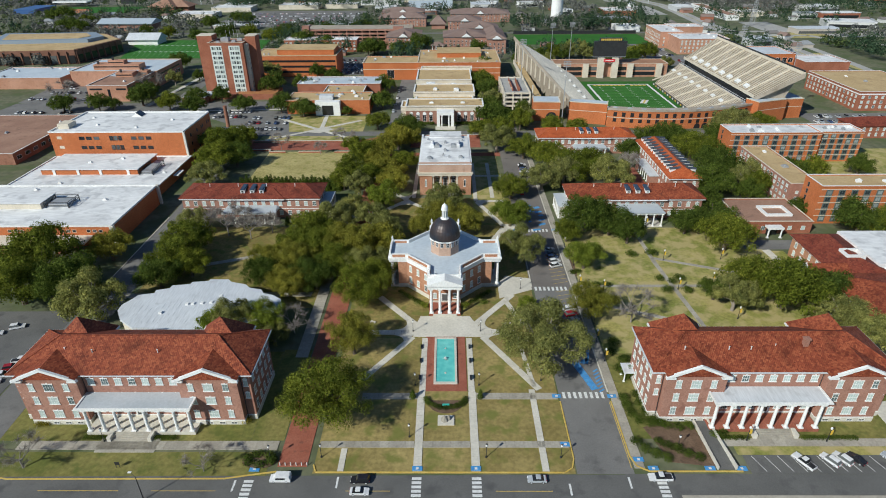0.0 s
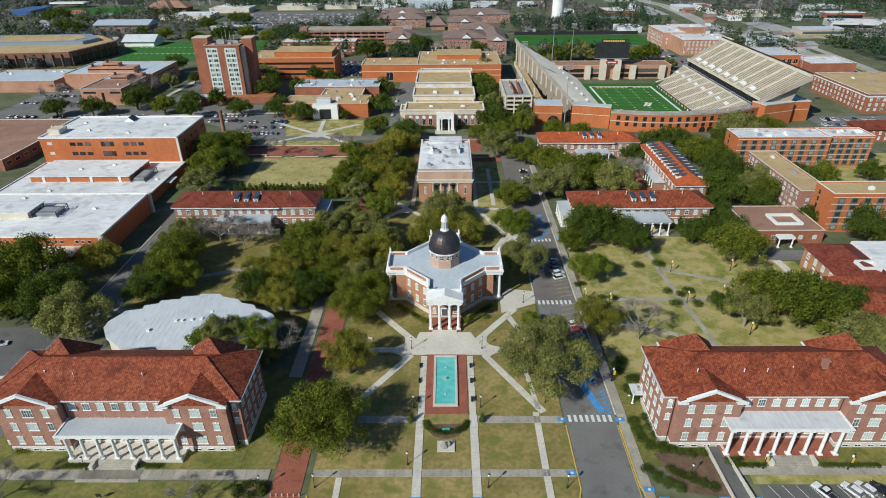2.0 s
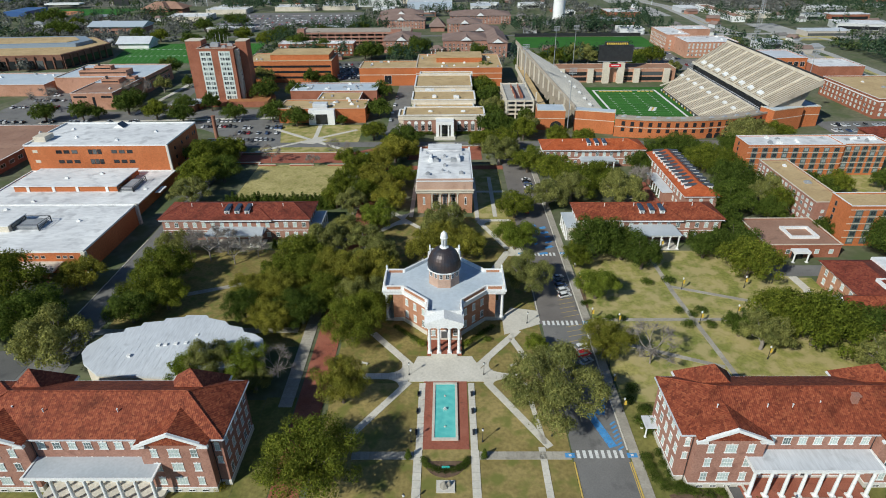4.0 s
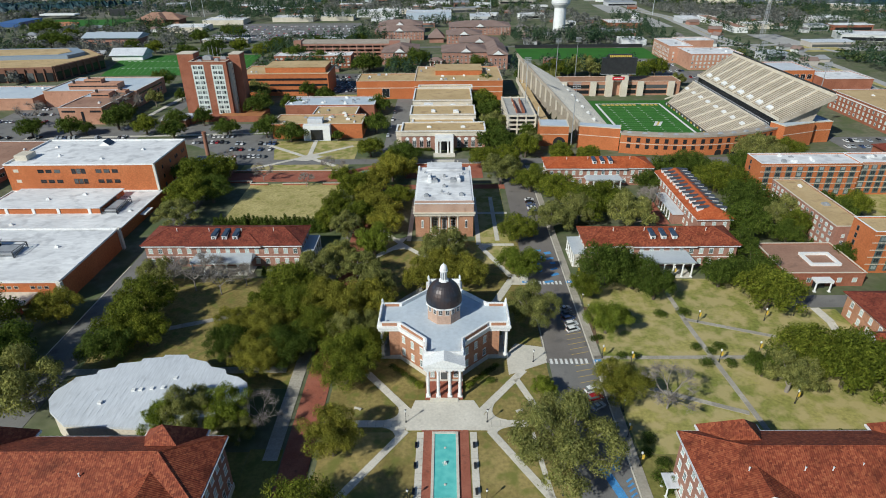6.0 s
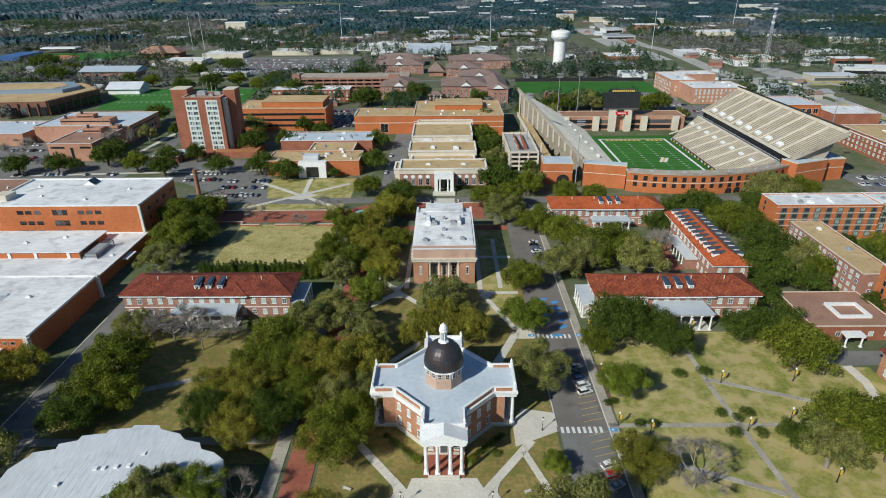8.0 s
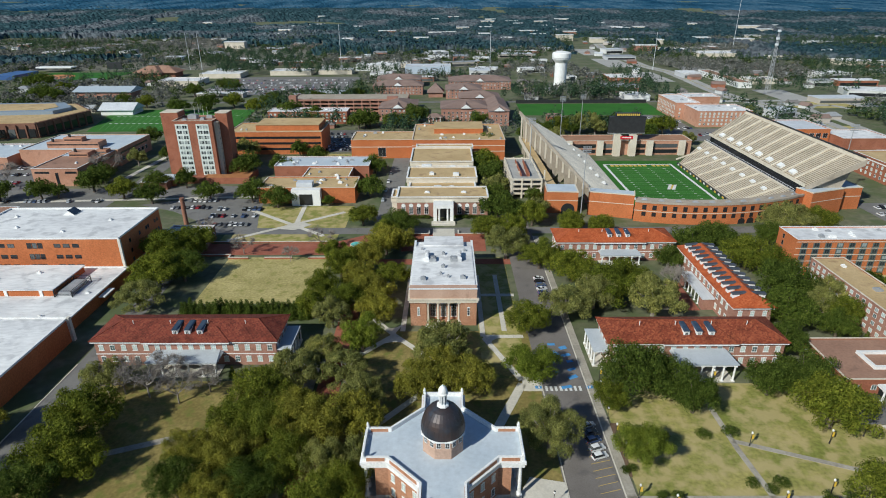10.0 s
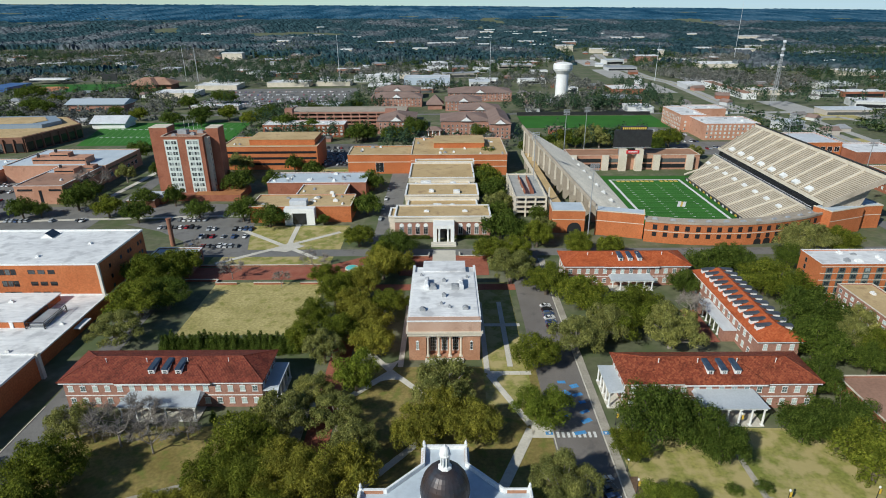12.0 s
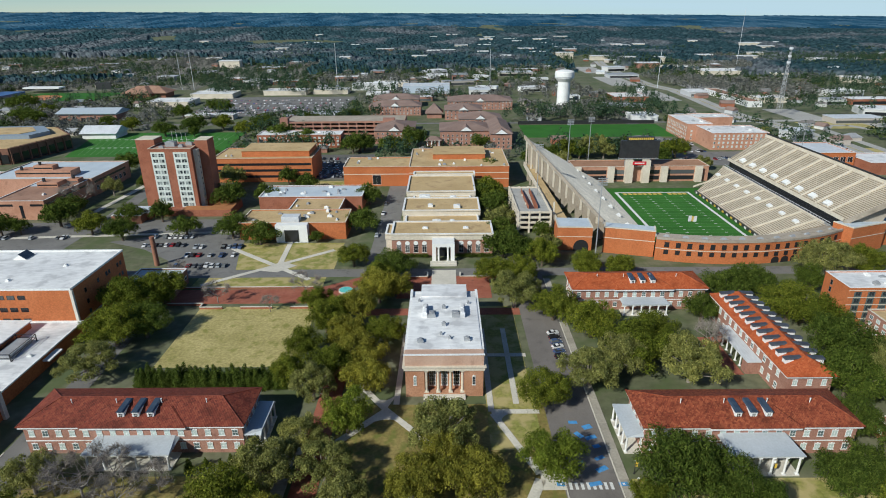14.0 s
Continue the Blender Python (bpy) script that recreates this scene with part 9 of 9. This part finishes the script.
def vehicle(kind, tone, x, y, turn, z=0.08, group="parked cars", detail=True):
    L, W, H = CARS[kind]
    key = (kind, tone)
    if key not in car_meshes:
        body = car_body(L, W, H, kind).mesh("body")
        body.materials.append(paint(car_paints[tone], 0.25))
        cab, a, wid = cabin_shape(L, W, H, kind)
        glassm = cab.mesh("glass")
        glassm.materials.append(window_dark)
        top = Shape()
        if kind != "van":
            top.slab([(a[1][0], -wid[1], a[1][1] - 0.02), (a[1][0], wid[1], a[1][1] - 0.02), (a[2][0], wid[2], a[2][1] - 0.02), (a[2][0], -wid[2], a[2][1] - 0.02)],
                     [(a[1][0] - 0.1, -wid[1] + 0.05, a[1][1] + 0.05), (a[1][0] - 0.1, wid[1] - 0.05, a[1][1] + 0.05), (a[2][0] + 0.1, wid[2] - 0.05, a[2][1] + 0.05), (a[2][0] + 0.1, -wid[2] + 0.05, a[2][1] + 0.05)])
        else:
            top.box(-L / 2 + 0.3, L / 2 - 1.8, -W / 2 + 0.1, W / 2 - 0.1, H, H + 0.05)
        roof_m = top.mesh("car_roof")
        roof_m.materials.append(paint(car_paints[tone], 0.25))
        bedm = None
        if kind == "pickup":
            bedm = Shape().box(-L / 2 + 0.15, -L / 2 + 1.85, -W / 2 + 0.15, W / 2 - 0.15, 1.125, 1.14).mesh("cargo_bed")
            bedm.materials.append(black_metal)
        l2, w2 = L / 2, W / 2
        lamp = Shape().box(l2 - 0.12, l2 + 0.02, -w2 + 0.1, -w2 + 0.5, 0.62, 0.8).box(l2 - 0.12, l2 + 0.02, w2 - 0.5, w2 - 0.1, 0.62, 0.8).mesh("headlight")
        lamp.materials.append(white_paint)
        tail = Shape().box(-l2 - 0.02, -l2 + 0.1, -w2 + 0.08, -w2 + 0.4, 0.7, 0.95).box(-l2 - 0.02, -l2 + 0.1, w2 - 0.4, w2 - 0.08, 0.7, 0.95).mesh("tail_light")
        tail.materials.append(paint((0.4, 0.02, 0.02)))
        car_meshes[key] = (body, glassm, roof_m, bedm, lamp, tail)
    body, glassm, roof_m, bedm, lamp, tail = car_meshes[key]
    if not detail:
        far_key = (kind, tone, "far")
        if far_key not in car_meshes:
            q = car_body(L, W, H, kind)
            cut = len(q.f)
            q.add([v.co for v in glassm.vertices], [tuple(p.vertices) for p in glassm.polygons])
            end = len(q.f)
            q.add([v.co for v in roof_m.vertices], [tuple(p.vertices) for p in roof_m.polygons])
            fm = q.mesh("car")
            fm.materials.append(paint(car_paints[tone], 0.25))
            fm.materials.append(window_dark)
            for p in fm.polygons:
                p.material_index = 1 if cut <= p.index < end else 0
            car_meshes[far_key] = fm
        return tagged(part("car", car_meshes[far_key], None, None, "", pose(x, y, z, 0, 0, turn)), f"{tone} car in a far car park", "car", group)
    name = {"sedan": "car", "suv": "suv", "pickup": "pickup_truck", "van": "van"}[kind]
    words = {"sedan": "saloon car", "suv": "estate car", "pickup": "pickup truck", "van": "delivery van"}[kind]
    c = thing(name, f"{tone} {words} standing on the asphalt", "car", group, at=pose(x, y, z, 0, 0, turn))
    part("body", body, None, c)
    part("glass", glassm, None, c)
    part("car_roof", roof_m, None, c)
    if bedm:
        part("cargo_bed", bedm, None, c)
    if detail:
        part("headlight", lamp, None, c)
        part("tail_light", tail, None, c)
        for sx in (-1, 1):
            for sy in (-1, 1):
                wl = part("wheel", wheel_mesh, black_metal, c, "", pose(sx * L * 0.31, sy * (W / 2 - 0.1), 0.34, 90))
                part("rim", hub_mesh, metal_pale, wl)
    return c


for kind, tone, x, y, turn in (("van", "white", -40.6, 148.2, 180), ("suv", "black", -20.6, 147.9, 180), ("sedan", "white", -20.4, 144.4, 0), ("sedan", "silver", 23.4, 148.1, 180), ("pickup", "white", 54.2, 148.6, 180)):
    vehicle(kind, tone, x, y, turn, group="cars on the street")
for kind, tone, x, y, turn in (("pickup", "white", 92.5, 153.6, 118), ("suv", "white", 99.6, 154.2, 120), ("suv", "white", 103.0, 154.6, 120), ("sedan", "black", 106.4, 154.6, 120), ("suv", "silver", 115.5, 154.6, 120)):
    vehicle(kind, tone, x, y, turn, group="cars in street bays")
for kind, tone, x, y, turn in (("suv", "white", -148, 212, 20), ("suv", "white", -153, 208, 20), ("suv", "black", -133, 197.5, 15), ("pickup", "white", -135, 194, 15), ("suv", "red", -136, 190.5, 15), ("suv", "white", -136.6, 187, 15), ("sedan", "white", -137.6, 183.8, 15), ("suv", "white", -150, 180, 15), ("sedan", "grey", -150, 188, 15)):
    vehicle(kind, tone, x, y, turn, group="cars beside the hall")
for kind, tone, x, y, turn in (("suv", "white", 45, 253.4, 20), ("suv", "white", 45, 256.6, 20), ("suv", "blue", 44.6, 260, 20), ("sedan", "grey", 44.4, 263.2, 20), ("sedan", "silver", 44.4, 266.4, 20), ("suv", "white", 45, 222.6, 20), ("suv", "red", 45, 219.2, 20), ("sedan", "silver", 45, 215.4, 30), ("sedan", "red", 39.4, 327, 90),
                               ("suv", "black", 44, 350, 15), ("sedan", "blue", 44, 353.6, 15), ("sedan", "white", 44, 357, 15), ("suv", "blue", 44, 360.4, 15), ("suv", "black", 44, 364, 15), ("sedan", "white", 44, 367.6, 15), ("suv", "grey", 38, 336, 90)):
    vehicle(kind, tone, x, y, turn, group="cars on the campus street")
kinds, tones_ = ("sedan", "suv", "sedan", "pickup"), ("white", "silver", "black", "grey", "white", "white", "blue", "silver", "red", "grey", "black", "silver")


def lot(x0, x1, ys, seed, fill=0.7, turn=90, step=3.1):
    rnd = random.Random(seed)
    for y in ys:
        x = x0
        while x < x1:
            if rnd.random() < fill:
                vehicle(rnd.choice(kinds), rnd.choice(tones_), x, y + rnd.uniform(-0.3, 0.3), turn + rnd.choice((0, 180)), group="far parked cars", detail=False)
            x += step


def far_lot():
    """Cars of the broad far car park, too small to pick apart."""
    rnd = random.Random(4)
    s = Shape()
    for y in (915, 932, 950, 968, 986, 1010, 1040):
        for k in range(62):
            if rnd.random() < 0.6:
                x, v = -322 + 3.0 * k, y + rnd.uniform(-0.4, 0.4)
                low, top = [(x - 0.9, v - 2.2), (x + 0.9, v - 2.2), (x + 0.9, v + 2.2), (x - 0.9, v + 2.2)], [(x - 0.75, v - 1.5), (x + 0.75, v - 1.5), (x + 0.75, v + 1.2), (x - 0.75, v + 1.2)]
                ring = [(a, b, 0.3) for a, b in low] + [(a, b, 0.95) for a, b in low] + [(a, b, 1.55) for a, b in top]
                s.add(ring, [(4 * q + i, 4 * q + (i + 1) % 4, 4 * q + 4 + (i + 1) % 4, 4 * q + 4 + i) for q in (0, 1) for i in range(4)] + [(8, 9, 10, 11)])
    m, n, l, b = shader("far_cars", 0.3, 0.0, 0.5)
    geo = n.new("ShaderNodeNewGeometry")
    l.new(ramp(n, l, geo.outputs["Random Per Island"], [(0.0, (0.03, 0.03, 0.035)), (0.3, (0.2, 0.2, 0.21)), (0.5, (0.45, 0.46, 0.47)), (0.75, (0.75, 0.75, 0.75)), (0.9, (0.35, 0.04, 0.03)), (1.0, (0.08, 0.12, 0.3))]), b.inputs["Base Color"])
    solid("far_cars", s, m, "rows of small parked cars in a broad car park", "cars", kind="stuff")


lot(-115, -66, (612, 624, 636, 648, 660, 672), 3, 0.72)
far_lot()
lot(258, 326, (440, 450, 462), 5, 0.5)
lot(243, 298, (648, 664), 6, 0.6)
lot(-138, -112, (438, 452, 464), 7, 0.6)
lot(-168, -145, (467, 480), 17, 0.7)
lot(-335, -285, (520, 540, 556), 18, 0.5)
lot(-330, -216, (440, 458, 480), 8, 0.4)
lot(-39, -36, (480, 500, 520, 540), 10, 0.8)
lot(207, 238, (660, 690, 720, 740), 11, 0.5)

# ---- lamp posts and signs ----
lamp0 = thing("lamp_post", "black iron campus lamp post with gold banner", "street lamp", "campus lamp posts", at=pose(-9.2, 162.5, 0))
part("base", Shape().lathe(0, 0, [(0.28, 0), (0.28, 0.25), (0.16, 0.5), (0.1, 0.9)], 8), black_metal, lamp0)
part("pole", Shape().lathe(0, 0, [(0.09, 0.9), (0.07, 3.9)], 8), black_metal, lamp0)
part("globe", Shape().lathe(0, 0, [(0.12, 3.9), (0.26, 4.1), (0.3, 4.5), (0.12, 4.75)], 8), white_paint, lamp0)
part("cap", Shape().lathe(0, 0, [(0.32, 4.75), (0.05, 5.0)], 8), black_metal, lamp0)
plain_lamps = ((11.2, 155.5), (-31.8, 155.5), (30.6, 155.4), (-8.6, 183), (10.6, 183), (-10.6, 209.8), (12.4, 209.8), (29.5, 185), (28.9, 236.5), (-45, 155), (-91.5, 160.8), (62, 158.6), (52, 214), (51.5, 270), (-25, 237), (112, 232))
for x, y in plain_lamps:
    copy_thing(lamp0, pose(x, y, 0))
lamp1 = thing("banner_lamp_post", "black lamp post with a yellow banner", "street lamp", "banner lamp posts", at=pose(50.6, 204, 0))
part("pole", Shape().lathe(0, 0, [(0.28, 0), (0.12, 0.8), (0.08, 4.4)], 8), black_metal, lamp1)
part("globe", Shape().lathe(0, 0, [(0.12, 4.4), (0.3, 4.7), (0.3, 5.0), (0.1, 5.3)], 8), white_paint, lamp1)
part("banner", Shape().box(0.1, 0.75, -0.03, 0.03, 2.6, 4.2), lamp_gold, lamp1, "yellow cloth banner")
for x, y in ((51, 194), (52.3, 254), (51.8, 262), (81.3, 161.2), (102.5, 160.9), (51.6, 238.4), (88.6, 236), (103, 217), (114, 259), (90, 258), (-79, 228), (-64, 247), (-115.5, 176), (52.2, 283), (53.6, 290), (92, 289), (-56, 296), (103, 240), (60, 235), (126, 262)):
    copy_thing(lamp1, pose(x, y, 0))
street = thing("street_light", "tall street light at the kerb", "street lamp", at=pose(-72.5, 142.4, 0.08))
part("pole", Shape().lathe(0, 0, [(0.14, 0), (0.09, 8)], 8), black_metal, street)
part("arm", Shape().tube((0, 0, 7.8), (-1.8, 1.2, 8.2), 0.06, 0.05, 6), black_metal, street)
part("head", Shape().box(-2.3, -1.5, 1.0, 1.4, 8.1, 8.3), white_paint, street)
sign = thing("site_sign", "small dark sign on the front lawn", "sign", at=pose(-83.4, 152, 0.05))
part("post", Shape().box(-0.5, -0.4, -0.05, 0.05, 0, 1.8).box(0.4, 0.5, -0.05, 0.05, 0, 1.8), black_metal, sign)
part("board", Shape().box(-0.6, 0.6, -0.07, 0.07, 1.0, 2.0), black_metal, sign)
bol = thing("bollard", "white bollard across the brick promenade", "bollard", "promenade bollards", at=pose(-42, 152.8, 0.14))
part("post", Shape().lathe(0, 0, [(0.13, 0), (0.13, 0.9), (0.05, 1.0)], 8), white_paint, bol)
for k in range(1, 6):
    copy_thing(bol, pose(-42 + 1.4 * k, 152.8, 0.14))
fount = thing("corner_fountain", "small turquoise fountain basin by the terrace", "fountain")
part("rim", Shape().lathe(-46, 408, [(3.4, 0), (3.4, 0.8)], 16), concrete, fount)
part("water", Shape().lathe(-46, 408, [(3.0, 0.7), (3.0, 0.84)], 16), pool_water, fount)
